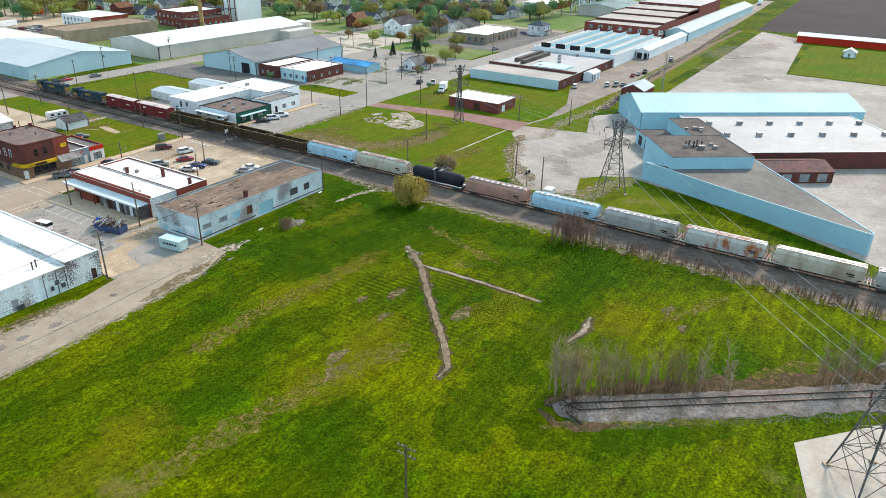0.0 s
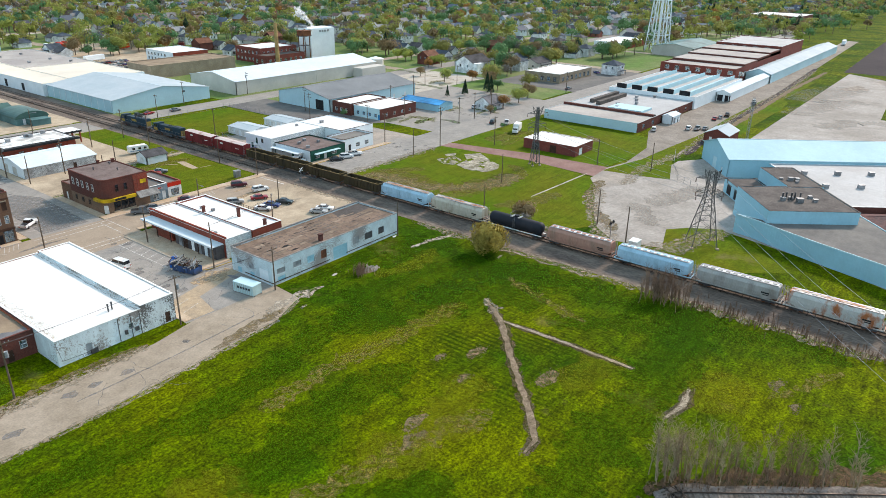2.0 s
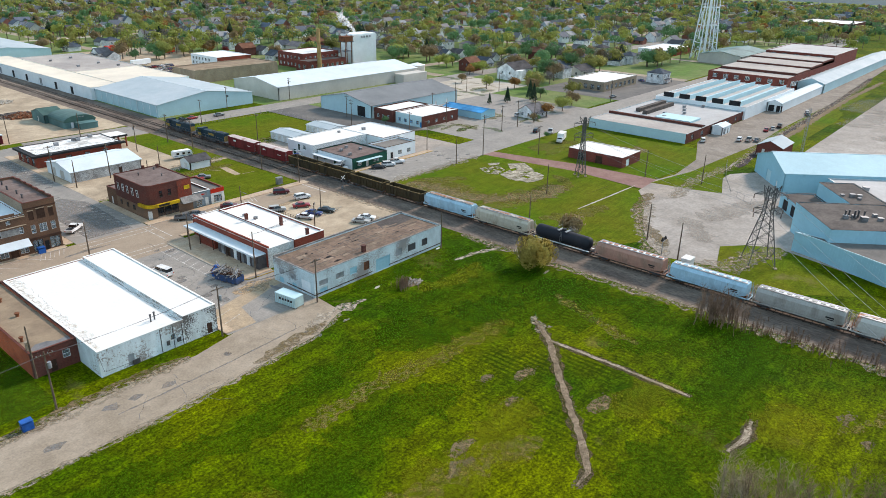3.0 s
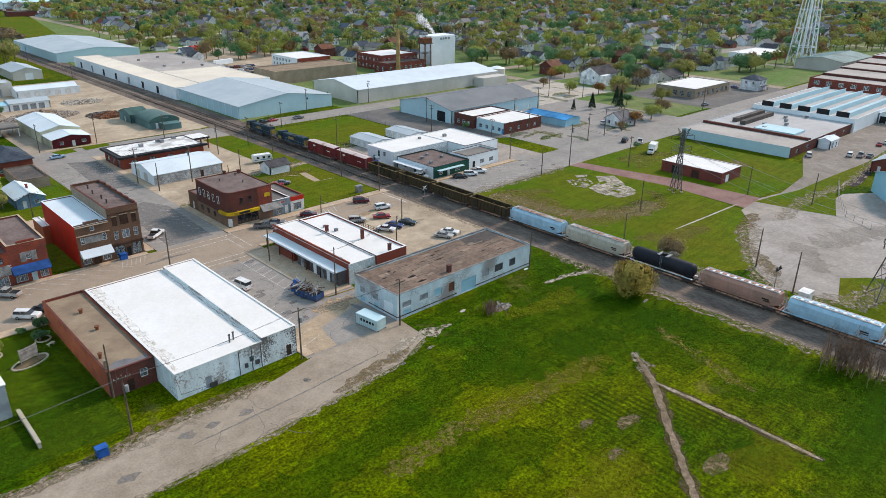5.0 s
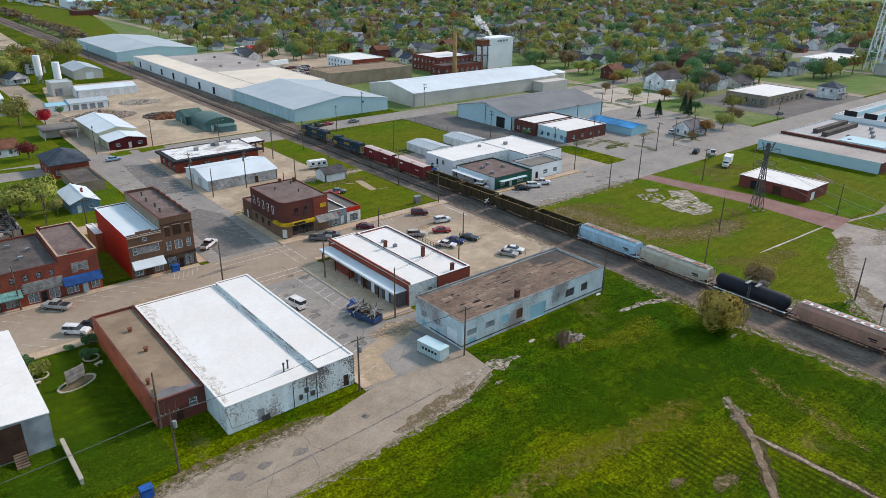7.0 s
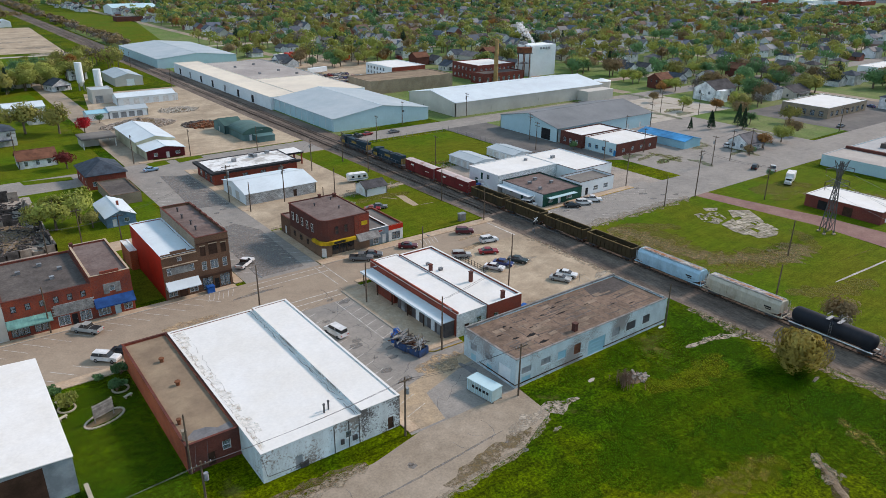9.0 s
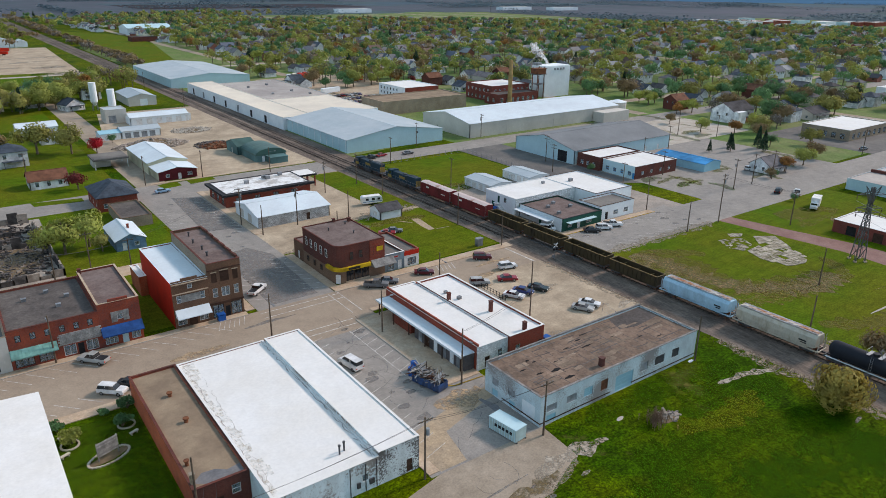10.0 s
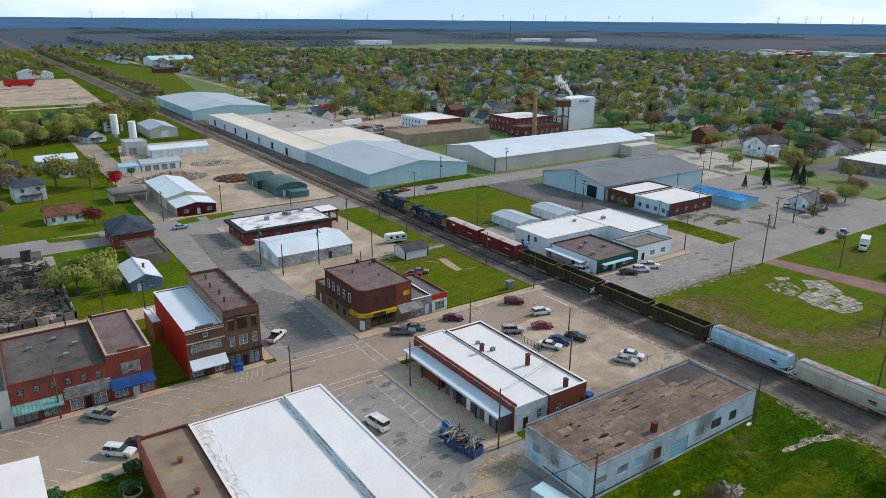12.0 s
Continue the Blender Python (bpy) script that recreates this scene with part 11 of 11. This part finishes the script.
# ---- woods over the town ----
g = np.random.default_rng(5)
pos, kinds = [], []
names = ["leaf_spring", "leaf_olive", "leaf_green", "leaf_brown", "leaf_orange", "needle", "twig"]
weights = np.array([0.22, 0.25, 0.25, 0.12, 0.02, 0.04, 0.1])
house_grid = {(int(x // 9) - i, int(y // 9) - j) for x, y, _ in spots for i in (0, 1) for j in (0, 1)}
midtrees = []
tries = 0
while len(pos) < 3900 and tries < 90000:
    tries += 1
    x, y = g.uniform(110, 1380), g.uniform(66, 1520)
    far = math.hypot(x + 65, y + 70)
    if far > 1350 or not free(x, y, 3) or (int(x // 9), int(y // 9)) in house_grid:
        continue
    if min(abs(x - s) for s in STREETS_X) < 6 or min(abs(y - s) for s in STREETS_Y) < 6 or (y < 110 and x < 345) or (y > 700 and x < 130 + (y - 700) * 0.1):
        continue
    pos.append((x, y, far))
for a, b, n, w in (((70, 540), (74, 1500), 260, 5), ((-90, 232), (-60, 440), 60, 18), ((-50, 350), (40, 450), 60, 14), ((-90, 720), (30, 1000), 90, 30), ((-300, 980), (400, 1500), 200, 60), ((130, 1100), (500, 1500), 260, 60), ((900, 40), (1500, 60), 160, 30), ((575, 66), (900, 64), 90, 22)):
    for _ in range(n):
        f = g.random()
        x, y = a[0] + (b[0] - a[0]) * f + g.normal() * w, a[1] + (b[1] - a[1]) * f + g.normal() * w
        if not (44 < x < 66) and free(x, y, 3):
            pos.append((x, y, math.hypot(x + 65, y + 70)))
pos.sort(key=lambda p: p[2])
near_n = 170
for i, (x, y, far) in enumerate(pos[:near_n]):
    k = ["spring", "olive", "green", "brown", "orange", "conifer", "bare"][g.choice(7, p=weights)]
    tree(k, x, y, g.uniform(0.9, 1.5), LBL[k].replace("beside a house", "in a yard").replace("near a house", "in a yard"), i, "town trees")
P, S, I, N = [], [], [], []
TV, TF = [], []
for x, y, far in pos[near_n:]:
    k = 3 + 3 * (g.random() < 0.5) if 62 < x < 82 and y > 530 else (g.choice((0, 1, 1, 3, 6)) if x < 50 else g.choice(7, p=weights))
    R, H = g.uniform(4.8, 8.6), g.uniform(10, 15.5)
    if 62 < x < 82 and y > 530:
        R, H = R * 0.8, H * 0.6
    n = 330 if far < 500 else (190 if far < 750 else (100 if far < 1050 else 60))
    s = 1.1 if far < 500 else (1.5 if far < 750 else (2.1 if far < 1050 else 2.7))
    n, s = (int(n * 0.6), s * 0.7) if k == 6 else (n, s)
    lobes = g.normal(size=(7, 3))
    lobes /= np.linalg.norm(lobes, axis=1, keepdims=True)
    lobes[:, 2] = np.abs(lobes[:, 2]) * 1.1 - 0.45
    d = g.normal(size=(n, 3))
    d /= np.linalg.norm(d, axis=1, keepdims=True)
    q = lobes[g.integers(0, 7, n)] * 0.58 + d * (g.uniform(0.2, 1, (n, 1)) ** 0.4) * 0.46
    if k == 5:
        q = d * (g.uniform(0.4, 1, (n, 1)) ** 0.35)
        q[:, :2] *= np.clip((0.9 - q[:, 2:]) * 0.4, 0.05, 1)
    N.append(q / np.maximum(np.linalg.norm(q, axis=1, keepdims=True), 1e-3))
    q = q * np.array([R, R, H * 0.4]) + (x, y, H * 0.6)
    P.append(q)
    S.append(g.uniform(0.6, 1.3, n) * s)
    I.append(np.full(n, k))
    if far < 900:
        list_box(TV, TF, x - 0.22, y - 0.22, 0, x + 0.22, y + 0.22, H * 0.6)
me = bpy.data.meshes.new("trunks")
me.from_pydata(TV, [], TF)
me.materials.append(M["bark"])
me.update()
woods = new("town_woods", quads_mesh("town_woods", np.concatenate(P), np.concatenate(S), [M[n] for n in names], np.concatenate(I), 8, np.concatenate(N)))
tagged(woods, "dense spring treetops over the town, green to golden olive", "trees", "", "stuff")
trunks = new("trunks", me)
trunks.parent = woods
tagged(trunks, kind="stuff")

# ---- distance: farmland, hedgerows, horizon ----
fr = random.Random(44)
for i in range(64):
    a = radians(fr.uniform(-5, 95))
    d = fr.uniform(1750, 4200)
    x, y = math.sin(a) * d, math.cos(a) * d
    w, l = fr.uniform(160, 480), fr.uniform(200, 700)
    if abs(x - 56) < w + 20 and y > 0:
        x += w + 120
    # beyond 2300 every field takes a haze-tinted colour
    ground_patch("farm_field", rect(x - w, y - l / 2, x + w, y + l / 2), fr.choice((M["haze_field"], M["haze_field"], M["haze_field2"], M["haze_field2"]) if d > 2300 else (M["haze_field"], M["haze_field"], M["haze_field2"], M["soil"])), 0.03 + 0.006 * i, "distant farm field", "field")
P, S = [], []
for i in range(64):
    a = radians(fr.uniform(-8, 96))
    d = 1420 + 2450 * fr.random() ** 0.8
    x, y = math.sin(a) * d, math.cos(a) * d
    ln, ang = fr.uniform(80, 620), fr.choice((0, math.pi / 2))
    deep = fr.choice((4, 6, 14, 40))
    n = int(ln * (0.7 + deep / 11))
    t = g.uniform(-ln / 2, ln / 2, n)
    off = g.normal(size=n) * deep
    q = np.stack([x + t * math.cos(ang) - off * math.sin(ang), y + t * math.sin(ang) + off * math.cos(ang), g.uniform(0.5, 1, n) * g.uniform(3, 12, n)], 1)
    q = q[np.abs(q[:, 0] - 56) > 16]
    P.append(q)
    S.append(g.uniform(3.5, 7, len(q)))
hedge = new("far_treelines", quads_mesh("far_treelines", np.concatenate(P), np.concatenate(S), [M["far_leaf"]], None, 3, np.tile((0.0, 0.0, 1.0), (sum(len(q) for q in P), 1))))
tagged(hedge, "dark distant hedgerows and treelines, tinted blue with haze", "trees", "", "stuff")
for i in range(26):
    x, y = 1220 + fr.uniform(-60, 160), 640 + fr.uniform(-90, 160)
    building("far_shed", "pale distant commercial building at the town's edge", "building", x, y, x + fr.uniform(20, 60), y + fr.uniform(14, 30), fr.uniform(5, 8), fr.choice((M["white_siding"], M["pale_blue"], M["brick_red"])), M["white_roof"], parapet=0.3, group="distant sheds")
for x, y, w in ((1290, 1520, 110), (1420, 1450, 100), (760, 1500, 90)):
    building("far_shed", "long white distant warehouse", "warehouse", x, y, x + w, y + 30, 9, M["white_siding"], M["white_roof"], parapet=0.3, group="distant sheds")
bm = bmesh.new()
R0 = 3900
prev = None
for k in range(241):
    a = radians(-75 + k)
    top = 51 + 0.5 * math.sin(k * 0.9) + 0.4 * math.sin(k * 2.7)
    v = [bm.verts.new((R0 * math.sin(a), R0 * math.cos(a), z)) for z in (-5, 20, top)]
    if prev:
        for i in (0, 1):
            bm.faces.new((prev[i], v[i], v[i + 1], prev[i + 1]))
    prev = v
# haze painted in as blue, with a faint glow added to lift the band
ridge = mat("haze_glow_ridge", (0.085, 0.17, 0.26), 1.0, 0.1, 0.0016, 0.01, 0, c2=(0.045, 0.1, 0.17), stretch=(1, 1, 60))
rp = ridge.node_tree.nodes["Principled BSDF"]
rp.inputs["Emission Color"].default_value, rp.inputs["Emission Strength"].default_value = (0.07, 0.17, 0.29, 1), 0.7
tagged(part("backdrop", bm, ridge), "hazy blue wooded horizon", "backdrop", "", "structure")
tw = thing("radio_mast", "thin far-off radio tower", "mast", 1180, 1440)
bm = bmesh.new()
beam(bm, (0, 0, 0), (0, 0, 68), 1.6, 0.9, 3)
part("lattice", bm, M["steel_dark"], tw)
for i in range(26):
    a = radians(fr.uniform(8, 70))
    d = fr.uniform(4050, 4500)
    t = thing("wind_turbine", "distant pale wind turbine on the horizon", "wind turbine", d * math.sin(a), d * math.cos(a), 0, 0, "wind turbines")
    bm = bmesh.new()
    beam(bm, (0, 0, 0), (0, 0, 78), 2.4, 1.4, 8)
    part("tower", bm, M["grey_paint"], t)
    for k in range(3):
        q = fr.uniform(0, 2) if k == 0 else q + 2.094
        bm = bmesh.new()
        beam(bm, (0, -2, 78), (13 * math.cos(q), -2, 78 + 13 * math.sin(q)), 1.0, 0.3, 4)
        part("blade", bm, M["grey_paint"], t)

# ---- water tower ----
wt = thing("water_tower", "white legged steel water tower above the mill", "water tower", 444, 96)
for k in range(6):
    a = math.pi * k / 3
    bm = bmesh.new()
    beam(bm, (9 * math.cos(a), 9 * math.sin(a), 0), (5.5 * math.cos(a), 5.5 * math.sin(a), 46), 0.8, 0.7, 8)
    part("leg", bm, M["white_siding"], wt)
    for z in (12, 24, 36):
        w = 9 - 3.5 * z / 46
        b = a + math.pi / 3
        bm = bmesh.new()
        beam(bm, (w * math.cos(a), w * math.sin(a), z), (w * math.cos(b), w * math.sin(b), z), 0.35)
        w2 = 9 - 3.5 * (z - 12) / 46
        beam(bm, (w * math.cos(a), w * math.sin(a), z), (w2 * math.cos(b), w2 * math.sin(b), z - 12), 0.18)
        beam(bm, (w2 * math.cos(a), w2 * math.sin(a), z - 12), (w * math.cos(b), w * math.sin(b), z), 0.18)
        part("brace", bm, M["white_siding"], wt)
bm = bmesh.new()
tube(bm, 2, (0, 0, 23), 0.9, 23, 12)
part("riser", bm, M["white_siding"], wt)
bm = bmesh.new()
bmesh.ops.create_uvsphere(bm, u_segments=24, v_segments=14, radius=8.0)
for v in bm.verts:
    v.co.z = v.co.z * 0.8 + 51
part("tank", bm, M["white_siding"], wt, "", True)

# ---- steam over the mill tower ----
def steammat():
    m = bpy.data.materials.new("steam")
    m.use_nodes = True
    t = m.node_tree
    p = t.nodes["Principled BSDF"]
    p.inputs["Base Color"].default_value, p.inputs["Roughness"].default_value = (0.95, 0.95, 0.95, 1), 1.0
    g = t.nodes.new("ShaderNodeNewGeometry")
    n = node(t, "ShaderNodeTexNoise", Scale=0.7, Detail=6.0, Roughness=0.7)
    t.links.new(g.outputs["Position"], n.inputs["Vector"])
    r = node(t, "ShaderNodeMapRange", From_Min=0.36, From_Max=0.66, To_Max=0.62)
    t.links.new(n.outputs["Fac"], r.inputs["Value"])
    tr, mx = t.nodes.new("ShaderNodeBsdfTransparent"), t.nodes.new("ShaderNodeMixShader")
    tl, both = node(t, "ShaderNodeBsdfTranslucent", Color=(0.97, 0.97, 0.97, 1)), t.nodes.new("ShaderNodeMixShader")
    t.links.new(p.outputs["BSDF"], both.inputs[1])
    t.links.new(tl.outputs["BSDF"], both.inputs[2])
    t.links.new(r.outputs["Result"], mx.inputs["Fac"])
    t.links.new(tr.outputs["BSDF"], mx.inputs[1])
    t.links.new(both.outputs["Shader"], mx.inputs[2])
    t.links.new(mx.outputs["Shader"], t.nodes["Material Output"].inputs["Surface"])
    return m


bm = bmesh.new()
r = random.Random(2)
for k in range(190):
    f = (k / 189) ** 0.8
    c = Vector((-11 * f, 2 + 3 * f, 19.6 + 10.5 * f ** 0.85)) + Vector((r.gauss(0, 1), r.gauss(0, 1), r.gauss(0, 0.8))) * (0.25 + 1.3 * f)
    res = bmesh.ops.create_icosphere(bm, subdivisions=1, radius=(0.35 + 0.75 * f) * r.uniform(0.5, 1.1))
    for v in res["verts"]:
        v.co = v.co + c + Vector((248, 255, -1))
tagged(part("steam_plume", bm, steammat(), None, "", True), "white steam drifting off the mill tower", "steam", "", "stuff")
